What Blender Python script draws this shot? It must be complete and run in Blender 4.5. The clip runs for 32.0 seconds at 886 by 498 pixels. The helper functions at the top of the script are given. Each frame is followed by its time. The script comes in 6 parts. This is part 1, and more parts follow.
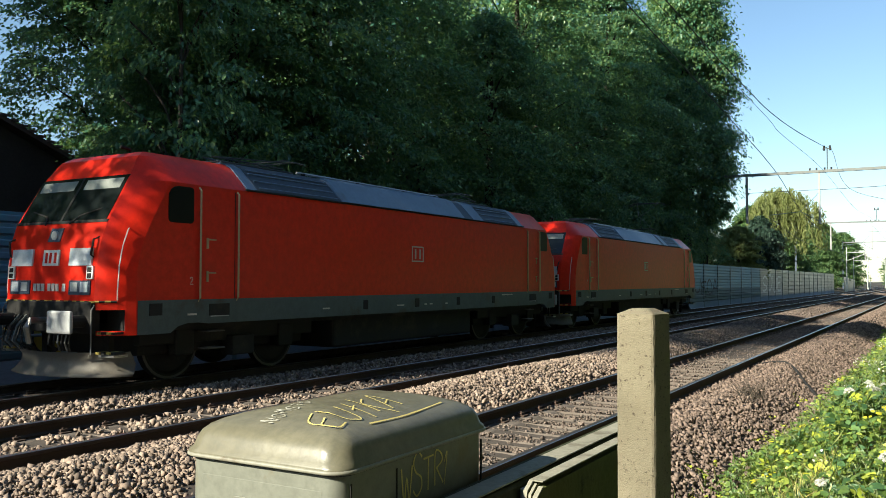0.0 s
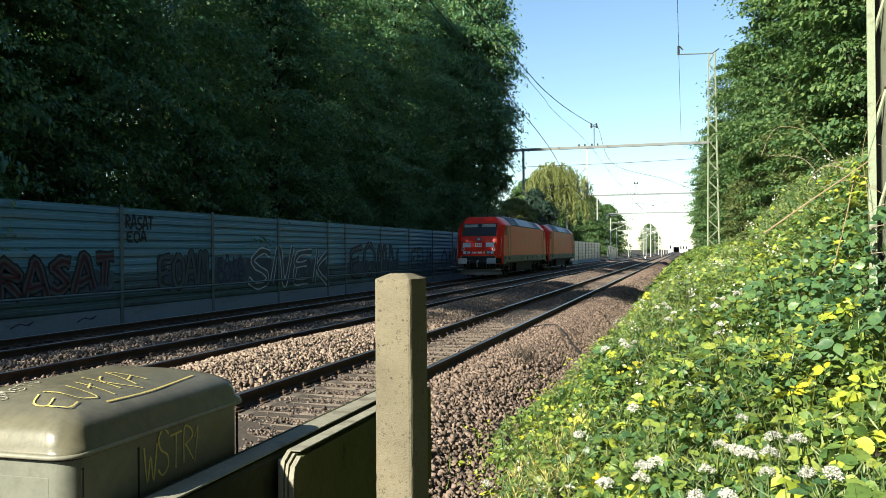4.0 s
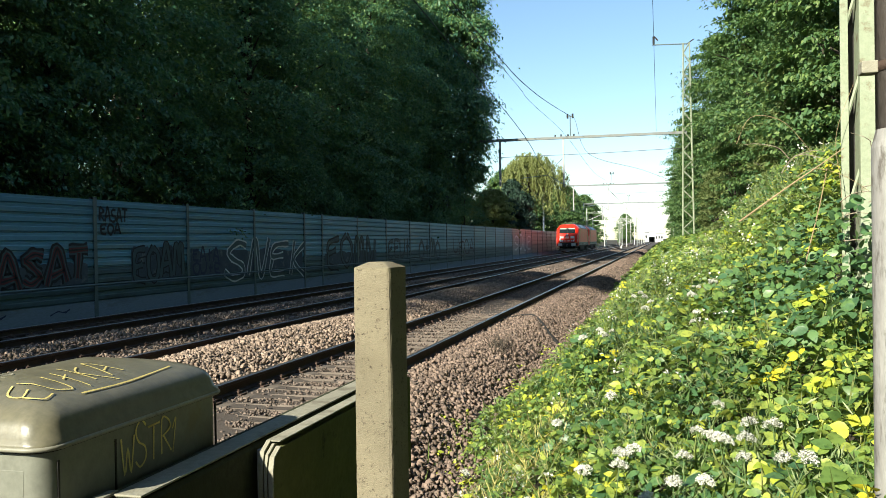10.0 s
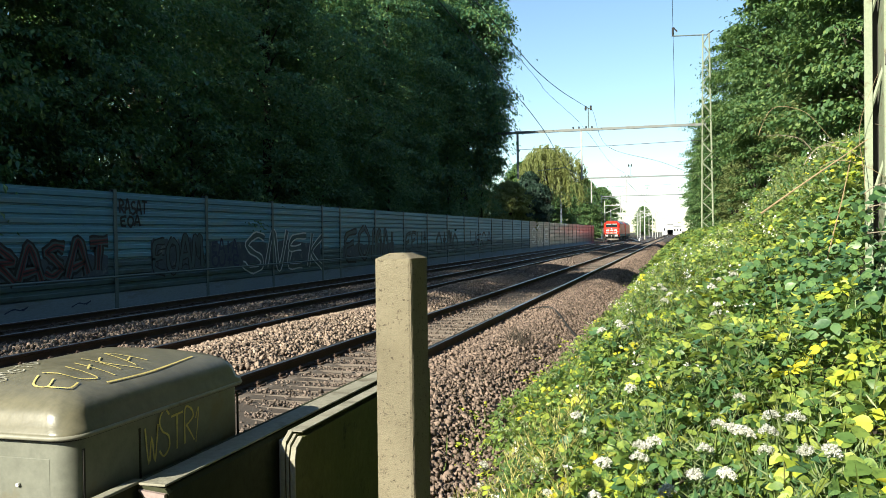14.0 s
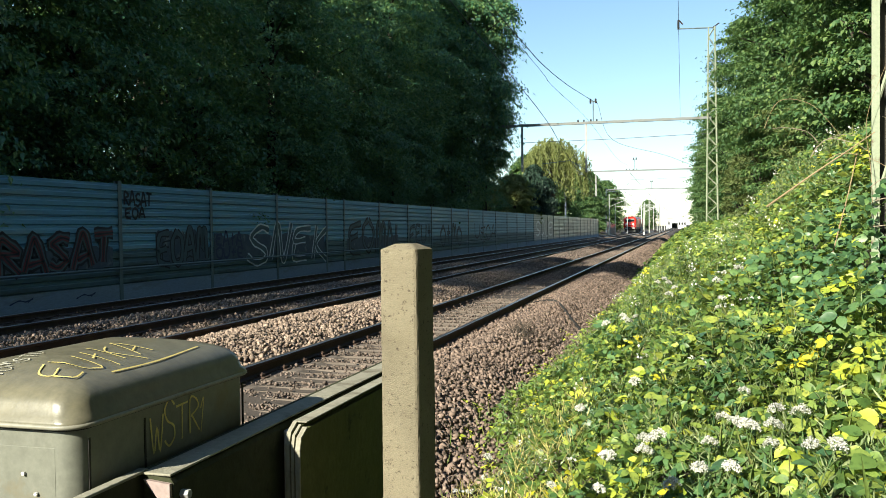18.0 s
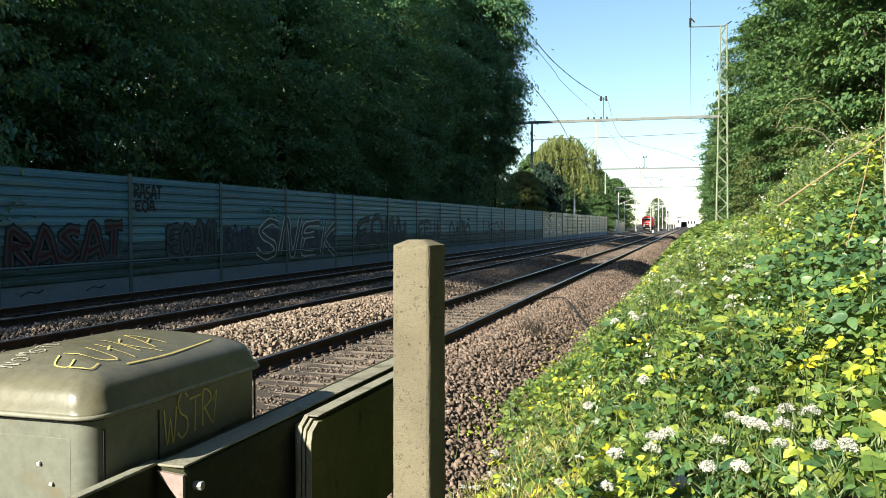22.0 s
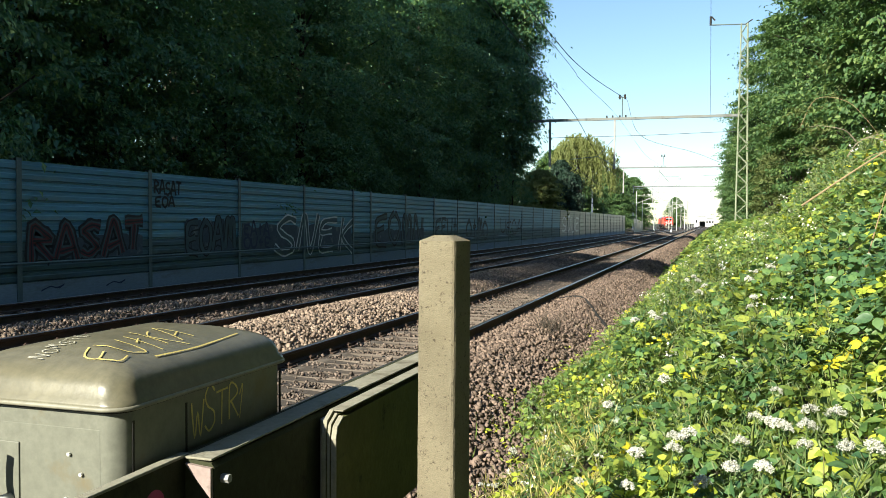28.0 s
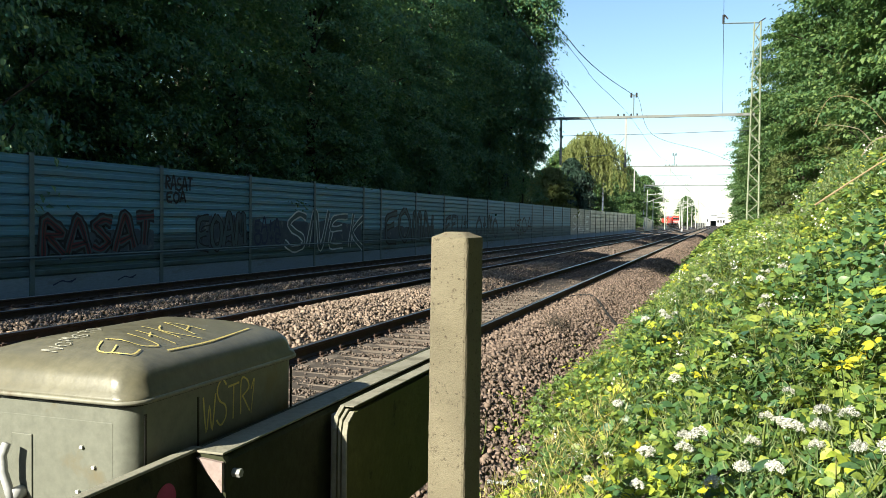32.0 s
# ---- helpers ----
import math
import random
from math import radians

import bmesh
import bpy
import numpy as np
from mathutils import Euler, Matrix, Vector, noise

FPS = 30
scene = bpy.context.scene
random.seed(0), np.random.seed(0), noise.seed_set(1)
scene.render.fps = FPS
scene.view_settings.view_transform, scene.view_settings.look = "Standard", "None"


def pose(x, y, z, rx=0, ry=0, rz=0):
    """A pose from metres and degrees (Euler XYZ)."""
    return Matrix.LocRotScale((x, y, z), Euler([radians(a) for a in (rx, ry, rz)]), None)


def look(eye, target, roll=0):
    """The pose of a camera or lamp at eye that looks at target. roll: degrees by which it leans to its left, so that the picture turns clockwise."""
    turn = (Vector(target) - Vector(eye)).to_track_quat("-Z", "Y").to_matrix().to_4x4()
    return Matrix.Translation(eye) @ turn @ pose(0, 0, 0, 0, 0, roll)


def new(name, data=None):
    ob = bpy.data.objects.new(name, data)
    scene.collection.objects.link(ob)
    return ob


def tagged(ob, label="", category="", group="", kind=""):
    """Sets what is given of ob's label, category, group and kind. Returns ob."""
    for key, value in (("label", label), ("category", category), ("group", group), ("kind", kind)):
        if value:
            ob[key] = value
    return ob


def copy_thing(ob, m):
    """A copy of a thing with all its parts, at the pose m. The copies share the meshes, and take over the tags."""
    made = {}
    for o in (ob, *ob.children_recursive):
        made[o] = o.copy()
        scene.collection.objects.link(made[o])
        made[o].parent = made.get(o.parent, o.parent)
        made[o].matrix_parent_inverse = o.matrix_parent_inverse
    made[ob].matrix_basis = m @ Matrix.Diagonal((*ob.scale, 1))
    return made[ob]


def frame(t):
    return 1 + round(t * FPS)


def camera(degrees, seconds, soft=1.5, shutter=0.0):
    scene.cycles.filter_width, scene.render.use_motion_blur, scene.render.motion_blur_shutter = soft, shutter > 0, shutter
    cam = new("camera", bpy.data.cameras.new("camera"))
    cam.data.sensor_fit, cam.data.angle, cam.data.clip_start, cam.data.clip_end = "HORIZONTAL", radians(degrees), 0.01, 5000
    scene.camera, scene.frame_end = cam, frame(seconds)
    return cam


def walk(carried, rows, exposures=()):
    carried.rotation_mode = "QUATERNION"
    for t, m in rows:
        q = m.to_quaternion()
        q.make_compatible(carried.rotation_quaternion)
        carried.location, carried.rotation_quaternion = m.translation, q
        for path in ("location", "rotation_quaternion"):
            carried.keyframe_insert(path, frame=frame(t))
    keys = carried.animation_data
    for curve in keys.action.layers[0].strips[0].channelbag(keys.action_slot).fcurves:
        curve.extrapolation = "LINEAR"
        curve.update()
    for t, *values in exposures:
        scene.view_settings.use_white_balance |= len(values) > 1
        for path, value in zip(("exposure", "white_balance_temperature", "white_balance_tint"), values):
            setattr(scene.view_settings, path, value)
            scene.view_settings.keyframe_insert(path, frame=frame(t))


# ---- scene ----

# ---- camera ----
cam = camera(55.2, 32.0, soft=0.7)
# seconds, x, y, z, yaw, pitch, lean
PATH = [
    (0, -0.060, -0.087, 1.671, 30.14, 2.16, 0.09),
    (0.5, -0.051, -0.077, 1.671, 27.13, 1.87, 0.15),
    (1, -0.042, -0.059, 1.667, 24.47, 1.72, 0.01),
    (1.5, -0.026, -0.048, 1.665, 22.21, 1.55, -0.08),
    (2, -0.020, -0.040, 1.664, 20.39, 1.35, -0.27),
    (2.5, -0.014, -0.041, 1.662, 18.97, 1.15, -0.40),
    (3, -0.015, -0.030, 1.659, 17.82, 0.82, -0.41),
    (3.5, -0.009, -0.016, 1.655, 16.76, 0.47, -0.44),
    (4, -0.000, -0.012, 1.656, 15.89, 0.16, -0.53),
    (4.5, 0.004, -0.010, 1.652, 15.24, 0.06, -0.71),
    (6.5, 0.011, -0.002, 1.653, 13.59, -0.28, -0.99),
    (7, 0.010, -0.003, 1.652, 13.67, -0.30, -1.04),
    (7.5, 0.011, -0.005, 1.652, 13.80, -0.31, -1.10),
    (8, 0.007, 0.002, 1.650, 13.94, -0.34, -1.17),
    (8.5, 0.005, 0.002, 1.649, 14.05, -0.34, -1.16),
    (9, 0.000, 0.000, 1.650, 14.14, -0.36, -1.06),
    (9.5, -0.005, -0.005, 1.649, 14.24, -0.38, -0.95),
    (10, -0.008, -0.005, 1.648, 14.35, -0.47, -0.85),
    (10.5, -0.015, -0.004, 1.646, 14.38, -0.53, -0.74),
    (11, -0.016, 0.001, 1.645, 14.46, -0.61, -0.75),
    (11.5, -0.012, -0.001, 1.644, 14.58, -0.71, -0.77),
    (12, -0.016, -0.002, 1.643, 14.67, -0.84, -0.69),
    (12.5, -0.018, 0.001, 1.644, 14.86, -0.92, -0.62),
    (13, -0.024, -0.000, 1.643, 15.06, -0.97, -0.58),
    (13.5, -0.023, -0.001, 1.644, 15.32, -1.00, -0.66),
    (14, -0.021, -0.002, 1.644, 15.52, -0.96, -0.80),
    (14.5, -0.022, -0.001, 1.644, 15.54, -0.97, -0.82),
    (16.5, -0.029, 0.001, 1.642, 15.80, -1.29, -0.83),
    (17, -0.030, 0.002, 1.642, 15.87, -1.35, -0.75),
    (17.5, -0.030, -0.000, 1.641, 15.81, -1.44, -0.68),
    (18, -0.027, 0.004, 1.638, 15.80, -1.43, -0.64),
    (18.5, -0.027, 0.001, 1.639, 15.83, -1.48, -0.61),
    (19, -0.029, -0.000, 1.639, 16.00, -1.56, -0.56),
    (19.5, -0.027, 0.001, 1.641, 16.13, -1.64, -0.52),
    (20, -0.028, 0.004, 1.641, 16.19, -1.76, -0.45),
    (20.5, -0.029, 0.003, 1.641, 16.27, -1.82, -0.34),
    (21, -0.031, 0.003, 1.639, 16.34, -1.77, -0.29),
    (21.5, -0.034, 0.000, 1.639, 16.37, -1.68, -0.17),
    (22, -0.037, -0.005, 1.639, 16.36, -1.69, -0.01),
    (22.5, -0.043, -0.002, 1.638, 16.36, -1.75, 0.07),
    (23, -0.042, -0.002, 1.638, 16.45, -1.82, 0.19),
    (23.5, -0.044, -0.002, 1.638, 16.55, -1.81, 0.26),
    (24, -0.045, -0.004, 1.638, 16.66, -1.76, 0.29),
    (24.5, -0.048, -0.003, 1.636, 16.71, -1.70, 0.37),
    (25, -0.052, -0.004, 1.634, 16.78, -1.74, 0.52),
    (25.5, -0.056, -0.009, 1.634, 16.87, -1.77, 0.61),
    (27.5, -0.060, -0.005, 1.633, 17.47, -1.90, 0.41),
    (28, -0.063, -0.007, 1.633, 17.49, -1.84, 0.38),
    (28.5, -0.064, -0.007, 1.633, 17.57, -1.82, 0.42),
    (29, -0.067, -0.004, 1.632, 17.68, -1.96, 0.61),
    (29.5, -0.068, -0.007, 1.631, 17.81, -2.09, 0.77),
    (30, -0.071, -0.009, 1.632, 17.91, -2.16, 0.93),
    (30.5, -0.073, -0.008, 1.629, 17.95, -2.14, 1.01),
    (31, -0.074, -0.011, 1.629, 17.94, -2.09, 1.09),
    (31.5, -0.074, -0.009, 1.629, 18.04, -2.06, 0.92),
    (32, -0.071, -0.004, 1.630, 18.15, -2.02, 0.78),
]


def cam_pose(x, y, z, yaw, pitch, lean):
    a, b = radians(yaw), radians(pitch)
    way = Vector((-math.sin(a) * math.cos(b), math.cos(a) * math.cos(b), math.sin(b)))
    eye = Vector((x, y, z))
    return look(eye, eye + way, lean)


walk(cam, [(r[0], cam_pose(*r[1:])) for r in PATH], exposures=((0.0, 1.54, 5980, 2), (32.0, 1.54, 5980, 2)))

# ---- light ----
SUN_EL, SUN_AZ = radians(29), radians(203)     # azimuth clockwise from +y
sun_way = Vector((math.sin(SUN_AZ) * math.cos(SUN_EL), math.cos(SUN_AZ) * math.cos(SUN_EL), math.sin(SUN_EL)))
sun = new("sun", bpy.data.lights.new("sun", "SUN"))
sun.data.energy, sun.data.angle, sun.data.color = 5.0, radians(0.5), (1.0, 0.86, 0.66)
sun.matrix_basis = look((0, 0, 60), Vector((0, 0, 60)) - sun_way)
world = bpy.data.worlds.new("sky")
scene.world = world
world.use_nodes = True
wn = world.node_tree.nodes
sky = wn.new("ShaderNodeTexSky")
sky.sky_type, sky.sun_disc = "NISHITA", False
sky.sun_elevation, sky.sun_rotation = SUN_EL, SUN_AZ
sky.air_density, sky.dust_density, sky.ozone_density = 1.0, 0.2, 1.0
world.node_tree.links.new(sky.outputs[0], wn["Background"].inputs[0])
wn["Background"].inputs[1].default_value = 0.057

# ---- materials ----


def mix_rgb(nt, fac, a, b, mode="MIX"):
    n = nt.nodes.new("ShaderNodeMix")
    n.data_type, n.blend_type = "RGBA", mode
    for slot, v in ((0, fac), (6, a), (7, b)):
        if isinstance(v, (int, float)):
            n.inputs[slot].default_value = v
        elif isinstance(v, tuple):
            n.inputs[slot].default_value = (*v[:3], 1)
        else:
            nt.links.new(v, n.inputs[slot])
    return n.outputs[2]


def noise_out(nt, scale, detail=4.0, rough=0.6, stretch=None, world_space=False):
    tc = nt.nodes.new("ShaderNodeTexCoord") if not world_space else nt.nodes.new("ShaderNodeNewGeometry")
    out = tc.outputs["Position"] if world_space else tc.outputs["Object"]
    if stretch:
        mp = nt.nodes.new("ShaderNodeMapping")
        mp.inputs["Scale"].default_value = stretch
        nt.links.new(out, mp.inputs[0])
        out = mp.outputs[0]
    n = nt.nodes.new("ShaderNodeTexNoise")
    n.inputs["Scale"].default_value, n.inputs["Detail"].default_value, n.inputs["Roughness"].default_value = scale, detail, rough
    nt.links.new(out, n.inputs["Vector"])
    return n.outputs[0]


def ramp(nt, fac, lo, hi):
    n = nt.nodes.new("ShaderNodeMapRange")
    n.inputs[1].default_value, n.inputs[2].default_value = lo, hi
    nt.links.new(fac, n.inputs[0])
    return n.outputs[0]


def mat(name, col, rough=0.7, metal=0.0, dark=None, light=None, scale=2.0, fine=30.0, bump=0.15, spec=0.4, stain=None,
        stain_lo=0.55, stain_scale=1.2, stretch=None, per_object=0.0, per_island=0.0, coat=0.0):
    """A surface with broad and fine variation, stains, and a fine relief."""
    m = bpy.data.materials.new(name)
    m.use_nodes = True
    nt = m.node_tree
    p = nt.nodes["Principled BSDF"]
    dark = dark or tuple(c * 0.72 for c in col)
    light = light or tuple(min(1, c * 1.22) for c in col)
    broad = noise_out(nt, scale, stretch=stretch)
    grain = noise_out(nt, fine, 3.0, 0.7, stretch=stretch)
    c = mix_rgb(nt, ramp(nt, broad, 0.3, 0.7), dark, light)
    c = mix_rgb(nt, 0.55, c, col)
    c = mix_rgb(nt, ramp(nt, grain, 0.35, 0.75), c, tuple(x * 0.75 for x in col))
    if stain:
        s = noise_out(nt, stain_scale, 6.0, 0.65, stretch=stretch)
        c = mix_rgb(nt, ramp(nt, s, stain_lo, stain_lo + 0.12), c, stain)
    if per_object or per_island:
        if per_object:
            r = nt.nodes.new("ShaderNodeObjectInfo").outputs["Random"]
        else:
            r = nt.nodes.new("ShaderNodeNewGeometry").outputs["Random Per Island"]
        k = per_object or per_island
        hs = nt.nodes.new("ShaderNodeHueSaturation")
        mr = nt.nodes.new("ShaderNodeMapRange")
        nt.links.new(r, mr.inputs[0])
        mr.inputs[3].default_value, mr.inputs[4].default_value = 1 - k, 1 + k
        nt.links.new(mr.outputs[0], hs.inputs["Value"])
        nt.links.new(c, hs.inputs["Color"])
        c = hs.outputs[0]
    nt.links.new(c, p.inputs["Base Color"])
    p.inputs["Roughness"].default_value, p.inputs["Metallic"].default_value = rough, metal
    p.inputs["Specular IOR Level"].default_value = spec
    p.inputs["Coat Weight"].default_value = coat
    if bump:
        b = nt.nodes.new("ShaderNodeBump")
        b.inputs["Strength"].default_value, b.inputs["Distance"].default_value = bump, 0.01
        nt.links.new(grain, b.inputs["Height"])
        nt.links.new(b.outputs[0], p.inputs["Normal"])
    return m


def leaf_mat(name, shades, through_col, gloss=0.55, mixin=0.3, spec=0.35):
    """Leaves: each leaf takes its own shade; some light passes through."""
    m = bpy.data.materials.new(name)
    m.use_nodes = True
    nt = m.node_tree
    p = nt.nodes["Principled BSDF"]
    r = nt.nodes.new("ShaderNodeNewGeometry").outputs["Random Per Island"]
    cr = nt.nodes.new("ShaderNodeValToRGB")
    cr.color_ramp.interpolation = "LINEAR"
    e = cr.color_ramp.elements
    e[0].position, e[0].color = 0.0, (*shades[0], 1)
    e[1].position, e[1].color = 1.0, (*shades[-1], 1)
    for i, s in enumerate(shades[1:-1], 1):
        k = e.new(i / (len(shades) - 1))
        k.color = (*s, 1)
    nt.links.new(r, cr.inputs[0])
    n = noise_out(nt, 0.6, 2.0, world_space=True)
    c = mix_rgb(nt, ramp(nt, n, 0.35, 0.7), cr.outputs[0], tuple(x * 0.7 for x in shades[0]), "MIX")
    c = mix_rgb(nt, 0.5, cr.outputs[0], c)
    vein = noise_out(nt, 38.0, 3.0, 0.7, world_space=True)
    c = mix_rgb(nt, ramp(nt, vein, 0.50, 0.76), c, tuple(x * 0.6 for x in shades[0]))
    nt.links.new(c, p.inputs["Base Color"])
    p.inputs["Roughness"].default_value, p.inputs["Specular IOR Level"].default_value = gloss, spec
    tr = nt.nodes.new("ShaderNodeBsdfTranslucent")
    tc = mix_rgb(nt, 0.5, c, through_col)
    nt.links.new(tc, tr.inputs[0])
    mx = nt.nodes.new("ShaderNodeMixShader")
    mx.inputs[0].default_value = mixin
    nt.links.new(p.outputs[0], mx.inputs[1])
    nt.links.new(tr.outputs[0], mx.inputs[2])
    nt.links.new(mx.outputs[0], nt.nodes["Material Output"].inputs[0])
    return m


M_RED = mat("red_paint", (0.68, 0.022, 0.008), 0.34, dark=(0.56, 0.018, 0.008), scale=0.7, fine=6, bump=0.0, spec=0.2)
M_SKIRT = mat("grey_skirt_paint", (0.078, 0.105, 0.115), 0.5, scale=1.5, fine=9, bump=0.03, stain=(0.06, 0.055, 0.045))
M_ROOF = mat("roof_paint", (0.125, 0.19, 0.30), 0.42, scale=1.0, fine=8, bump=0.02, stain=(0.09, 0.12, 0.18))
M_GRILLE = mat("dark_grille", (0.05, 0.07, 0.11), 0.6, bump=0.1)
M_BLACK = mat("sooty_black", (0.016, 0.015, 0.014), 0.75, stain=(0.04, 0.03, 0.022))
M_WHITE = mat("white_paint", (0.72, 0.72, 0.70), 0.5, bump=0.02)
M_GREYMETAL = mat("pale_grey_metal", (0.42, 0.43, 0.44), 0.45, bump=0.05)
M_STEEL = mat("worn_steel", (0.35, 0.34, 0.33), 0.38, metal=0.8, bump=0.05)
M_RAILRUST = mat("rusty_rail_side", (0.055, 0.034, 0.025), 0.85, dark=(0.03, 0.02, 0.016), light=(0.10, 0.06, 0.04), scale=6, fine=60, bump=0.3)
M_RAILTOP = mat("polished_rail_head", (0.30, 0.29, 0.29), 0.3, metal=0.9, scale=3, bump=0.02)
M_SLEEPER = mat("weathered_concrete_sleeper", (0.120, 0.099, 0.084), 0.9, dark=(0.07, 0.056, 0.047), scale=5, fine=50, bump=0.3, stain=(0.075, 0.058, 0.045), per_object=0.15)
M_BALLAST = mat("ballast_bed", (0.060, 0.048, 0.041), 0.95, dark=(0.03, 0.024, 0.02), light=(0.11, 0.088, 0.074), scale=1.2, fine=22, bump=1.0)
M_STONE = mat("ballast_stone", (0.215, 0.163, 0.130), 0.9, dark=(0.105, 0.080, 0.064), light=(0.37, 0.285, 0.23), scale=3, fine=40, bump=0.2, per_island=0.5)
M_STONEBR = mat("brown_ballast_stone", (0.163, 0.119, 0.097), 0.9, dark=(0.07, 0.05, 0.04), light=(0.25, 0.19, 0.156), scale=3, fine=40, bump=0.2, per_island=0.5)
# Darker track stone; further along its colour stands in for tree shade.
M_STONETRK = mat("shade_dark_track_stone", (0.135, 0.104, 0.088), 0.9, dark=(0.062, 0.047, 0.04), light=(0.21, 0.165, 0.14), scale=3, fine=40, bump=0.2, per_island=0.5)
M_SOIL = mat("dark_soil", (0.04, 0.034, 0.022), 0.95, light=(0.07, 0.06, 0.035), scale=1.5, fine=25, bump=0.6)
M_CONC = mat("weathered_concrete", (0.182, 0.160, 0.110), 0.92, dark=(0.092, 0.076, 0.049), light=(0.27, 0.245, 0.18), scale=5, fine=240, bump=0.45, stain=(0.05, 0.04, 0.028), stain_scale=95, stain_lo=0.575)
M_PLINTH = mat("plinth_concrete", (0.24, 0.29, 0.35), 0.9, scale=0.8, fine=30, bump=0.2, stain=(0.16, 0.17, 0.18), per_object=0.08)
M_PANEL = mat("aluminium_panel", (0.115, 0.28, 0.395), 0.45, dark=(0.083, 0.208, 0.298), light=(0.15, 0.345, 0.47), scale=0.6, fine=14, bump=0.03, stain=(0.18, 0.26, 0.28), per_object=0.14)
M_PANELTAN = mat("tan_wall_panel", (0.19, 0.20, 0.19), 0.30, scale=0.6, fine=10, bump=0.03, per_object=0.08, spec=0.6)
M_PANELLOW = mat("dark_low_panel", (0.072, 0.125, 0.145), 0.6, dark=(0.042, 0.074, 0.084), light=(0.115, 0.195, 0.225), scale=0.8, fine=12, bump=0.05, stain=(0.04, 0.05, 0.04))
M_PANELDARK = mat("dark_wall_panel", (0.10, 0.12, 0.145), 0.28, scale=0.6, fine=10, bump=0.02, spec=0.6)
M_GALV = mat("galvanised_steel", (0.135, 0.18, 0.195), 0.55, metal=0.3, scale=4, fine=25, bump=0.04)
M_CAB = mat("grey_green_cabinet_paint", (0.160, 0.166, 0.140), 0.45, spec=0.25, dark=(0.128, 0.133, 0.108), light=(0.187, 0.192, 0.165), scale=2.5, fine=35, bump=0.05, stain=(0.14, 0.125, 0.085), stain_scale=6, stain_lo=0.58)
M_LID = mat("dirty_lid_paint", (0.122, 0.117, 0.082), 0.34, spec=0.42, dark=(0.115, 0.10, 0.066), light=(0.20, 0.185, 0.13), scale=4, fine=30, bump=0.06, stain=(0.085, 0.075, 0.05), stain_scale=7, stain_lo=0.6)
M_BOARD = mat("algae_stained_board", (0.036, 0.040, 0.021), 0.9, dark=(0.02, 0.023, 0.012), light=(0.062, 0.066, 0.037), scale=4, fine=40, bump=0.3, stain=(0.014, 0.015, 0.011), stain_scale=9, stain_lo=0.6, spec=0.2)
M_BOARDTOP = mat("pale_board_edge", (0.26, 0.25, 0.20), 0.9, scale=5, fine=50, bump=0.4, stain=(0.12, 0.11, 0.08), stain_scale=6)
M_MAST = mat("pale_green_mast_paint", (0.25, 0.29, 0.205), 0.7, dark=(0.18, 0.21, 0.145), light=(0.32, 0.36, 0.26), scale=3, fine=40, bump=0.15, stain=(0.13, 0.105, 0.065), stain_scale=9, stain_lo=0.56)
M_POLE = mat("grey_pole_paint", (0.30, 0.30, 0.30), 0.6, dark=(0.22, 0.22, 0.22), scale=3, fine=25, bump=0.15, stain=(0.2, 0.18, 0.15), stain_scale=5, stain_lo=0.6)
M_PALEMAST = mat("pale_mast_paint", (0.46, 0.48, 0.45), 0.6, scale=2, fine=20, bump=0.05)
M_POLEOLD = mat("flaking_pole_paint", (0.25, 0.245, 0.24), 0.65, dark=(0.15, 0.145, 0.14), light=(0.34, 0.335, 0.33), scale=9, fine=60, bump=0.25, stain=(0.10, 0.092, 0.085), stain_scale=26, stain_lo=0.52, stretch=(1.0, 1.0, 0.28))
M_POLERUST = mat("sooty_rusty_tube", (0.125, 0.108, 0.100), 0.75, dark=(0.07, 0.06, 0.055), light=(0.20, 0.175, 0.16), scale=5, fine=40, bump=0.25, stain=(0.22, 0.20, 0.185), stain_scale=7, stain_lo=0.6, stretch=(1.0, 1.0, 0.4))
M_WIRE = mat("dark_wire", (0.05, 0.05, 0.055), 0.6, bump=0.0)
M_BARK = mat("bark", (0.045, 0.038, 0.03), 0.95, scale=3, fine=20, bump=0.8, stretch=(1, 1, 0.25))
M_TAG_Y = mat("yellow_marker", (0.60, 0.50, 0.17), 0.7, bump=0.0, stain=(0.22, 0.19, 0.10), stain_scale=70, stain_lo=0.58)
M_TAG_W = mat("pale_marker", (0.46, 0.45, 0.39), 0.7, bump=0.0, stain=(0.18, 0.17, 0.12), stain_scale=80, stain_lo=0.48)

L_DARK = leaf_mat("dark_broadleaf", [(0.040, 0.126, 0.086), (0.090, 0.210, 0.108), (0.28, 0.375, 0.11)], (0.28, 0.43, 0.09), gloss=0.36, mixin=0.36, spec=0.55)
L_MID = leaf_mat("maple_leaf", [(0.05, 0.11, 0.046), (0.09, 0.17, 0.06), (0.19, 0.265, 0.08)], (0.18, 0.30, 0.05), mixin=0.33)
L_OLIVE = leaf_mat("olive_leaf", [(0.09, 0.125, 0.045), (0.14, 0.18, 0.06), (0.19, 0.225, 0.08)], (0.26, 0.32, 0.08), mixin=0.33)
L_BRAMBLE = leaf_mat("bramble_leaf", [(0.050, 0.108, 0.036), (0.110, 0.190, 0.052), (0.18, 0.27, 0.064), (0.29, 0.37, 0.076), (0.47, 0.51, 0.095)], (0.46, 0.56, 0.08), gloss=0.42, mixin=0.36)
L_DEEP = leaf_mat("deep_green_leaf", [(0.045, 0.105, 0.05), (0.085, 0.165, 0.065), (0.15, 0.25, 0.08)], (0.28, 0.42, 0.07), gloss=0.40, mixin=0.25)
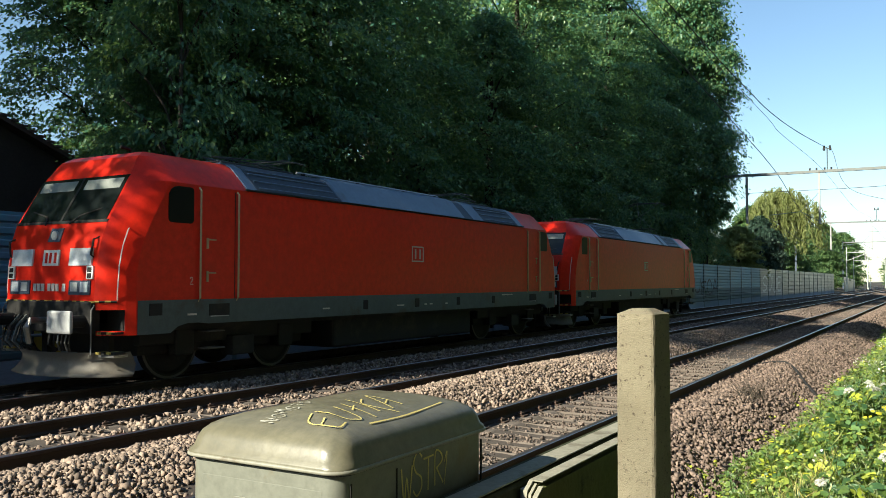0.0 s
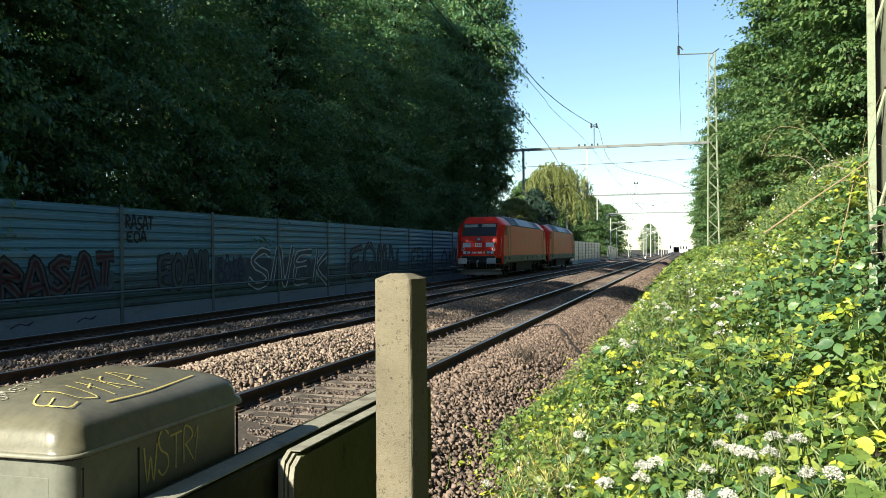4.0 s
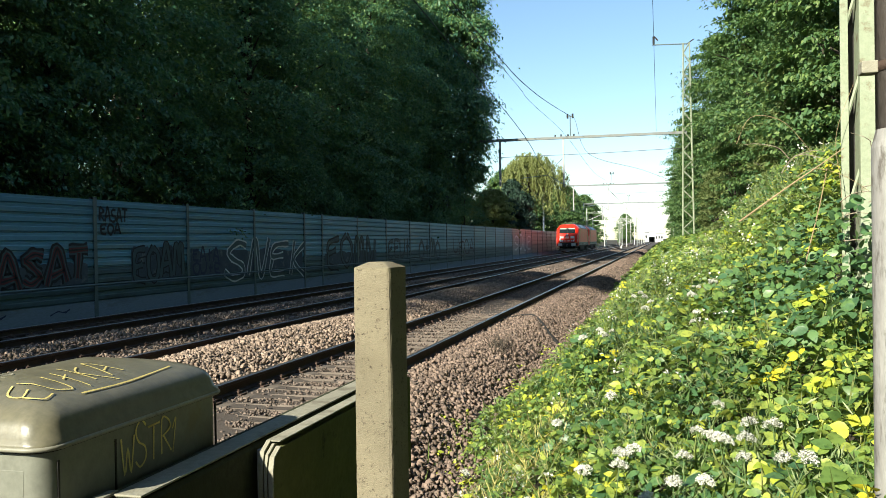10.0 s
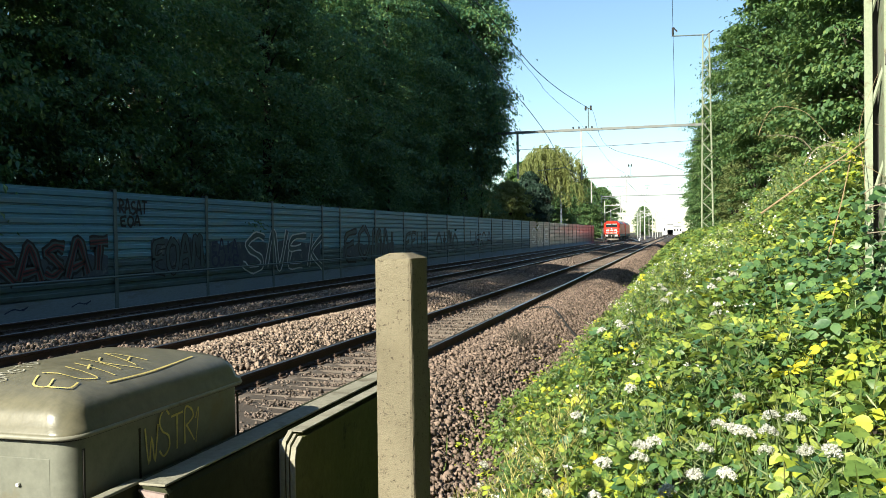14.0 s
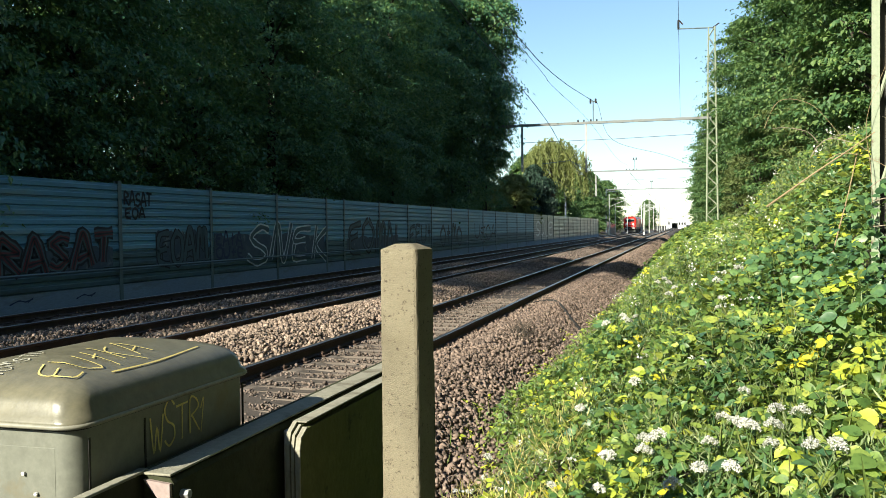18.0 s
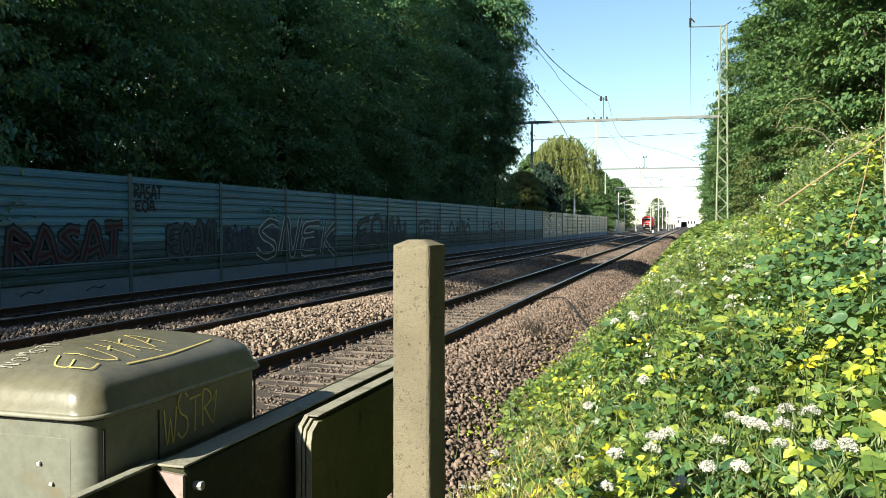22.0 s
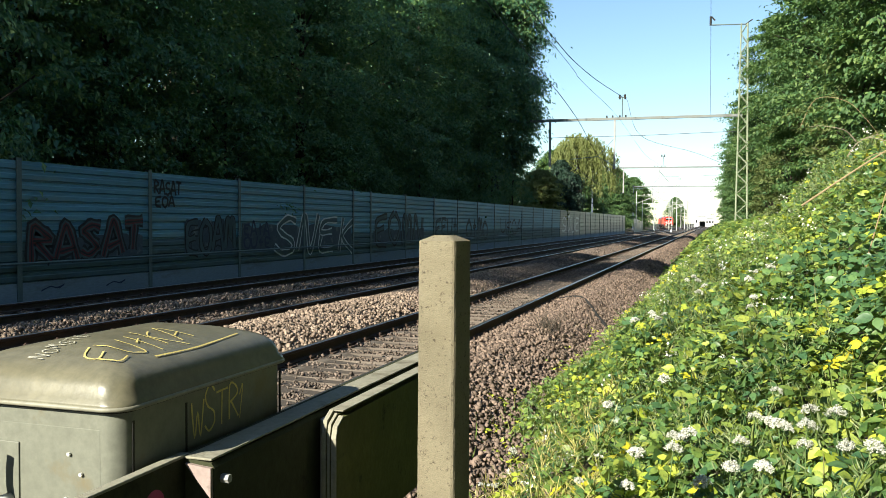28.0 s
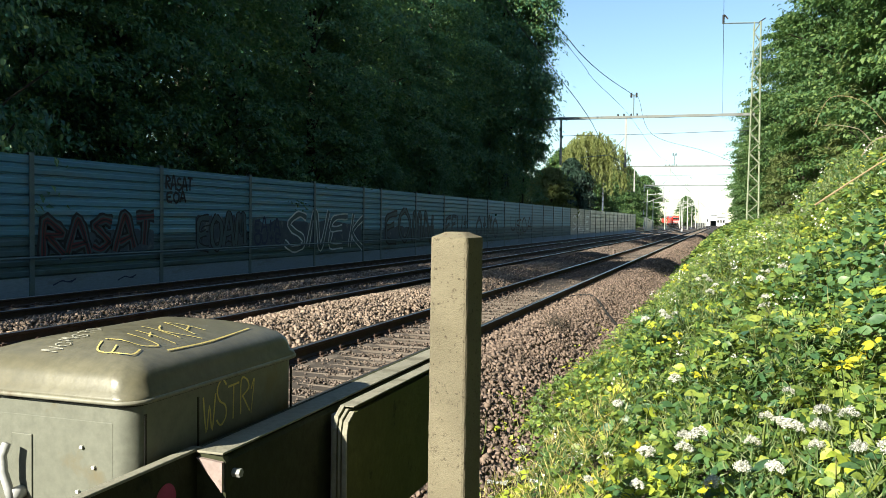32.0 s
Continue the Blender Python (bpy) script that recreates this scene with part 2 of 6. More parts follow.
L_LIME = leaf_mat("lime_leaf", [(0.36, 0.46, 0.06), (0.50, 0.57, 0.07), (0.58, 0.58, 0.06)], (0.60, 0.62, 0.06), gloss=0.45, mixin=0.42)
L_FEATHER = leaf_mat("feathery_herb", [(0.13, 0.19, 0.075), (0.24, 0.30, 0.13), (0.38, 0.43, 0.23)], (0.34, 0.42, 0.14), mixin=0.35)
L_YELLOW = leaf_mat("yellow_leaf", [(0.50, 0.49, 0.035), (0.62, 0.56, 0.04), (0.58, 0.47, 0.03)], (0.62, 0.56, 0.03), mixin=0.38)
L_GRASS = leaf_mat("grass_blade", [(0.10, 0.16, 0.035), (0.18, 0.24, 0.06), (0.34, 0.32, 0.14)], (0.22, 0.3, 0.06), mixin=0.35)
L_DRY = leaf_mat("dry_straw", [(0.46, 0.42, 0.15), (0.60, 0.53, 0.22), (0.42, 0.44, 0.12)], (0.6, 0.54, 0.2), mixin=0.3)
# Shade on the round tree is put into this dark leaf colour.
L_SHADED = leaf_mat("shade_darkened_leaf", [(0.020, 0.044, 0.034), (0.030, 0.062, 0.042), (0.045, 0.085, 0.05)], (0.05, 0.10, 0.04), mixin=0.2)
L_WILLOW = leaf_mat("willow_leaf", [(0.15, 0.18, 0.055), (0.21, 0.245, 0.08), (0.28, 0.30, 0.11)], (0.34, 0.38, 0.09), mixin=0.35)
L_FLOWER = leaf_mat("white_petal", [(0.70, 0.70, 0.64), (0.80, 0.80, 0.76)], (0.7, 0.7, 0.6), mixin=0.25)
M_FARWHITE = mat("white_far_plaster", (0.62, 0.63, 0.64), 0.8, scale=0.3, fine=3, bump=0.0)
M_SIDEGLASS = mat("black_side_glass", (0.006, 0.007, 0.007), 0.35, bump=0.0, spec=0.12)
M_HOUSE = mat("dark_brick", (0.07, 0.05, 0.042), 0.9, scale=2, fine=14, bump=0.3)
M_TILE = mat("dark_clay_tile", (0.14, 0.085, 0.07), 0.8, scale=2, fine=18, bump=0.3, per_object=0.2)
M_TWIG = mat("grey_twig", (0.26, 0.22, 0.17), 0.85, bump=0.1)
M_GREENSTEM = mat("green_stem", (0.10, 0.16, 0.05), 0.7, bump=0.0)
L_STEM = mat("bramble_cane", (0.27, 0.20, 0.115), 0.8, bump=0.1)

# ---- mesh helpers ----


def link(name, bm, material, parent=None, label="", smooth=False):
    me = bpy.data.meshes.new(name)
    bmesh.ops.recalc_face_normals(bm, faces=bm.faces)
    bm.to_mesh(me)
    bm.free()
    me.materials.append(material)
    if smooth:
        me.shade_smooth()
    ob = new(name, me)
    if parent:
        ob.parent = parent
    if label:
        ob["label"] = label
    return ob


def part(name, bm, material, parent, label="", smooth=False):
    return link(name, bm, material, parent, label, smooth)


def empty(name, m=None):
    ob = new(name)
    if m is not None:
        ob.matrix_basis = m
    return ob


def box(bm, x0, x1, y0, y1, z0, z1, bevel=0.0):
    r = bmesh.ops.create_cube(bm, size=1.0)
    vs = r["verts"]
    for v in vs:
        v.co = Vector(((x0 + x1) / 2 + v.co.x * (x1 - x0), (y0 + y1) / 2 + v.co.y * (y1 - y0), (z0 + z1) / 2 + v.co.z * (z1 - z0)))
    if bevel:
        es = list({e for v in vs for e in v.link_edges})
        bmesh.ops.bevel(bm, geom=es, offset=bevel, segments=2, affect="EDGES", profile=0.5)
    return bm


def bx(*a, bevel=0.0):
    return box(bmesh.new(), *a, bevel=bevel)


def tube(bm, pts, r, n=8, r_end=None, caps=True):
    """A round bar along the points."""
    pts = [Vector(p) for p in pts]
    rings = []
    for i, p in enumerate(pts):
        d = (pts[min(i + 1, len(pts) - 1)] - pts[max(i - 1, 0)]).normalized()
        s = d.cross(Vector((0, 0, 1)) if abs(d.z) < 0.9 else Vector((1, 0, 0))).normalized()
        u = s.cross(d)
        rr = r if r_end is None else r + (r_end - r) * i / (len(pts) - 1)
        rings.append([bm.verts.new(p + (s * math.cos(k * math.tau / n) + u * math.sin(k * math.tau / n)) * rr) for k in range(n)])
    for a, b in zip(rings, rings[1:]):
        for k in range(n):
            bm.faces.new((a[k], a[(k + 1) % n], b[(k + 1) % n], b[k]))
    if caps:
        bm.faces.new(rings[0][::-1])
        bm.faces.new(rings[-1])
    return bm


def tb(pts, r, n=8, r_end=None):
    return tube(bmesh.new(), pts, r, n, r_end)


def smooth_path(pts, k=5):
    pts = [Vector(p) for p in pts]
    out = []
    for i in range(len(pts) - 1):
        p0, p1, p2, p3 = pts[max(i - 1, 0)], pts[i], pts[i + 1], pts[min(i + 2, len(pts) - 1)]
        for j in range(k):
            t = j / k
            out.append(0.5 * (2 * p1 + (p2 - p0) * t + (2 * p0 - 5 * p1 + 4 * p2 - p3) * t * t + (3 * p1 - p0 - 3 * p2 + p3) * t ** 3))
    return out + [pts[-1]]


def prism(bm, outline, axis, a, b):
    """An outline (two coordinates) pushed along an axis from a to b."""
    def place(u, v, w):
        return {"x": (w, u, v), "y": (u, w, v), "z": (u, v, w)}[axis]
    lo = [bm.verts.new(place(u, v, a)) for u, v in outline]
    hi = [bm.verts.new(place(u, v, b)) for u, v in outline]
    n = len(outline)
    for i in range(n):
        bm.faces.new((lo[i], lo[(i + 1) % n], hi[(i + 1) % n], hi[i]))
    bm.faces.new(lo[::-1])
    bm.faces.new(hi)
    return bm


def arrays(name, verts, faces, material, parent=None, smooth=False):
    """A mesh from numpy arrays of corners and equal-sided faces."""
    me = bpy.data.meshes.new(name)
    n, k = faces.shape
    me.vertices.add(len(verts))
    me.vertices.foreach_set("co", verts.astype(np.float32).ravel())
    me.loops.add(n * k)
    me.loops.foreach_set("vertex_index", faces.astype(np.int32).ravel())
    me.polygons.add(n)
    me.polygons.foreach_set("loop_start", np.arange(0, n * k, k, dtype=np.int32))
    me.update(calc_edges=True)
    me.materials.append(material)
    if smooth:
        me.shade_smooth()
    ob = new(name, me)
    if parent:
        ob.parent = parent
    return ob


def turns(n, rng, tilt=math.pi):
    """Random rotation matrices."""
    q = rng.normal(size=(n, 4))
    q /= np.linalg.norm(q, axis=1)[:, None]
    w, x, y, z = q.T
    return np.stack([np.stack([1 - 2 * (y * y + z * z), 2 * (x * y - z * w), 2 * (x * z + y * w)], -1),
                     np.stack([2 * (x * y + z * w), 1 - 2 * (x * x + z * z), 2 * (y * z - x * w)], -1),
                     np.stack([2 * (x * z - y * w), 2 * (y * z + x * w), 1 - 2 * (x * x + y * y)], -1)], 1)


def frames_along(d, up):
    """Side and normal directions for leaf directions d with rough upward normals."""
    s = np.cross(d, up)
    s /= np.linalg.norm(s, axis=1)[:, None] + 1e-9
    return s, np.cross(s, d)


def leaf_arrays(at, d, up, length, width, shape="diamond"):
    """Corners and triangles of many leaves: at, way along the midrib d, upward side up."""
    d = d / (np.linalg.norm(d, axis=1)[:, None] + 1e-9)
    s, n = frames_along(d, up)
    L, W = length[:, None], width[:, None]
    if shape == "diamond":
        v = np.stack([at, at + d * L * 0.45 + s * W * 0.5 + n * W * 0.18, at + d * L - n * L * 0.12, at + d * L * 0.45 - s * W * 0.5 + n * W * 0.18], 1)
        f = np.array([[0, 1, 2], [0, 2, 3]])
    else:
        rows = [(0.0, 0.0, 0.0), (0.2, 0.38, 0.08), (0.46, 0.50, 0.10), (0.78, 0.27, 0.03)]
        v = [at, at + d * L * 0.5, at + d * L - n * L * 0.14]
        for a, w, h in rows[1:]:
            v.append(at + d * L * a + s * W * w + n * (W * h - L * a * a * 0.1))
        for a, w, h in rows[1:]:
            v.append(at + d * L * a - s * W * w + n * (W * h - L * a * a * 0.1))
        v = np.stack(v, 1)
        f = np.array([[0, 3, 4], [0, 4, 1], [1, 4, 5], [1, 5, 2], [0, 7, 6], [0, 1, 7], [1, 8, 7], [1, 2, 8]])
    k = v.shape[1]
    faces = (np.arange(len(at))[:, None, None] * k + f[None]).reshape(-1, 3)
    return v.reshape(-1, 3), faces

# ---- ground, ballast, tracks ----
TRACKS = (-4.32, -8.52, -12.17)
GAUGE = 0.765                    # half the distance between rail heads


def bend(y, track):
    """The far track swings away to the left in the distance."""
    return -1.2e-3 * max(0.0, y - 262.0) ** 2 if track == 2 else 0.0


BED = [(-60, 0.6), (-19, 0.1), (-16.1, -0.40), (-14.7, -0.42), (-13.9, -0.22), (-13.0, -0.20), (-11.3, -0.20), (-10.9, -0.15), (-10.3, -0.10), (-9.8, -0.15),
       (-9.35, -0.20), (-7.7, -0.20), (-7.4, -0.14), (-6.9, -0.03), (-6.3, 0.02), (-5.7, -0.06), (-5.2, -0.18), (-3.5, -0.20), (-3.2, -0.14),
       (-2.75, -0.16), (-2.0, -0.50), (-1.4, -0.58), (-0.8, -0.30), (-0.3, 0.0), (0.6, 0.05), (2.0, 0.5), (5.0, 1.3), (60, 3.0)]
BEDX, BEDZ = np.array([b[0] for b in BED]), np.array([b[1] for b in BED])


def bed(x):
    return np.interp(x, BEDX, BEDZ)


def heaps(x, y):
    """Low heaps along the ballast shoulder and between the tracks."""
    wave = 0.5 + 0.5 * np.sin(y * 0.74 - 5.2) * np.sin(y * 0.31 + 0.4)
    shoulder = 0.20 * np.exp(-((x + 2.35) / 0.55) ** 2) * wave
    middle = 0.10 * np.exp(-((x + 6.4) / 0.6) ** 2) * (0.5 + 0.5 * np.sin(y * 0.52 + 1.0))
    return (shoulder + middle) * (y > 2.0) * (y < 240.0)


def ground_z(x, y):
    return bed(x) + heaps(x, y)


def build_ground():
    xs = np.unique(np.concatenate([np.linspace(-16, 2, 73), BEDX, [-2500, -600, -150, 150, 600, 2500]]))
    ys = np.concatenate([[-2500, -400, -60], np.arange(-20, 60, 0.5), np.arange(60, 240, 1.0), np.arange(240, 300, 5), [300, 400, 600, 1200, 2500]])
    X, Y = np.meshgrid(xs, ys)
    Z = ground_z(X, Y)
    near = (X > -15) & (X < 1)
    wob = np.sin(X * 3.1 + Y * 1.7) * np.sin(Y * 0.9 - X) * 0.02 + np.sin(Y * 0.31) * 0.02
    Z = Z + np.where(near, wob, 0)
    verts = np.stack([X, Y, Z], -1).reshape(-1, 3)
    nx = len(xs)
    i = (np.arange(len(ys) - 1)[:, None] * nx + np.arange(nx - 1)[None]).ravel()
    faces = np.stack([i, i + 1, i + nx + 1, i + nx], 1)
    ob = arrays("ground", verts, faces, M_BALLAST, smooth=True)
    ob.data.materials.append(M_SOIL)
    cx = (verts[faces].mean(1))[:, 0]
    ob.data.polygons.foreach_set("material_index", np.where((cx > -1.5) | (cx < -15.0), 1, 0).astype(np.int32))
    return tagged(ob, "reddish-brown ballast bed with soil verges beside the tracks", "ground", kind="structure")


build_ground()

RAIL_PROFILE = [(-0.0625, -0.16), (0.0625, -0.16), (0.0625, -0.148), (0.012, -0.13), (0.009, -0.05), (0.036, -0.035), (0.036, -0.006), (0.028, 0.0),
                (-0.028, 0.0), (-0.036, -0.006), (-0.036, -0.035), (-0.009, -0.05), (-0.012, -0.13), (-0.0625, -0.148)]


def build_rail(parent, x0, track):
    ys = [-40] + list(range(0, 260, 20)) + list(range(260, 470, 6))
    bm = bmesh.new()
    rings = [[bm.verts.new((x0 + bend(y, track) + u, y, v)) for u, v in RAIL_PROFILE] for y in ys]
    n = len(RAIL_PROFILE)
    for a, b in zip(rings, rings[1:]):
        for k in range(n):
            f = bm.faces.new((a[k], b[k], b[(k + 1) % n], a[(k + 1) % n]))
            f.material_index = 1 if k in (6, 7, 8) else 0
    ob = part("rail", bm, M_RAILRUST, parent, "rusty steel rail with a worn bright head")
    ob.data.materials.append(M_RAILTOP)
    return ob


def sleeper_mesh():
    bm = bmesh.new()
    prism(bm, [(-1.3, -0.36), (1.3, -0.36), (1.3, -0.19), (1.22, -0.165), (0.45, -0.165), (0.36, -0.195), (-0.36, -0.195), (-0.45, -0.165), (-1.22, -0.165), (-1.3, -0.19)], "y", -0.14, 0.14)
    bmesh.ops.bevel(bm, geom=[e for e in bm.edges if abs(e.verts[0].co.y - e.verts[1].co.y) < 0.01 and e.verts[0].co.z > -0.3], offset=0.025, segments=1, affect="EDGES")
    return link("sleeper", bm, M_SLEEPER).data


def fastener_mesh():
    bm = bmesh.new()
    for s in (-1, 1):
        box(bm, s * GAUGE - 0.19, s * GAUGE + 0.19, -0.075, 0.075, -0.165, -0.146, 0.006)
        for k in (-1, 1):
            box(bm, s * GAUGE + k * 0.11 - 0.035, s * GAUGE + k * 0.11 + 0.035, -0.05, 0.05, -0.15, -0.115, 0.01)
            tube(bm, [(s * GAUGE + k * 0.115, 0, -0.15), (s * GAUGE + k * 0.115, 0, -0.102)], 0.015, 6)
    return link("rail_fastener", bm, M_RAILRUST).data


def build_tracks():
    s_me, f_me = sleeper_mesh(), fastener_mesh()
    for o in [o for o in scene.objects if o.data in (s_me, f_me)]:
        bpy.data.objects.remove(o)
    made = []
    for k, x in enumerate(TRACKS):
        tr = empty("railway_track", pose(0, 0, 0))
        tagged(tr, ("ballasted track with concrete sleepers and rusty rails", "ballasted middle track with concrete sleepers half buried in stones",
                    "ballasted track running close along the noise barrier")[k], "railway track", group="railway tracks", kind="structure")
        for s in (-1, 1):
            build_rail(tr, x + s * GAUGE, k)
        made.append(tr)
    return made, s_me, f_me


track_things, SLEEPER_ME, FASTENER_ME = build_tracks()


def sleepers():
    """Concrete sleepers: the near ones singly, the far ones as one mesh for each track."""
    for k, (x, tr) in enumerate(zip(TRACKS, track_things)):
        y = 0.3 + 0.2 * k - 6.0
        while y < 55:
            for nm, me in (("sleeper", SLEEPER_ME), ("fastener", FASTENER_ME)):
                ob = new(nm, me)
                ob.parent = tr
                ob.matrix_basis = pose(x + random.uniform(-0.02, 0.02) * (nm == "sleeper"), y, 0 if nm == "fastener" else random.uniform(-0.012, 0.004))
            y += 0.6
        n = 340
        co = np.array([v.co for v in SLEEPER_ME.vertices])
        fs = [list(p.vertices) for p in SLEEPER_ME.polygons]
        verts, faces = [], []
        for i in range(n):
            yy = y + 0.6 * i
            verts += [(a + x + bend(yy, k), b + yy, c) for a, b, c in co]
            faces += [[v + i * len(co) for v in f] for f in fs]
        me = bpy.data.meshes.new("far_sleepers")
        me.from_pydata(verts, [], faces)
        me.materials.append(M_SLEEPER)
        ob = new("far_sleepers", me)
        ob.parent = tr
        ob["kind"] = "stuff"


def stones(name, n, xr, yr, size, material, label, weight=None, lift=0.0):
    """Loose angular stones heaped on the bed."""
    rng = np.random.default_rng(len(name) * 31 + n)
    x = rng.uniform(*xr, n)
    y = yr[0] + (yr[1] - yr[0]) * rng.uniform(0, 1, n) ** 1.35
    keep = np.ones(n, bool)
    for t in TRACKS:                      # keep rails free
        for s in (-1, 1):
            keep &= np.abs(x - (t + s * GAUGE)) > 0.12
    x, y = x[keep], y[keep]
    over = np.zeros(len(x), bool)        # sleepers stay mostly bare
    for k, t in enumerate(TRACKS):
        ph = np.abs((y - (0.3 + 0.2 * k) + 0.3) % 0.6 - 0.3)
        over |= (np.abs(x - t) < 1.25) & (ph < 0.15)
    keep = ~over | (rng.uniform(0, 1, len(x)) < 0.08)
    x, y = x[keep], y[keep]
    n = len(x)
    cube = np.array([[-1, -1, -1], [1, -1, -1], [1, 1, -1], [-1, 1, -1], [-1, -1, 1], [1, -1, 1], [1, 1, 1], [-1, 1, 1]], float)
    v = cube[None] * rng.uniform(0.3, 1.0, (n, 8, 3))
    v = v * (rng.uniform(0.35, 1.35, (n, 1, 3)) * size * rng.uniform(0.7, 1.3, (n, 1, 1)))
    v = np.einsum("nij,nkj->nki", turns(n, rng), v)
    z = ground_z(x, y) + rng.uniform(-0.01, 0.05, n) + lift
    v += np.stack([x, y, z], -1)[:, None]
    f = np.array([[0, 3, 2, 1], [4, 5, 6, 7], [0, 1, 5, 4], [1, 2, 6, 5], [2, 3, 7, 6], [3, 0, 4, 7]])
    faces = (np.arange(n)[:, None, None] * 8 + f[None]).reshape(-1, 4)
    ob = arrays(name, v.reshape(-1, 3), faces, material)
    return tagged(ob, label, "ballast", kind="stuff")


stones("ballast_stones", 62000, (-7.6, -5.15), (3.5, 34), 0.028, M_STONE, "heaped pale angular ballast stones between two tracks")
stones("ballast_stones", 13000, (-11.3, -9.4), (5, 45), 0.036, M_STONE, "grey ballast stones between the far tracks")
stones("ballast_stones", 9000, (-9.2, -7.8), (5, 40), 0.034, M_STONE, "ballast stones lying between the rails", lift=0.005)
stones("ballast_stones", 20000, (-5.0, -3.6), (3, 32), 0.018, M_STONETRK, "brown ballast stones lying between the rails", lift=-0.018)
stones("ballast_stones", 64000, (-3.45, -1.1), (2.6, 32), 0.027, M_STONEBR, "reddish-brown ballast shoulder of angular stones")
stones("ballast_stones", 11000, (-3.45, -1.25), (-6, 2.6), 0.027, M_STONEBR, "reddish-brown ballast shoulder beside the cabinet")
stones("ballast_stones", 9000, (-7.6, -5.15), (-6, 3.5), 0.028, M_STONE, "pale ballast stones between the tracks by the cabinet")
stones("far_ballast_stones", 26000, (-7.6, -5.15), (32, 130), 0.05, M_STONETRK, "brown ballast stones between the tracks further along")
stones("far_ballast_stones", 30000, (-3.45, -1.3), (28, 150), 0.045, M_STONEBR, "brown ballast shoulder further along the line")
stones("far_ballast_stones", 12000, (-11.3, -9.4), (42, 130), 0.055, M_STONETRK, "brown ballast stones between the far tracks")
stones("far_ballast_stones", 16000, (-5.0, -3.6), (30, 110), 0.03, M_STONETRK, "dark ballast between the rails further along", lift=-0.03)

# ---- noise barrier ----
WALL_X, WALL_Z0, WALL_Z1 = -16.1, -0.40, 3.06
POSTS = [16.5 + 5.04 * k for k in range(-5, 5)] + [38.8 + 5.03 * k for k in range(0, 27)]


def panel_mesh(name, material, height=0.5, ribs=2):
    """A cassette one metre long: a plate with shallow trapezoid ribs."""
    out = [(0.0, 0.0)]
    step = height / ribs
    for r in range(ribs):
        z = r * step
        out += [(-0.012, z + 0.004), (-0.012, z + step * 0.10), (0.026, z + step * 0.20), (0.026, z + step * 0.62), (0.012, z + step * 0.70), (0.012, z + step * 0.96)]
    out += [(-0.06, height - 0.002), (-0.06, 0.0)]
    bm = prism(bmesh.new(), out, "y", -0.5, 0.5)
    ob = link(name, bm, material)
    me = ob.data
    bpy.data.objects.remove(ob)
    return me


def build_wall():
    wall = tagged(empty("wall_noise_barrier", pose(0, 0, 0)), "ribbed grey aluminium noise barrier with graffiti on a concrete plinth", "noise barrier", kind="structure")
    pm = {"a": panel_mesh("panel", M_PANEL), "t": panel_mesh("panel", M_PANELTAN, ribs=1), "d": panel_mesh("panel", M_PANELDARK), "g": panel_mesh("panel", M_PANELLOW)}
    post_bm = bmesh.new()
    for u in (-0.075, 0.06):
        box(post_bm, WALL_X + u, WALL_X + u + 0.015, -0.08, 0.08, WALL_Z0 - 0.2, WALL_Z1 + 0.05)
    box(post_bm, WALL_X - 0.06, WALL_X + 0.06, -0.006, 0.006, WALL_Z0 - 0.2, WALL_Z1 + 0.05)
    box(post_bm, WALL_X - 0.08, WALL_X + 0.08, -0.085, 0.085, WALL_Z1 + 0.05, WALL_Z1 + 0.058)
    pl = bx(WALL_X - 0.07, WALL_X + 0.055, -0.5, 0.5, WALL_Z0 - 0.3, WALL_Z0 + 0.46, bevel=0.004)
    first = None
    for i, y in enumerate(POSTS):
        if first is None:
            first = part("post", post_bm, M_GALV, wall)
            pme = first.data
            plo = part("plinth", pl, M_PLINTH, wall)
            plme = plo.data
            bpy.data.objects.remove(plo)
            first.location = (0, y, 0)
        else:
            o = new("post", pme)
            o.parent = wall
            o.location = (0, y, 0)
        if i + 1 == len(POSTS):
            break
        y1 = POSTS[i + 1]
        mid, ln = (y + y1) / 2, (y1 - y) - 0.03
        kind = "d" if 93 < mid < 111 else ("t" if mid > 111 else "a")
        o = new("plinth", plme)
        o.parent, o.location, o.scale = wall, (0, mid, 0), (1, ln, 1)
        for k in range(6):
            # In the ribbed bays the lowest two panels are darker.
            o = new("panel", pm["g" if kind == "a" and k < 2 else kind])
            o.parent, o.scale = wall, (1, ln, 1)
            o.location = (WALL_X + 0.012 + 0.004 * (k % 2), mid, WALL_Z0 + 0.46 + 0.5 * k)
    rail = bmesh.new()
    tube(rail, [(WALL_X + 0.16, POSTS[0], WALL_Z0 + 0.95), (WALL_X + 0.16, 93, WALL_Z0 + 0.95)], 0.032, 8)
    for y in POSTS:
        if y < 93:
            box(rail, WALL_X + 0.07, WALL_X + 0.16, y - 0.02, y + 0.02, WALL_Z0 + 0.93, WALL_Z0 + 0.97)
    part("handrail", rail, M_GALV, wall, "thin galvanised rail along the posts")
    return wall


wall = build_wall()

# ---- trees ----


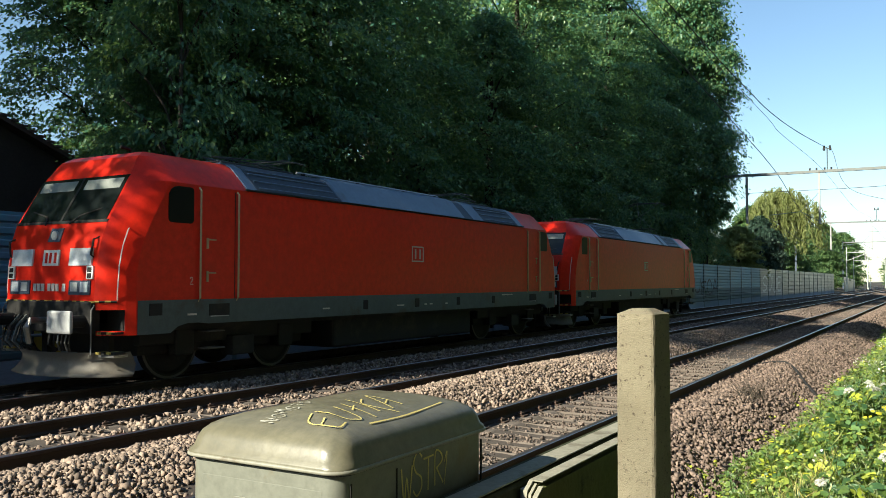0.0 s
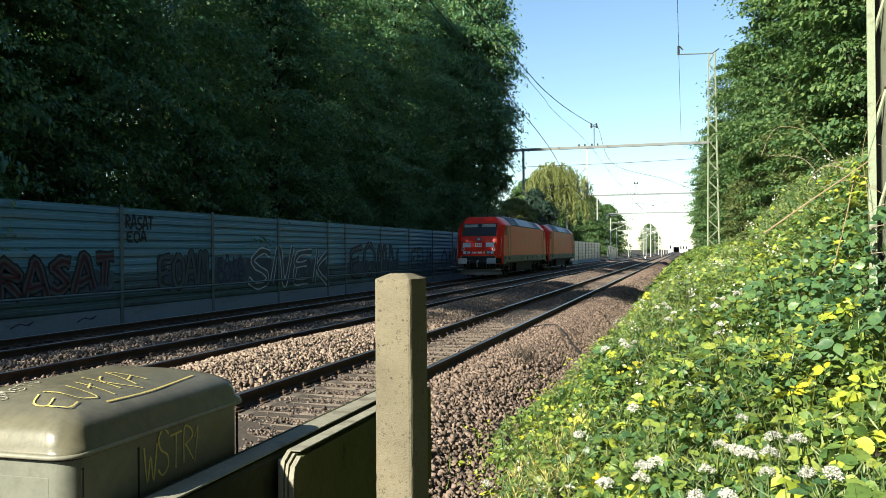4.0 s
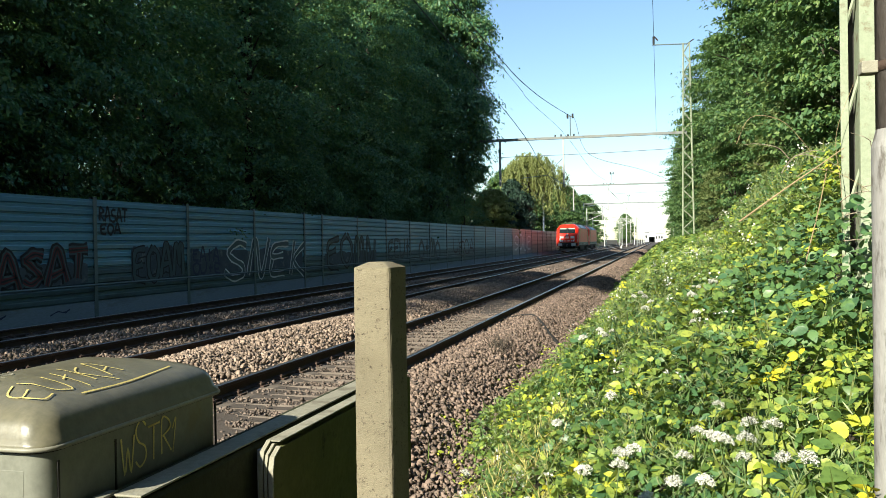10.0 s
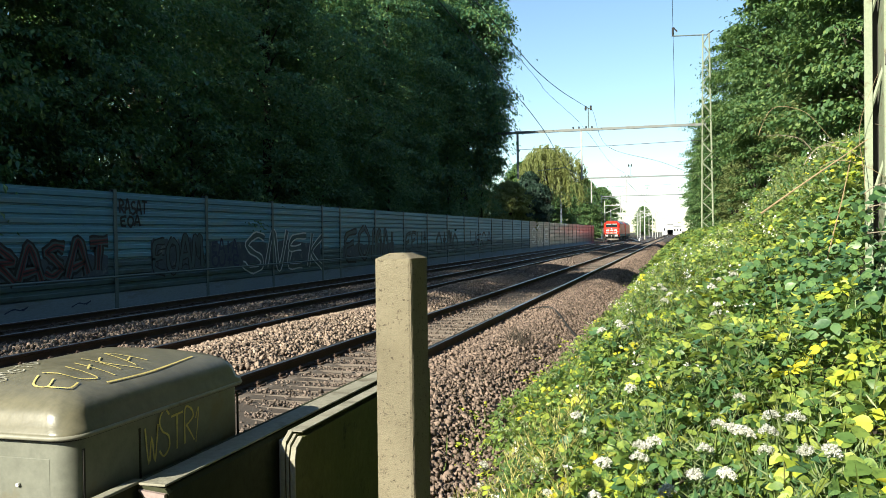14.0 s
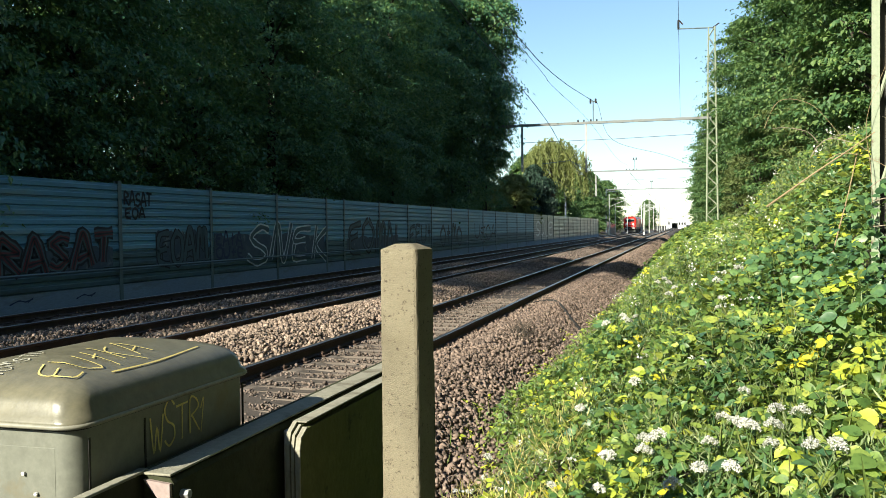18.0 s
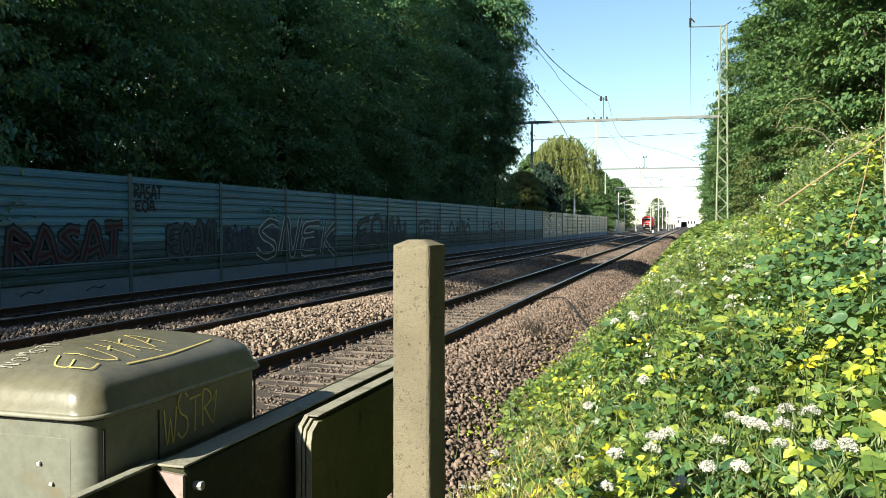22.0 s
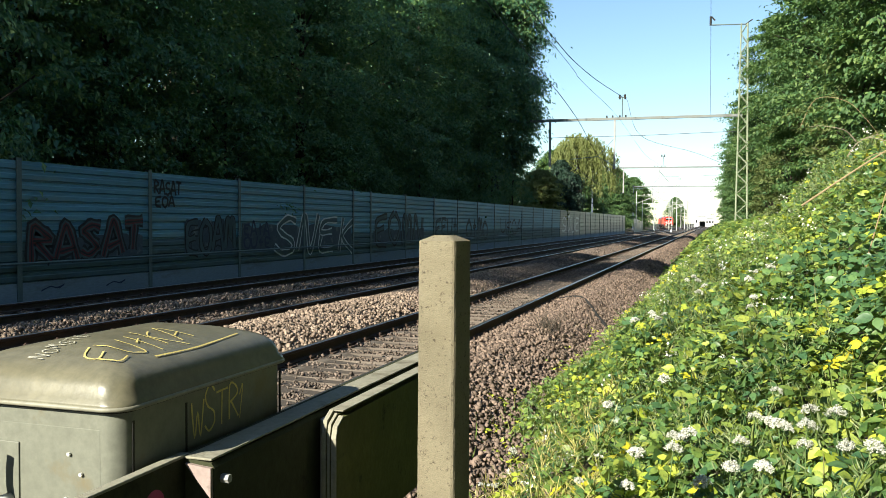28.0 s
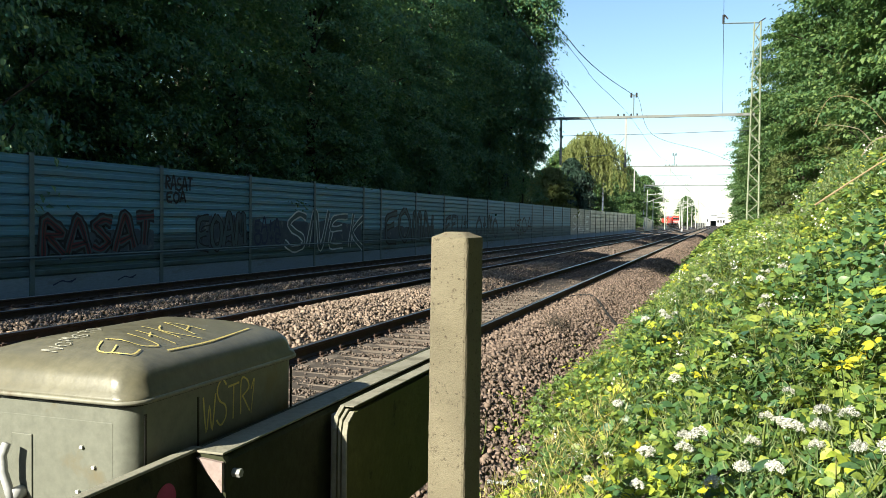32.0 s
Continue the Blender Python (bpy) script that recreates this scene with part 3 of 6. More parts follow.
def crown_arrays(rng, height, radius, base, clumps, per, leaf, droop=0.35, shape=1.0, core=0.25, thick=0.09):
    """Leaves in drooping sprays through an uneven crown."""
    u = rng.uniform(0, 1, clumps)
    z = base + (height - base) * u ** 0.85
    rel = (z - base) / (height - base)
    prof = np.sin(np.clip(rel * 0.86 + 0.14, 0, 1) * math.pi) ** 0.6 * shape
    th = rng.uniform(0, math.tau, clumps)
    lump = 0.78 + 0.22 * np.sin(th * 3 + rel * 7 + rng.uniform(0, 6)) * np.cos(rel * 11 + th) + rng.normal(0, 0.07, clumps)
    r = radius * prof * lump * (core + (1 - core) * rng.uniform(0, 1, clumps) ** 0.45)
    c = np.stack([r * np.cos(th), r * np.sin(th), z], -1)
    out = np.stack([np.cos(th), np.sin(th), np.zeros(clumps)], -1)
    side = np.stack([-np.sin(th), np.cos(th), np.zeros(clumps)], -1)
    size = radius * rng.uniform(0.13, 0.27, clumps)
    a = rng.uniform(-1, 1, (clumps, per)) * size[:, None]
    b = rng.normal(0, 0.5, (clumps, per)) * size[:, None]
    h = rng.normal(0, thick, (clumps, per)) * size[:, None] - droop * np.abs(a) - droop * np.maximum(b, 0) * 0.8
    at = c[:, None] + side[:, None] * a[..., None] + out[:, None] * b[..., None]
    at[..., 2] += h
    at = at.reshape(-1, 3)
    n = len(at)
    d = np.repeat(out, per, 0) * 0.8 + rng.normal(0, 0.6, (n, 3))
    d[:, 2] -= 0.5
    up = np.repeat(out, per, 0) * 0.35 + rng.normal(0, 0.35, (n, 3))
    up[:, 2] += 1.0
    ln = leaf * rng.uniform(0.7, 1.3, n)
    return leaf_arrays(at, d, up, ln, ln * rng.uniform(0.5, 0.75, n)), c


def build_tree(name, label, rng, height, radius, base, clumps, per, leaf, lmat, trunk_r=0.3, **kw):
    tree = empty(name, pose(0, 0, 0))
    (v, f), c = crown_arrays(rng, height, radius, base, clumps, per, leaf, **kw)
    arrays("crown", v, f, lmat, tree)
    bm = bmesh.new()
    lean = rng.normal(0, 0.25, 2)
    pts = [(lean[0] * k * k, lean[1] * k * k, height * 0.86 * k) for k in np.linspace(0, 1, 7)]
    tube(bm, [(0, 0, -0.6)] + pts[1:], trunk_r, 9, trunk_r * 0.2)
    part("trunk", bm, M_BARK, tree)
    for k in range(0, len(c), max(1, len(c) // 26)):
        z0 = max(base * 0.6, c[k][2] - 0.35 * radius - 0.8)
        q = z0 / (height * 0.86)
        s = Vector((lean[0] * q * q, lean[1] * q * q, z0))
        e = Vector(c[k])
        m = (s + e) / 2 + Vector((0, 0, 0.12 * radius))
        lb = tb([s, (s + m) / 2 + Vector((0, 0, 0.05 * radius)), m, e], trunk_r * 0.26, 5, 0.02)
        part("limb", lb, M_BARK, tree)
    return tagged(tree, label, "tree", group="trackside trees")


def plant_left():
    rng = np.random.default_rng(11)
    a = build_tree("broadleaf_tree", "tall dark green broadleaf tree behind the noise barrier", rng, 23, 5.6, 2.2, 520, 120, 0.20, L_DARK, 0.42)
    b = build_tree("broadleaf_tree", "tall dark green broadleaf tree with drooping sprays behind the barrier", rng, 20, 5.0, 1.2, 520, 120, 0.20, L_DARK, 0.38, droop=0.55)
    e = build_tree("broadleaf_tree", "dense rounded broadleaf tree at the end of the dark row", rng, 23, 5.4, 5.0, 760, 125, 0.25, L_DARK, 0.4, droop=0.5, thick=0.16, core=0.2)
    f = build_tree("broadleaf_sapling", "low dark green broadleaf sapling behind the barrier", rng, 8, 2.6, 0.3, 190, 75, 0.15, L_DARK, 0.12, droop=0.5)
    # Trees at low y are unseen, placed and sized to shape the cast shade.
    spots = [(-18.8, 75, 1.04, e), (-21.6, 68, 1.05, e), (-21.0, 60, 1.0, a), (-20.8, 53, 0.9, b), (-21.5, 46, 1.05, a), (-19.8, 38.5, 0.85, b), (-21.8, 31, 1.0, a), (-19.9, 24.5, 0.85, b),
             (-20.6, 21, 0.8, a), (-21.0, 18.5, 0.5, b), (-22.5, 3, 0.86, a), (-21.0, -5.5, 0.95, a), (-22, -15.5, 0.66, b), (-25, -27, 0.5, a), (-27, -38, 0.5, b), (-23.5, 73, 1.1, b),
             (-30, 70, 1.3, a), (-36, 62, 1.3, b), (-36, 76, 1.35, a),
             (-29, 58, 1.05, b), (-30, 44, 1.1, a), (-29, 30, 1.05, b), (-39, 14, 1.2, a), (-31, 24, 1.0, b), (-30.5, 1, 1.0, b), (-42, 4, 1.2, a), (-44, -8, 1.2, b), (-36, -12, 0.75, b), (-20.5, 70, 0.42, b), (-21.5, 77, 0.45, b), (-22.5, 85, 0.4, b)]
    spots += [(-18.6 - 2.0 * (k % 3), 4.0 + 4.3 * k, 0.75 + 0.12 * (k % 4), f) for k in range(19) if k not in (1, 2)]
    spots += [(-17.7, 44, 0.60, f), (-17.9, 51.5, 0.66, f), (-17.7, 60, 0.62, f), (-17.8, 33, 0.55, f)]
    spots += [(-24.8 - 1.5 * (k % 2), -6.0 + 4.4 * k, 1.0 + 0.1 * (k % 3), f) for k in (0, 1, 2, 6, 7, 8)]
    used = set()
    for i, (x, y, s, t) in enumerate(spots):
        m = pose(x, y, 0, 0, 0, 67 * i) @ Matrix.Diagonal((s, s, s * (1.27 if i == 0 else (1.22 if -6 < y < 20 and s > 0.8 else 0.92) + 0.16 * ((i * 7) % 5) / 4), 1))
        if t not in used:
            used.add(t)
            t.matrix_basis = m
        else:
            copy_thing(t, m).matrix_basis = m


plant_left()


def build_house():
    """A dark house with a tiled gable roof behind the barrier."""
    h = tagged(empty("house", pose(-25.2, 12.8, 0)), "dark brick house with a tiled gable roof behind the barrier", "house")
    wall_bm = prism(bmesh.new(), [(-6.2, -0.2), (6.2, -0.2), (6.2, 5.35), (0, 7.75), (-6.2, 5.35)], "x", -8.6, -0.3)
    part("wall", wall_bm, M_HOUSE, h)
    for sgn in (-1, 1):
        o = [(0, 7.80), (sgn * 6.9, 5.13), (sgn * 6.9, 5.27), (0, 7.96)]
        part("roof", prism(bmesh.new(), o if sgn > 0 else o[::-1], "x", -9.0, 0.1), M_TILE, h, "dark clay tile roof")
        for k in range(22):
            t = (k + 0.5) / 22
            y, z = sgn * 6.9 * t, 7.98 - 2.69 * t
            part("verge_tile", bx(-0.14, 0.16, y - 0.13, y + 0.13, z - 0.02, z + 0.055, bevel=0.015), M_TILE, h)
        part("gutter", tb([(-9.0, sgn * 6.95, 5.12), (0.1, sgn * 6.95, 5.12)], 0.07, 8), M_GREYMETAL, h)
    for y in (-2.6, 1.6):
        win = part("window", bx(-0.34, -0.24, y, y + 1.1, 3.0, 4.3, bevel=0.02), M_WHITE, h)
        part("pane", bx(-0.25, -0.232, y + 0.08, y + 1.02, 3.08, 4.22), M_SIDEGLASS, win)
    return h


build_house()


def plant_right():
    rng = np.random.default_rng(23)
    a = build_tree("maple_tree", "large leafy maple tree above the trackside bank", rng, 17, 4.2, 1.0, 330, 125, 0.20, L_MID, 0.3, droop=0.3)
    b = build_tree("maple_tree", "broad green tree overgrown with climbers beside the railway", rng, 13, 3.6, 0.2, 300, 105, 0.17, L_MID, 0.25, droop=0.5)
    c = build_tree("olive_bush", "tall olive-green shrub on the bank", rng, 9, 2.6, 0.2, 200, 70, 0.2, L_OLIVE, 0.15, droop=0.4)
    # Trees beside and behind the camera are unseen, added to block sky light.
    spots = [(6.6, 31, 1.0, a), (7.2, 41, 1.05, b), (6.6, 52, 1.12, a), (6.0, 64, 1.1, b), (5.3, 80, 1.1, a), (4.6, 96, 1.05, b), (4.3, 113, 1.0, a), (4.0, 132, 0.9, b),
             (5.4, 36, 0.9, c), (4.6, 57, 0.85, c), (4.4, 72, 0.7, c), (9, 21, 1.0, a), (11, 46, 1.2, a), (7.2, 23, 0.8, b), (8.5, 12, 1.0, b), (9.5, 3, 1.0, a), (8.5, -7, 1.0, b), (7.5, -18, 1.0, a), (2.0, -28, 1.0, b), (5.0, -1.8, 0.95, a), (4.2, -6.5, 1.1, b), (3.0, -11, 1.1, a), (1.5, -20, 1.1, b), (5.2, 150, 1.0, a), (5.6, 172, 1.0, b), (6.0, 196, 1.05, a), (6.4, 225, 1.0, b), (7.0, 258, 1.1, a), (7.6, 300, 1.1, b)]
    # Tall back row, added to cut the sky light from the right.
    spots += [(13.0 + 1.5 * (k % 2), -14 + 13.0 * k, 1.45 + 0.1 * (k % 3), a) for k in range(11)]
    used = set()
    for i, (x, y, s, t) in enumerate(spots):
        m = pose(x, y, bed(x) - 0.1, 0, 0, 51 * i) @ Matrix.Diagonal((s, s, s, 1))
        if t not in used:
            used.add(t)
            t.matrix_basis = m
        else:
            copy_thing(t, m).matrix_basis = m


plant_right()


def build_willow(rng):
    """A weeping willow: leafy strands hanging from a rounded crown."""
    tree = empty("willow_tree", pose(0, 0, 0))
    n, per, h, rad = 330, 70, 15.0, 5.6
    th, u = rng.uniform(0, math.tau, n), rng.uniform(0, 1, n) ** 0.6
    r = rad * u * (0.85 + 0.2 * np.sin(th * 3 + 1))
    z = h - 3.2 * u ** 2 - rng.uniform(0, 1.5, n)
    ln = rng.uniform(2.5, 6.5, n) * (0.5 + 0.6 * u)
    t = rng.uniform(0, 1, (n, per))
    x = (r * np.cos(th))[:, None] + np.cos(th)[:, None] * t * 0.5 + rng.normal(0, 0.14, (n, per))
    y = (r * np.sin(th))[:, None] + np.sin(th)[:, None] * t * 0.5 + rng.normal(0, 0.14, (n, per))
    at = np.stack([x, y, z[:, None] - t * ln[:, None]], -1).reshape(-1, 3)
    d = rng.normal(0, 0.35, (n * per, 3)) + np.array([0, 0, -1.0])
    le = 0.38 * rng.uniform(0.7, 1.3, n * per)
    v, f = leaf_arrays(at, d, rng.normal(0, 1, (n * per, 3)), le, le * 0.35)
    arrays("crown", v, f, L_WILLOW, tree)
    part("trunk", tb([(0, 0, -0.5), (0.1, 0, 4), (0.0, 0.2, 8), (0.3, 0, 12.5)], 0.42, 9, 0.1), M_BARK, tree)
    for k in range(12):
        a = k * math.tau / 12
        part("limb", tb([(0, 0, 5 + 0.4 * k), (1.6 * math.cos(a), 1.6 * math.sin(a), 9 + 0.3 * k), (3.6 * math.cos(a), 3.6 * math.sin(a), 11.5)], 0.12, 5, 0.03), M_BARK, tree)
    return tagged(tree, "pale yellow-green weeping willow behind the noise barrier", "tree", group="trackside trees")


def plant_far():
    rng = np.random.default_rng(31)
    build_willow(rng).matrix_basis = pose(-18.5, 124, 0)
    o = build_tree("olive_tree", "olive-green leafy tree leaning over the barrier", rng, 7.6, 3.1, 0.3, 220, 80, 0.28, L_WILLOW, 0.2, droop=0.5)
    o.matrix_basis = pose(-19.2, 98, 0) @ Matrix.Diagonal((1.07, 1.07, 1.05, 1))
    d = build_tree("broadleaf_tree", "rounded green tree in the distance", rng, 11, 5.0, 0.5, 300, 75, 0.34, L_MID, 0.3)
    k = build_tree("broadleaf_tree", "dark round tree below the willow", rng, 9, 4.6, 0.3, 300, 70, 0.36, L_SHADED, 0.3)
    k.matrix_basis = pose(-19.6, 115.5, 0) @ Matrix.Diagonal((0.72, 0.72, 1.12, 1))
    for i, (x, y, s) in enumerate([(-21.3, 143, 0.95), (-20.6, 172, 0.98), (-20.4, 196, 1.02), (-24, 104, 0.7), (-21.2, 152, 0.9), (-25, 140, 1.0), (-20.6, 240, 1.3), (-17, 445, 1.2), (-34, 400, 1.3), (-26, 300, 1.2), (9, 420, 1.2)]):
        m = pose(x, y, 0, 0, 0, 77 * i) @ Matrix.Diagonal((s, s, s * (1.0 + 0.12 * (i % 3)), 1))
        if i == 0:
            d.matrix_basis = m
        else:
            copy_thing(d, m).matrix_basis = m


plant_far()

# ---- cabinet, fence, posts near the camera ----


M_RIMPAINT = mat("worn_rim_paint", (0.22, 0.215, 0.175), 0.5, dark=(0.18, 0.17, 0.13), scale=8, fine=60, bump=0.1, stain=(0.12, 0.10, 0.07), stain_scale=14)
CAB_HX, CAB_HY = 0.235, 0.345
LID = [(1.240, 0.012), (1.246, 0.016), (1.256, 0.014), (1.264, 0.006), (1.285, 0.0), (1.300, -0.008), (1.313, -0.022), (1.325, -0.046), (1.336, -0.080), (1.347, -0.125), (1.355, -0.17), (1.359, -0.215)]


def sharp(bm, limit=0.5):
    """Mark the hard edges of a smooth-shaded piece."""
    bm.normal_update()
    for e in bm.edges:
        if len(e.link_faces) == 2 and e.calc_face_angle(0) > limit:
            e.smooth = False
    return bm


def lid_z(u, v):
    """Height of the domed lid at a place on it."""
    inset = min(CAB_HX - abs(u), (CAB_HY - abs(v)))
    return float(np.interp(inset, [-d for _, d in LID[4:]], [z for z, _ in LID[4:]]))


def build_cabinet():
    cab = tagged(empty("trackside_cabinet", pose(-1.437, 1.775, 0)), "grey-green metal trackside cabinet with domed lid and scrawled tags", "cabinet")
    hx, hy = CAB_HX, CAB_HY

    def shell(levels, cap=True):
        bm = bmesh.new()
        rings = []
        for z, ax, ay, r in levels:
            ring = []
            for cx, cy, a0 in ((1, -1, -90), (1, 1, 0), (-1, 1, 90), (-1, -1, 180)):
                for k in range(16):
                    a = radians(a0 + 6 * k)
                    ring.append(bm.verts.new((cx * (ax - r) + r * math.cos(a), cy * (ay - r) + r * math.sin(a), z)))
            rings.append(ring)
        n = 64
        for a, b in zip(rings, rings[1:]):
            for k in range(n):
                bm.faces.new((a[k], a[(k + 1) % n], b[(k + 1) % n], b[k]))
        bm.faces.new(rings[0][::-1])
        bm.faces.new(rings[-1])
        return bm
    part("body", sharp(shell([(-0.1, hx, hy, 0.045), (1.236, hx, hy, 0.045)])), M_CAB, cab, smooth=True)
    lid = shell([(z, hx + d, hy + d, max(0.008, 0.055 + min(d, 0) * 0.2)) for z, d in LID])
    part("lid", lid, M_LID, cab, "domed lid with rounded edges and a rolled rim", smooth=True)
    part("rolled_rim", shell([(1.2412, hx + 0.013, hy + 0.013, 0.058), (1.2405, hx + 0.0165, hy + 0.0165, 0.060), (1.2440, hx + 0.0195, hy + 0.0195, 0.062), (1.2490, hx + 0.0185, hy + 0.0185, 0.061), (1.2510, hx + 0.014, hy + 0.014, 0.058)]), M_RIMPAINT, cab, "pale worn rolled rim", smooth=True)
    part("rim_shadow_gap", shell([(1.2355, hx + 0.004, hy + 0.004, 0.045), (1.2405, hx + 0.004, hy + 0.004, 0.045)]), M_BLACK, cab)
    part("door", bx(-hx + 0.05, hx - 0.05, -hy - 0.0006, -hy + 0.01, 0.05, 1.20, bevel=0.0006), M_CAB, cab)
    h = bmesh.new()
    tube(h, [(-0.045, -hy - 0.002, 1.035), (-0.045, -hy - 0.035, 1.035)], 0.014, 10)
    tube(h, [(-0.045, -hy - 0.033, 1.022), (-0.052, -hy - 0.035, 1.05), (-0.060, -hy - 0.040, 1.085), (-0.061, -hy - 0.042, 1.12), (-0.055, -hy - 0.036, 1.145)], 0.0095, 8)
    part("handle", h, M_GREYMETAL, cab, "curved metal swing handle", smooth=True)
    part("keyhole_plate", bx(-0.075, -0.02, -hy - 0.004, -hy - 0.001, 1.0, 1.16, bevel=0.002), M_CAB, cab)
    for y in (-0.118, -0.305, 0.325):
        part("seam", bx(hx - 0.002, hx + 0.0015, y - 0.003, y + 0.003, 0.1, 1.215), M_BLACK, cab)
    for x, z in ((0.11, 1.145), (0.14, 1.105), (0.10, 1.05)):
        part("rivet", tb([(x, -hy - 0.002, z), (x, -hy - 0.007, z)], 0.004, 8), M_WHITE, cab)
    return cab


cabinet = build_cabinet()


def build_post():
    p = tagged(empty("concrete_post", pose(-0.774, 2.268, 0, 0, 0, -8)), "pitted square concrete post with chamfered top", "post")
    a, c = 0.0585, 0.009
    bm = bmesh.new()
    rings = []
    rng = random.Random(5)
    zs = [-0.5, 0.0, 0.4] + [0.6 + 0.025 * k for k in range(38)] + [1.552, 1.566, 1.580, 1.585, 1.590, 1.595]
    for z in zs:
        s = 1.0 - 0.03 * max(0, z) / 1.55
        if z > 1.580:
            s *= 1 - 0.55 * (z - 1.580) / 0.015
        h, cc = a * s, c * min(1, s * 1.4)
        ring = []
        base = []
        for x, y in ((h, -h), (h, h), (-h, h), (-h, -h)):
            sx, sy = (1 if x > 0 else -1), (1 if y > 0 else -1)
            pts = [(x - sx * cc, y), (x - sx * cc * 0.3, y - sy * cc * 0.3), (x, y - sy * cc)]
            base += pts if (sx > 0) == (sy < 0) else pts[::-1]
        for x, y in base:
            j = 0.0006
            ring.append(bm.verts.new((x + rng.uniform(-j, j), y + rng.uniform(-j, j), z)))
        rings.append(ring)
    n = len(rings[0])
    for r0, r1 in zip(rings, rings[1:]):
        for k in range(n):
            bm.faces.new((r0[k], r0[(k + 1) % n], r1[(k + 1) % n], r1[k]))
    bm.faces.new(rings[-1])
    part("shaft", bm, M_CONC, p)
    return p


build_post()


M_ENDPLATE = mat("pinkish_grey_paint", (0.30, 0.235, 0.225), 0.7, scale=6, fine=60, bump=0.1, stain=(0.14, 0.11, 0.10), stain_scale=12)
M_PLANK = mat("mossy_plank", (0.085, 0.092, 0.032), 0.9, dark=(0.05, 0.055, 0.02), light=(0.12, 0.125, 0.05), scale=4, fine=40, bump=0.3, stain=(0.014, 0.015, 0.011), stain_scale=11, stain_lo=0.6, spec=0.2)
M_PINK = mat("pink_spray", (0.35, 0.05, 0.13), 0.7, bump=0.0)


def build_fence():
    f = tagged(empty("board_fence", pose(0, 0, 0)), "low trackside barrier of dark algae-stained planks and steel plate", "fence")
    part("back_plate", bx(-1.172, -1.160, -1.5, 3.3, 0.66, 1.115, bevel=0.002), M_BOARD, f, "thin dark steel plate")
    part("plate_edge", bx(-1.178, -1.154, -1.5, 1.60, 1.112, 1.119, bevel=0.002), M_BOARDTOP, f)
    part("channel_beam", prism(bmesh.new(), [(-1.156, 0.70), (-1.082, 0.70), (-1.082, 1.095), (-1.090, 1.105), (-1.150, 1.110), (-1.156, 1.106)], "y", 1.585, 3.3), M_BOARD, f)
    part("beam_cap", bx(-1.158, -1.086, 1.58, 3.3, 1.1105, 1.116, bevel=0.002), M_BOARDTOP, f, "pale top edge")
    part("end_plate", prism(bmesh.new(), [(-1.150, 1.102), (-1.085, 1.096), (-1.085, 1.03)], "y", 1.574, 1.584), M_ENDPLATE, f, "small pinkish end plate")
    part("bolt", tb([(-1.085, 1.615, 1.065), (-1.062, 1.615, 1.065)], 0.010, 6), M_POLE, f, "hexagonal bolt head")
    for x0, x1, z1 in ((-1.060, -1.046, 1.108), (-1.044, -1.034, 1.100), (-1.032, -1.016, 1.094)):
        o = [(2.075, 0.72), (3.35, 0.72), (3.35, z1), (2.125, z1), (2.085, z1 - 0.02), (2.075, z1 - 0.05)]
        part("front_plank", prism(bmesh.new(), o, "x", x0, x1), M_PLANK, f)
        # Thin strip in the pale edge colour on each plank end.
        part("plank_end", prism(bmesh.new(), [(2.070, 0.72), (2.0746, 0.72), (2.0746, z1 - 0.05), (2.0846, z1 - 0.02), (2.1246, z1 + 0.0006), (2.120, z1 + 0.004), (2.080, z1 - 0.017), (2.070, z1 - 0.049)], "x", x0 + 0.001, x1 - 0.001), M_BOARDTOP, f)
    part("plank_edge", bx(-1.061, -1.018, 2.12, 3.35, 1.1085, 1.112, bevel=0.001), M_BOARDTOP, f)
    disc = bmesh.new()
    bmesh.ops.create_circle(disc, cap_ends=True, segments=24, radius=0.035, matrix=Matrix.Translation((-1.1585, 1.48, 1.035)) @ Matrix.Rotation(radians(90), 4, "Y"))
    part("pink_spot", disc, M_PINK, f, "round pink paint spot")
    part("support", bx(-1.080, -1.062, 2.10, 2.22, -0.2, 1.09, bevel=0.004), M_POLE, f)
    return f


build_fence()


def build_green_mast():
    m = tagged(empty("steel_mast", pose(1.56, 7.55, 0)), "pale green paired-channel steel mast overgrown with brambles", "mast")
    part("front_channel", bx(0.0, 0.13, -0.14, -0.11, -0.3, 9.5, bevel=0.003), M_MAST, m)
    part("channel_web", bx(0.0, 0.012, -0.11, 0.10, -0.3, 9.5), M_MAST, m)
    part("rear_channel", bx(-0.135, -0.075, -0.10, -0.08, -0.3, 9.5, bevel=0.003), M_MAST, m)
    part("rear_web", bx(-0.087, -0.075, -0.08, 0.12, -0.3, 9.5), M_MAST, m)
    # Black sheet stands in for the shade inside the channels.
    part("inner_plate", bx(-0.075, 0.0, 0.06, 0.075, -0.3, 9.5), M_BLACK, m, "dark sheet standing in for the shade between the channels")
    for k in range(12):
        part("batten", tb([(-0.10, -0.07, 0.3 + k * 0.75), (0.03, -0.07, 0.75 + k * 0.75)], 0.014, 4), M_MAST, m)
    return m


build_green_mast()


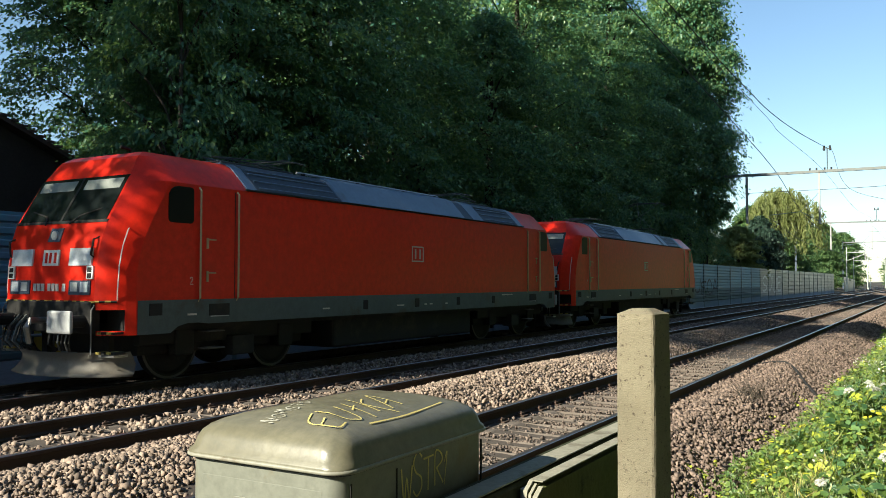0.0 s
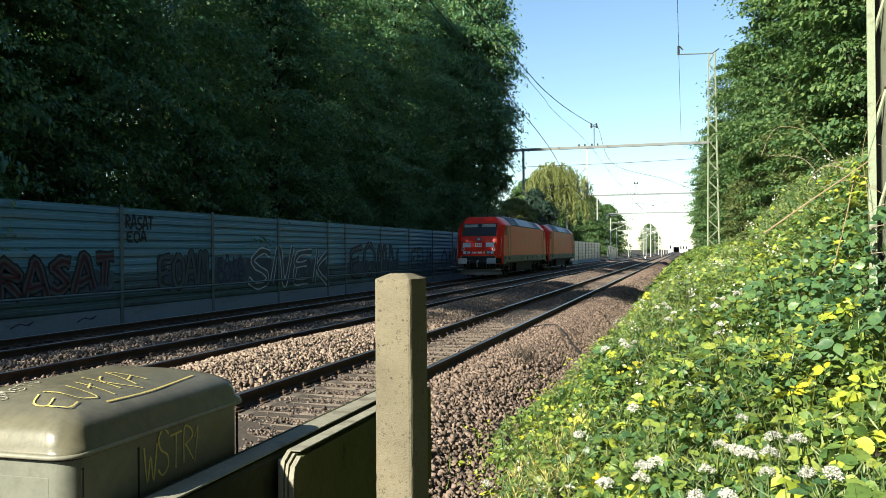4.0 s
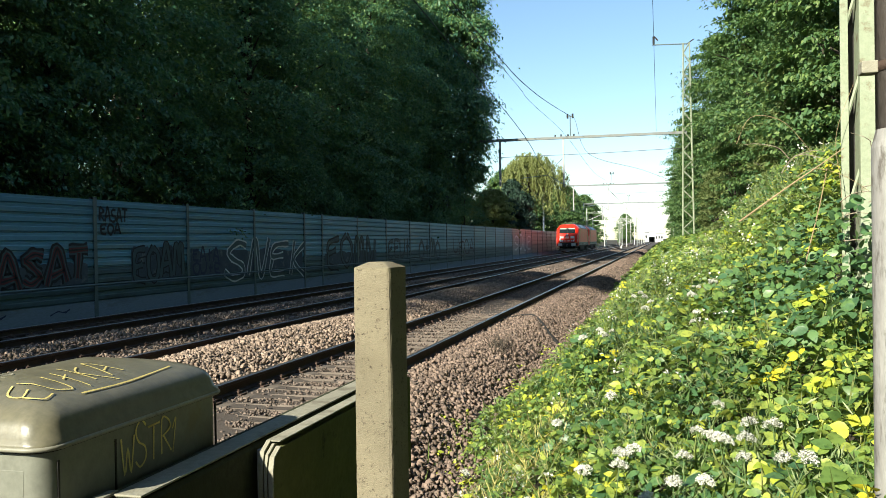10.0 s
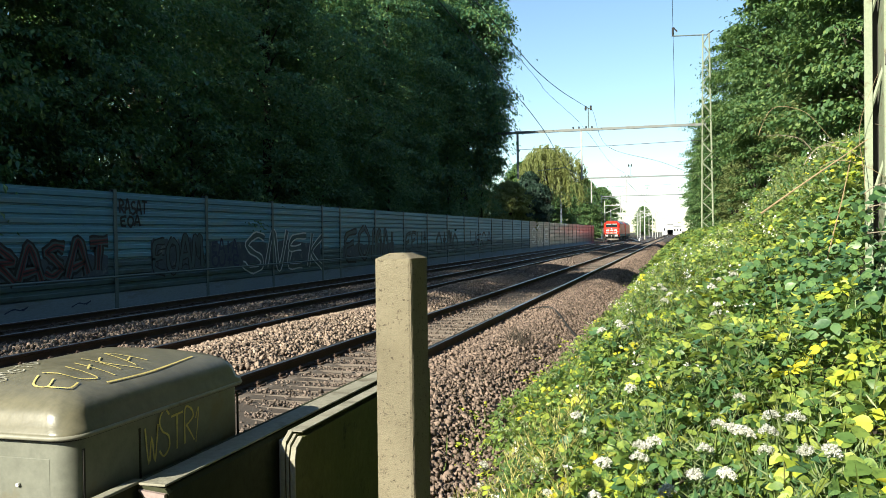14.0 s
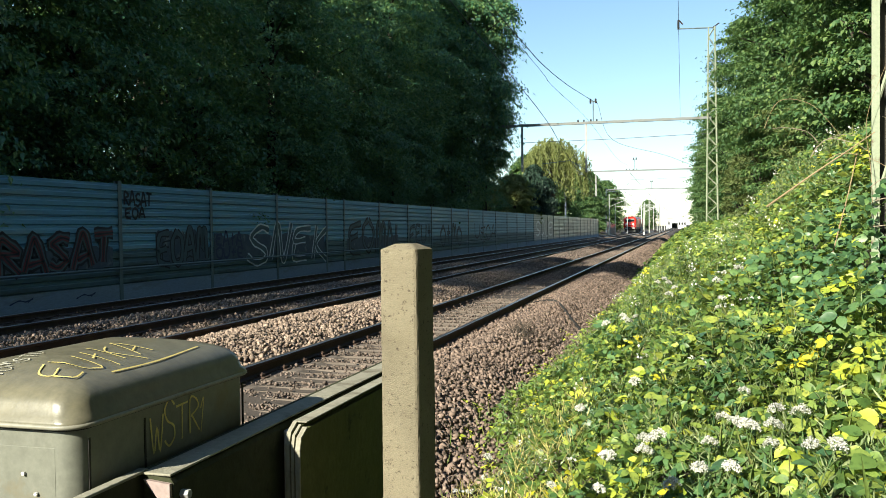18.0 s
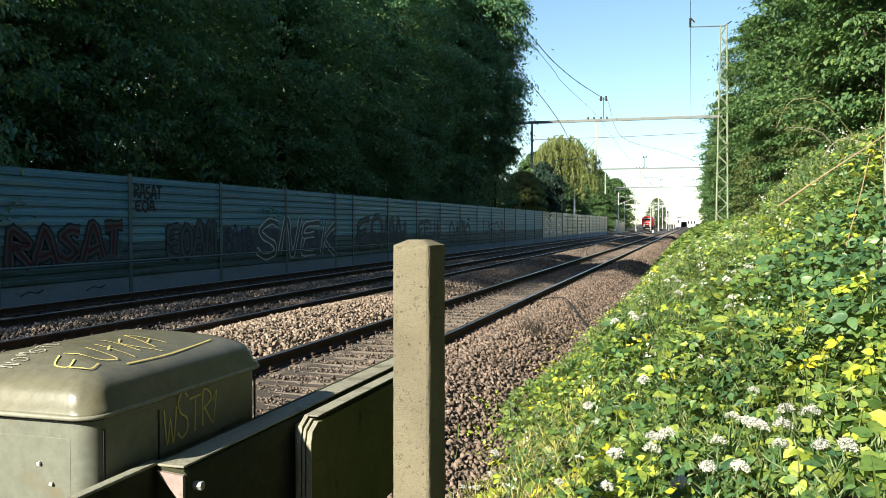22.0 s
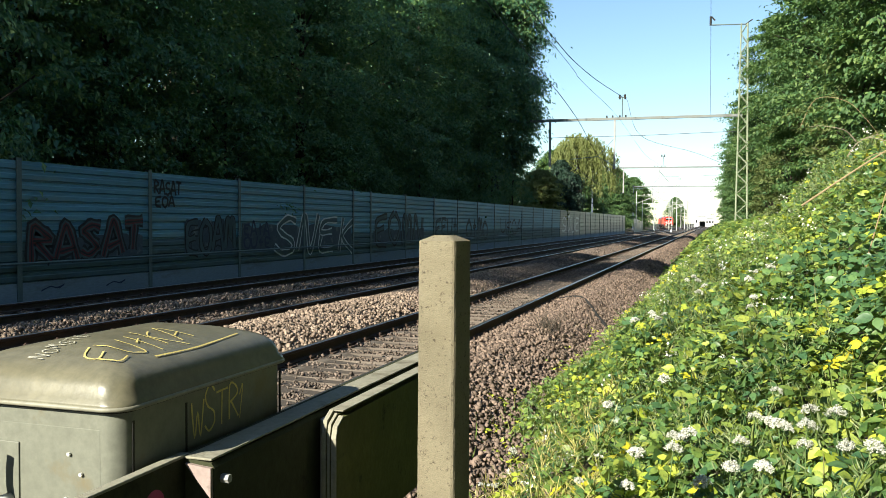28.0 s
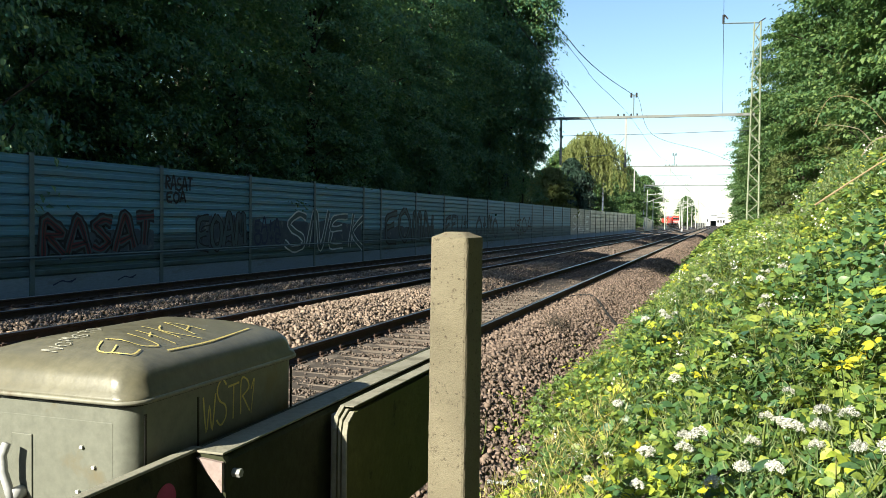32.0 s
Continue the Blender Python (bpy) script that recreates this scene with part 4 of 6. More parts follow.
def build_pole():
    m = tagged(empty("grey_pole", pose(0.752, 3.0, 0)), "weathered grey metal pole with a rusty clamp", "pole")
    lower = [(0, 0, -0.3), (0, 0, 1.93), (0, 0, 1.97), (0, 0, 2.02)]
    bm = bmesh.new()
    tube(bm, lower[:2], 0.092, 24, caps=False)
    tube(bm, [(0, 0, 1.93), (0, 0, 1.99)], 0.092, 24, 0.078, caps=False)
    part("lower_shaft", bm, M_POLEOLD, m, smooth=True)
    part("upper_shaft", tube(bmesh.new(), [(0, 0, 1.985), (0, 0, 7.0)], 0.078, 24), M_POLERUST, m, "rust-stained upper tube", smooth=True)
    part("clamp", tube(bmesh.new(), [(0, 0, 2.175), (0, 0, 2.205)], 0.083, 24), M_RAILRUST, m, "rusty clamp band", smooth=True)
    part("clamp_lug", bx(-0.125, -0.075, -0.03, 0.03, 2.17, 2.21, bevel=0.004), M_BOARDTOP, m)
    part("inspection_cover", bx(-0.05, 0.05, -0.098, -0.085, 1.02, 1.30, bevel=0.01), M_POLEOLD, m)
    return m


build_pole()

# ---- catenary ----


def build_lattice_mast(x, y, height, base_w, top_w, z0=0.0, panels=22):
    m = tagged(empty("lattice_mast", pose(x, y, z0)), "slender galvanised lattice mast carrying overhead wires", "mast", group="catenary masts")

    def w(z):
        return base_w + (top_w - base_w) * z / height
    for sx in (-1, 1):
        for sy in (-1, 1):
            part("leg", tb([(sx * w(0) / 2, sy * w(0) / 2, 0), (sx * w(height) / 2, sy * w(height) / 2, height)], 0.055, 4), M_MAST, m)
    for s in (-1, 1):
        for face in ("x", "y"):
            for k in range(panels):
                za, zb = height * k / panels, height * (k + 1) / panels
                a = (-w(za) / 2 if k % 2 else w(za) / 2)
                b = (w(zb) / 2 if k % 2 else -w(zb) / 2)
                if face == "x":
                    bar = tb([(a, s * w(za) / 2, za), (b, s * w(zb) / 2, zb)], 0.03, 4)
                else:
                    bar = tb([(s * w(za) / 2, a, za), (s * w(zb) / 2, b, zb)], 0.03, 4)
                part("lacing_bar", bar, M_MAST, m)
    return m


build_lattice_mast(2.35, 74, 18.0, 0.95, 0.5)

# ---- locomotives ----
M_GLASS = mat("dark_window_glass", (0.012, 0.016, 0.016), 0.1, scale=1.0, fine=3, bump=0.0, spec=0.3)
M_BLIND = mat("pale_sun_blind", (0.24, 0.26, 0.24), 0.6, bump=0.0)
M_LAMP = mat("headlight_panel", (0.62, 0.66, 0.70), 0.25, bump=0.0, spec=0.5)
M_CREAM = mat("cream_handrail_paint", (0.46, 0.36, 0.20), 0.5, bump=0.0)
M_PLOUGH = mat("worn_plough_plate", (0.15, 0.135, 0.115), 0.55, stain=(0.10, 0.085, 0.07), bump=0.1)
M_RIM = mat("dull_wheel_steel", (0.13, 0.115, 0.10), 0.6, metal=0.2, bump=0.05)
M_PANTO = mat("dark_collector_metal", (0.075, 0.075, 0.07), 0.6, bump=0.0)
M_HOSE = mat("grey_rubber_hose", (0.16, 0.16, 0.155), 0.6, bump=0.0)
M_YELLOWDULL = mat("worn_yellow_stripe", (0.42, 0.33, 0.08), 0.6, bump=0.02, stain=(0.12, 0.10, 0.05))
M_LETTER = mat("pale_lettering", (0.60, 0.55, 0.50), 0.6, bump=0.0)
LOCO_L = 18.4
NOSE = [  # height, front face from the buffers, its half width, where the side begins, half width of the side
    (0.83, 0.50, 1.07, 0.92, 1.49), (1.36, 0.48, 1.08, 0.92, 1.49), (1.83, 0.50, 1.09, 0.93, 1.49), (2.27, 0.55, 1.12, 1.04, 1.49), (2.58, 0.66, 1.14, 1.19, 1.49),
    (2.99, 0.90, 1.12, 1.42, 1.488), (3.27, 1.06, 1.09, 1.60, 1.47), (3.42, 1.16, 1.06, 1.70, 1.34), (3.70, 1.36, 0.97, 1.90, 1.06), (3.79, 1.52, 0.88, 2.0, 0.90)]


def nose_at(z):
    zs = [n[0] for n in NOSE]
    return [float(np.interp(z, zs, [n[i] for n in NOSE])) for i in range(1, 5)]


def nose_corner(z, u):
    """A point on the chamfer between the front face and the side, u from 0 to 1."""
    yf, wf, yc, ws = nose_at(z)
    a = u * math.pi / 2
    k = 0.42
    x = wf + (ws - wf) * ((1 - k) * u + k * math.sin(a))
    y = yf + (yc - yf) * ((1 - k) * u + k * (1 - math.cos(a)))
    return x, y


def loco_body():
    bm = bmesh.new()
    rings = []
    zs = [n[0] for n in NOSE[1:]]
    zs = sorted(zs + [1.6, 2.05, 2.42, 2.78, 3.13, 3.56])
    for z in zs:
        yf, wf, yc, ws = nose_at(z)
        pts = [(wf, yf)] + [nose_corner(z, u) for u in (0.25, 0.5, 0.75, 1.0)] + [(ws, 3.3)]
        pts += [(x, LOCO_L - y) for x, y in pts[::-1]]
        pts += [(-x, y) for x, y in pts[::-1]]
        rings.append([bm.verts.new((x, y, z)) for x, y in pts])
    n = len(rings[0])
    for a, b in zip(rings, rings[1:]):
        for k in range(n):
            bm.faces.new((a[k], a[(k + 1) % n], b[(k + 1) % n], b[k]))
    bm.faces.new(rings[0][::-1])
    bm.faces.new(rings[-1])
    return sharp(bm, 0.30)


def corner_panel(s):
    """Red corner below the nose, round the step recess."""
    bm = bmesh.new()
    grid = []
    for z in (0.83, 0.90, 1.22, 1.365):
        row = []
        for u in (0.06, 0.55, 0.75, 1.0, 1.06):
            x, y = nose_corner(z, min(u, 1.0))
            if u > 1:
                y += 0.06
            row.append([bm.verts.new((s * (x - d), y + d * 0.5, z)) for d in (0.0, 0.05)])
        grid.append(row)
    for j in range(3):
        for i in range(4):
            if j == 1 and i < 2:
                continue
            for d in (0, 1):
                q = [grid[j][i][d], grid[j][i + 1][d], grid[j + 1][i + 1][d], grid[j + 1][i][d]]
                bm.faces.new(q if d == 0 else q[::-1])
    return bm


def rounded_plate(s, x0, x1, y0, y1, z0, z1, r, nose=0.0):
    out = []
    for cy, cz, a0, rr in ((y1 - r, z0 + r, -90, r), (y1 - r, z1 - r, 0, r), (y0 + r + nose, z1 - r - nose, 90, r + nose), (y0 + r, z0 + r, 180, r)):
        for k in range(5):
            a = math.radians(a0 + 22.5 * k)
            out.append((cy + rr * math.cos(a), cz + rr * math.sin(a)))
    return prism(bmesh.new(), out, "x", min(s * x0, s * x1), max(s * x0, s * x1))


def on_nose(x0, x1, z0, z1, out=0.012, thick=0.02, end=0):
    """A plate lying on the slanted front face."""
    bm = bmesh.new()
    vs = []
    for o in (out, out - thick):
        for x, z in ((x0, z0), (x1, z0), (x1, z1), (x0, z1)):
            y = nose_at(z)[0] - o
            vs.append(bm.verts.new((x, y, z)))
    for f in ((0, 1, 2, 3), (7, 6, 5, 4), (0, 4, 5, 1), (1, 5, 6, 2), (2, 6, 7, 3), (3, 7, 4, 0)):
        bm.faces.new([vs[i] for i in f])
    return bm


def flip(bm):
    """The same piece at the other end of the locomotive."""
    for v in bm.verts:
        v.co.x, v.co.y = -v.co.x, LOCO_L - v.co.y
    return bm


def wheelset():
    bm = bmesh.new()
    for s in (-1, 1):
        prof = [(0.0, 0.09), (0.16, 0.09), (0.20, 0.03), (0.50, 0.025), (0.54, 0.065), (0.625, 0.06)]
        for sgn in (1, -1):
            rings = []
            for r, w in prof:
                rings.append([bm.verts.new((s * 0.76 + sgn * w, r * math.cos(k * math.tau / 28), r * math.sin(k * math.tau / 28))) for k in range(28)])
            for a, b in zip(rings, rings[1:]):
                for k in range(28):
                    bm.faces.new((a[k], a[(k + 1) % 28], b[(k + 1) % 28], b[k]))
            if sgn == 1:
                outer = rings[-1]
            else:
                for k in range(28):
                    bm.faces.new((outer[k], outer[(k + 1) % 28], rings[-1][(k + 1) % 28], rings[-1][k]))
    tube(bm, [(-0.8, 0, 0), (0.8, 0, 0)], 0.09, 12)
    return bm


def rim_ring(s):
    bm = bmesh.new()
    if True:
        n = 28
        a = [bm.verts.new((s * 0.826, 0.575 * math.cos(k * math.tau / n), 0.575 * math.sin(k * math.tau / n))) for k in range(n)]
        b = [bm.verts.new((s * 0.826, 0.618 * math.cos(k * math.tau / n), 0.618 * math.sin(k * math.tau / n))) for k in range(n)]
        c = [bm.verts.new((s * 0.818, 0.618 * math.cos(k * math.tau / n), 0.618 * math.sin(k * math.tau / n))) for k in range(n)]
        for k in range(n):
            bm.faces.new((a[k], a[(k + 1) % n], b[(k + 1) % n], b[k]))
            bm.faces.new((b[k], b[(k + 1) % n], c[(k + 1) % n], c[k]))
    return bm


def pantograph(lo, y0, turn):
    """Folded current collector on the roof."""
    pg = part("pantograph", tb([(-0.45, y0 + 0.1, 3.94), (0.45, y0 + 0.1, 3.94)], 0.018, 6), M_PANTO, lo, "folded dark metal current collector")
    bits = []
    for s in (-1, 1):
        bits += [("base_bar", [(s * 0.45, y0, 3.93), (s * 0.45, y0 + 2.2, 3.93)], 0.018), ("lower_arm", [(s * 0.35, y0 + 2.0, 4.0), (s * 0.12, y0 + 0.2, 4.06)], 0.016),
                 ("upper_arm", [(s * 0.12, y0 + 0.2, 4.06), (s * 0.5, y0 + 1.9, 4.11)], 0.013)]
        bits += [("insulator", [(s * 0.45, yy, 3.78), (s * 0.45, yy, 3.93)], 0.06) for yy in (y0 + 0.1, y0 + 2.1)]
    for yy in (1.75, 2.05):
        bits.append(("contact_strip", [(-0.85, y0 + yy, 4.06), (-0.6, y0 + yy, 4.13), (0.6, y0 + yy, 4.13), (0.85, y0 + yy, 4.06)], 0.016))
    for nm, pts, r in bits:
        part(nm, tb(pts, r, 6), M_PANTO, pg)
    if turn:
        for o in (pg, *pg.children):
            for v in o.data.vertices:
                v.co.x, v.co.y = -v.co.x, LOCO_L - v.co.y


def build_loco():
    lo = tagged(empty("electric_locomotive", pose(TRACKS[2], 7.9, 0)), "red electric locomotive with grey skirt and grey roof panels", "locomotive", group="coupled locomotives")
    part("body", loco_body(), M_RED, lo, smooth=True)
    for s in (-1, 1):
        sk = [(0.95, 0.83), (1.60, 0.83), (1.75, 0.93), (1.95, 0.975), (2.25, 0.975), (2.45, 0.95)]
        sk = sk + [(LOCO_L - y, z) for y, z in sk[::-1]] + [(LOCO_L - 0.95, 1.36), (0.95, 1.36)]
        part("skirt", prism(bmesh.new(), sk, "x", min(s * 1.40, s * 1.497), max(s * 1.40, s * 1.497)), M_SKIRT, lo, "dark grey lower side band")
        # sloped roof panels
        for y0, y1, nm, m, lift in ((3.35, 3.6, "roof_panel", M_ROOF, 0.004), (3.6, 6.1, "roof_grille", M_GRILLE, 0.014), (6.1, 11.4, "roof_panel", M_ROOF, 0.05),
                                    (11.4, 11.9, "roof_grille", M_GRILLE, 0.02), (11.9, 12.5, "roof_panel", M_ROOF, 0.03), (12.5, 14.7, "roof_grille", M_GRILLE, 0.014), (14.7, 15.05, "roof_panel", M_ROOF, 0.02)):
            o = [(s * (1.47 + lift), 3.31), (s * (1.06 + lift), 3.72 + lift), (s * 0.90, 3.80 + lift), (s * 0.85, 3.70), (s * 1.3, 3.28)]
            part(nm, prism(bmesh.new(), o if s > 0 else o[::-1], "y", y0, y1), m, lo)
        for y0 in (3.6, 12.5):
            for k in range(6):
                t = k / 5
                x, z = 1.46 - 0.36 * t, 3.36 + 0.35 * t
                if k in (0, 2, 4, 5):
                    part("grille_slat", tb([(s * (x + 0.02), y0 + 0.05, z), (s * (x + 0.02), y0 + (2.4 if y0 < 5 else 2.1), z)], 0.012, 4), M_ROOF, lo)
        part("roof_gutter", tb([(s * 1.485, 3.3, 3.29), (s * 1.485, LOCO_L - 3.3, 3.29)], 0.02, 6), M_BLACK, lo)
        for end in (0, 1):
            def put(nm, bm, m, label=""):
                part(nm, flip(bm) if end else bm, m, lo, label)
            sx = s
            put("side_window", rounded_plate(sx, 1.46, 1.495, 1.53, 2.07, 2.61, 3.21, 0.07, 0.14), M_SIDEGLASS, "black side window with rounded corners")
            for yy in (2.19, 3.08):
                put("door_handrail", tb([(sx * 1.49, yy, 3.22), (sx * 1.535, yy, 3.18), (sx * 1.535, yy, 1.38), (sx * 1.49, yy, 1.33)], 0.017, 6), M_CREAM, "cream-painted handrail")
            for zz in (2.36, 1.80):
                hd = tb([(sx * 1.495, 2.38, zz), (sx * 1.53, 2.38, zz), (sx * 1.53, 2.54, zz)], 0.012, 6)
                box(hd, min(sx * 1.485, sx * 1.51), max(sx * 1.485, sx * 1.51), 2.36, 2.40, zz - 0.15, zz + 0.03)
                put("door_handle", hd, M_CREAM)
            for yy in (2.24, 3.03):
                put("door_seam", bx(min(sx * 1.488, sx * 1.4935), max(sx * 1.488, sx * 1.4935), yy - 0.006, yy + 0.006, 1.36, 3.22), M_BLACK)
            put("step_recess", bx(min(sx * 1.49, sx * 1.508), max(sx * 1.49, sx * 1.508), 2.43, 2.90, 1.08, 1.28), M_BLACK)
            put("step_edge", bx(min(sx * 1.49, sx * 1.512), max(sx * 1.49, sx * 1.512), 2.46, 2.88, 1.062, 1.078), M_GREYMETAL)
            put("step", bx(min(sx * 1.2, sx * 1.45), max(sx * 1.2, sx * 1.45), 2.46, 2.86, 0.51, 0.535, bevel=0.006), M_RIM)
            put("step", bx(min(sx * 1.2, sx * 1.45), max(sx * 1.2, sx * 1.45), 2.46, 2.86, 0.80, 0.82, bevel=0.006), M_RIM)
            put("vent", bx(min(sx * 1.49, sx * 1.508), max(sx * 1.49, sx * 1.508), 1.17, 1.42, 1.12, 1.31), M_BLACK)
            hr = [(*nose_corner(z, 0.56), z) for z in (2.48, 2.46, 2.2, 1.9, 1.5, 1.37)]
            put("nose_handrail", tb([(sx * (x + (0.03 if 0 < i < 5 else 0)), y - (0.03 if 0 < i < 5 else 0), z) for i, (x, y, z) in enumerate(hr)], 0.011, 5), M_LETTER, "thin pale handrail")
            put("corner_panel", corner_panel(sx), M_RED)
            put("step_recess", bx(min(sx * 0.9, sx * 1.36), max(sx * 0.9, sx * 1.36), 0.86, 0.95, 0.84, 1.35), M_BLACK)
            put("grab_rail", tb([(sx * 1.10, 0.47, 1.30), (sx * 1.10, 0.42, 1.22), (sx * 1.10, 0.42, 0.55), (sx * 1.04, 0.44, 0.53)], 0.012, 6), M_HOSE)
            for zz in (0.57, 0.87):
                for k in range(4):
                    put("step_edge", bx(min(sx * (1.08 + 0.08 * k), sx * (1.16 + 0.08 * k)), max(sx * (1.08 + 0.08 * k), sx * (1.16 + 0.08 * k)), 0.52 + 0.03 * k, 0.72 + 0.03 * k, zz - 0.02, zz + 0.015), M_YELLOWDULL if k % 2 == 0 else M_BLACK)
            for k in range(5):
                x = 0.42 + 0.09 * k
                put("brake_hose", tb([(sx * x, 0.45, 1.12), (sx * (x + 0.02), 0.30, 0.95), (sx * (x + 0.05), 0.24, 0.72), (sx * (x - 0.06 + 0.05 * (k % 2)), 0.33, 0.60)], 0.017, 5), M_HOSE if k % 2 else M_BLACK)
            # front lamps, panels and markings
            put("headlight", on_nose(min(sx * 0.46, sx * 0.99), max(sx * 0.46, sx * 0.99), 1.90, 2.17, 0.03, 0.05), M_LAMP, "pale headlight panel")
            put("lower_lamp", on_nose(min(sx * 0.49, sx * 0.99), max(sx * 0.49, sx * 0.99), 1.45, 1.67, 0.02, 0.04), M_GRILLE)
            put("lamp_glass", on_nose(min(sx * 0.77, sx * 0.95), max(sx * 0.77, sx * 0.95), 1.49, 1.65, 0.03, 0.03), M_LAMP)
            put("lamp_glass", on_nose(min(sx * 0.54, sx * 0.70), max(sx * 0.54, sx * 0.70), 1.50, 1.64, 0.03, 0.03), M_GREYMETAL)
            put("marker_plate", on_nose(min(sx * 0.90, sx * 1.05), max(sx * 0.90, sx * 1.05), 1.69, 1.895, 0.03, 0.03), M_WHITE)
            put("marker_mark", on_nose(min(sx * 0.93, sx * 1.02), max(sx * 0.93, sx * 1.02), 1.71, 1.78, 0.036, 0.01), M_BLACK)
            put("marker_mark", on_nose(min(sx * 0.93, sx * 1.02), max(sx * 0.93, sx * 1.02), 1.80, 1.87, 0.036, 0.01), M_BLACK)
            put("windscreen", on_nose(min(sx * 0.025, sx * 1.08), max(sx * 0.025, sx * 1.08), 2.62, 3.36, 0.012, 0.03), M_GLASS, "dark raked windscreen")
            put("sun_blind", on_nose(min(sx * 0.12, sx * 1.0), max(sx * 0.12, sx * 1.0), 3.14, 3.31, 0.016, 0.004), M_BLIND)
            put("wiper", tb([(sx * 0.3, 0.60, 2.56), (sx * 0.42, 0.72, 2.70), (sx * 0.85, 0.78, 2.80)], 0.014, 5), M_BLACK)
            put("window_grip", tb([(sx * 1.00, 0.54, 2.02), (sx * 1.00, 0.47, 2.06), (sx * 1.05, 0.48, 2.30), (sx * 1.05, 0.58, 2.34)], 0.018, 6), M_BLACK)
            # buffer gear
            put("buffer", tb([(sx * 0.875, 0.55, 1.05), (sx * 0.875, 0.07, 1.05)], 0.10, 12), M_BLACK)
            put("buffer_head", bx(min(sx * 0.62, sx * 1.17), max(sx * 0.62, sx * 1.17), 0.0, 0.07, 0.88, 1.22, bevel=0.03), M_GREYMETAL, "pale rectangular buffer head")
            put("hose", tb([(sx * 0.35, 0.5, 1.1), (sx * 0.36, 0.28, 0.95), (sx * 0.34, 0.25, 0.7), (sx * 0.30, 0.4, 0.6)], 0.028, 6), M_BLACK)
            put("rail_guard", bx(min(sx * 0.70, sx * 0.84), max(sx * 0.70, sx * 0.84), 0.95, 1.05, 0.1, 0.8), M_BLACK)
            put("front_step", bx(min(sx * 1.05, sx * 1.40), max(sx * 1.05, sx * 1.40), 0.60, 0.85, 0.50, 0.54), M_STEEL)
            for k in range(11):
                x = k * 0.098
                put("stripe", on_nose(min(sx * x, sx * (x + 0.098)), max(sx * x, sx * (x + 0.098)), 1.325, 1.36, 0.02, 0.03), M_YELLOWDULL if k % 2 == 0 else M_BLACK)
            for k in range(4):
                (xa, ya), (xb, yb) = nose_corner(1.35, k * 0.14), nose_corner(1.35, k * 0.14 + 0.14)
                put("stripe", tb([(sx * (xa + 0.005), ya - 0.008, 1.345), (sx * (xb + 0.005), yb - 0.008, 1.345)], 0.018, 4), M_YELLOWDULL if k % 2 == 0 else M_BLACK)
            for yb in (2.2, 4.75):
                put("axle_box", bx(min(sx * 0.98, sx * 1.2), max(sx * 0.98, sx * 1.2), yb - 0.2, yb + 0.2, 0.42, 0.86, bevel=0.03), M_BLACK)
            put("bogie_frame", bx(min(sx * 0.95, sx * 1.15), max(sx * 0.95, sx * 1.15), 1.3, 5.6, 0.62, 0.92, bevel=0.03), M_BLACK)
            put("sand_box", bx(min(sx * 1.0, sx * 1.3), max(sx * 1.0, sx * 1.3), 3.2, 3.75, 0.35, 0.7, bevel=0.02), M_BLACK)
        for yy in (6.9, 9.0, 11.0, 13.0):
            part("jack_socket", bx(min(s * 1.49, s * 1.508), max(s * 1.49, s * 1.508), yy, yy + 0.16, 1.06, 1.26), M_BLACK, lo)
        # side emblem: a plain framed plate, and small unreadable markings
        e = bmesh.new()
        for a in ((8.85, 9.37, 2.46, 2.49), (8.85, 9.37, 2.12, 2.15), (8.85, 8.88, 2.12, 2.49), (9.34, 9.37, 2.12, 2.49), (8.98, 9.04, 2.19, 2.42), (9.18, 9.24, 2.19, 2.42)):
            box(e, min(s * 1.49, s * 1.4965), max(s * 1.49, s * 1.4965), *a)
        part("emblem", e, M_LETTER, lo)
        for yy, ln in ((1.95, 0.2), (5.5, 0.22), (8.2, 0.3), (9.4, 0.12), (9.65, 0.12), (10.4, 0.12), (13.6, 0.7)):
            part("marking", bx(min(s * 1.50, s * 1.507), max(s * 1.50, s * 1.507), yy, yy + ln, 1.10 + (ln > 0.3) * 0.17, 1.13 + (ln > 0.3) * 0.17), M_LETTER, lo)
    part("side_digit", tb([(1.494, 2.00, 1.70), (1.494, 2.02, 1.725), (1.494, 2.05, 1.72), (1.494, 2.06, 1.695), (1.494, 2.03, 1.65), (1.494, 2.0, 1.61), (1.494, 2.065, 1.61)], 0.007, 5), M_LETTER, lo, "pale digit two")
    for end in (0, 1):
        def put(nm, bm, m, label="", smooth=False):
            return part(nm, flip(bm) if end else bm, m, lo, label, smooth)
        put("emblem_plate", on_nose(-0.2, 0.2, 1.90, 2.15, 0.02, 0.03), M_WHITE)
        for x in (-0.14, -0.04, 0.08):
            put("emblem_bar", on_nose(x, x + 0.055, 1.94, 2.11, 0.026, 0.01), M_RED)
        for k, x in enumerate((-0.40, -0.30, -0.20, -0.04, 0.06, 0.16, 0.32)):
            put("number_bar", on_nose(x, x + 0.075, 1.50, 1.62, 0.016, 0.01), M_LETTER)
        put("top_lamp_housing", on_nose(-0.15, 0.15, 2.28, 2.50, 0.015, 0.03), M_GRILLE)
        put("top_lamp", tb([(0, 0.60, 2.38), (0, 0.55, 2.38)], 0.075, 14), M_GREYMETAL)
        put("windscreen_pillar", on_nose(-0.025, 0.025, 2.62, 3.36, 0.02, 0.03), M_BLACK)
        put("windscreen_frame", on_nose(-1.14, 1.14, 2.575, 2.618, 0.016, 0.03), M_BLACK)
        put("buffer_beam", bx(-1.05, 1.05, 0.44, 0.62, 0.86, 1.345, bevel=0.02), M_BLACK)
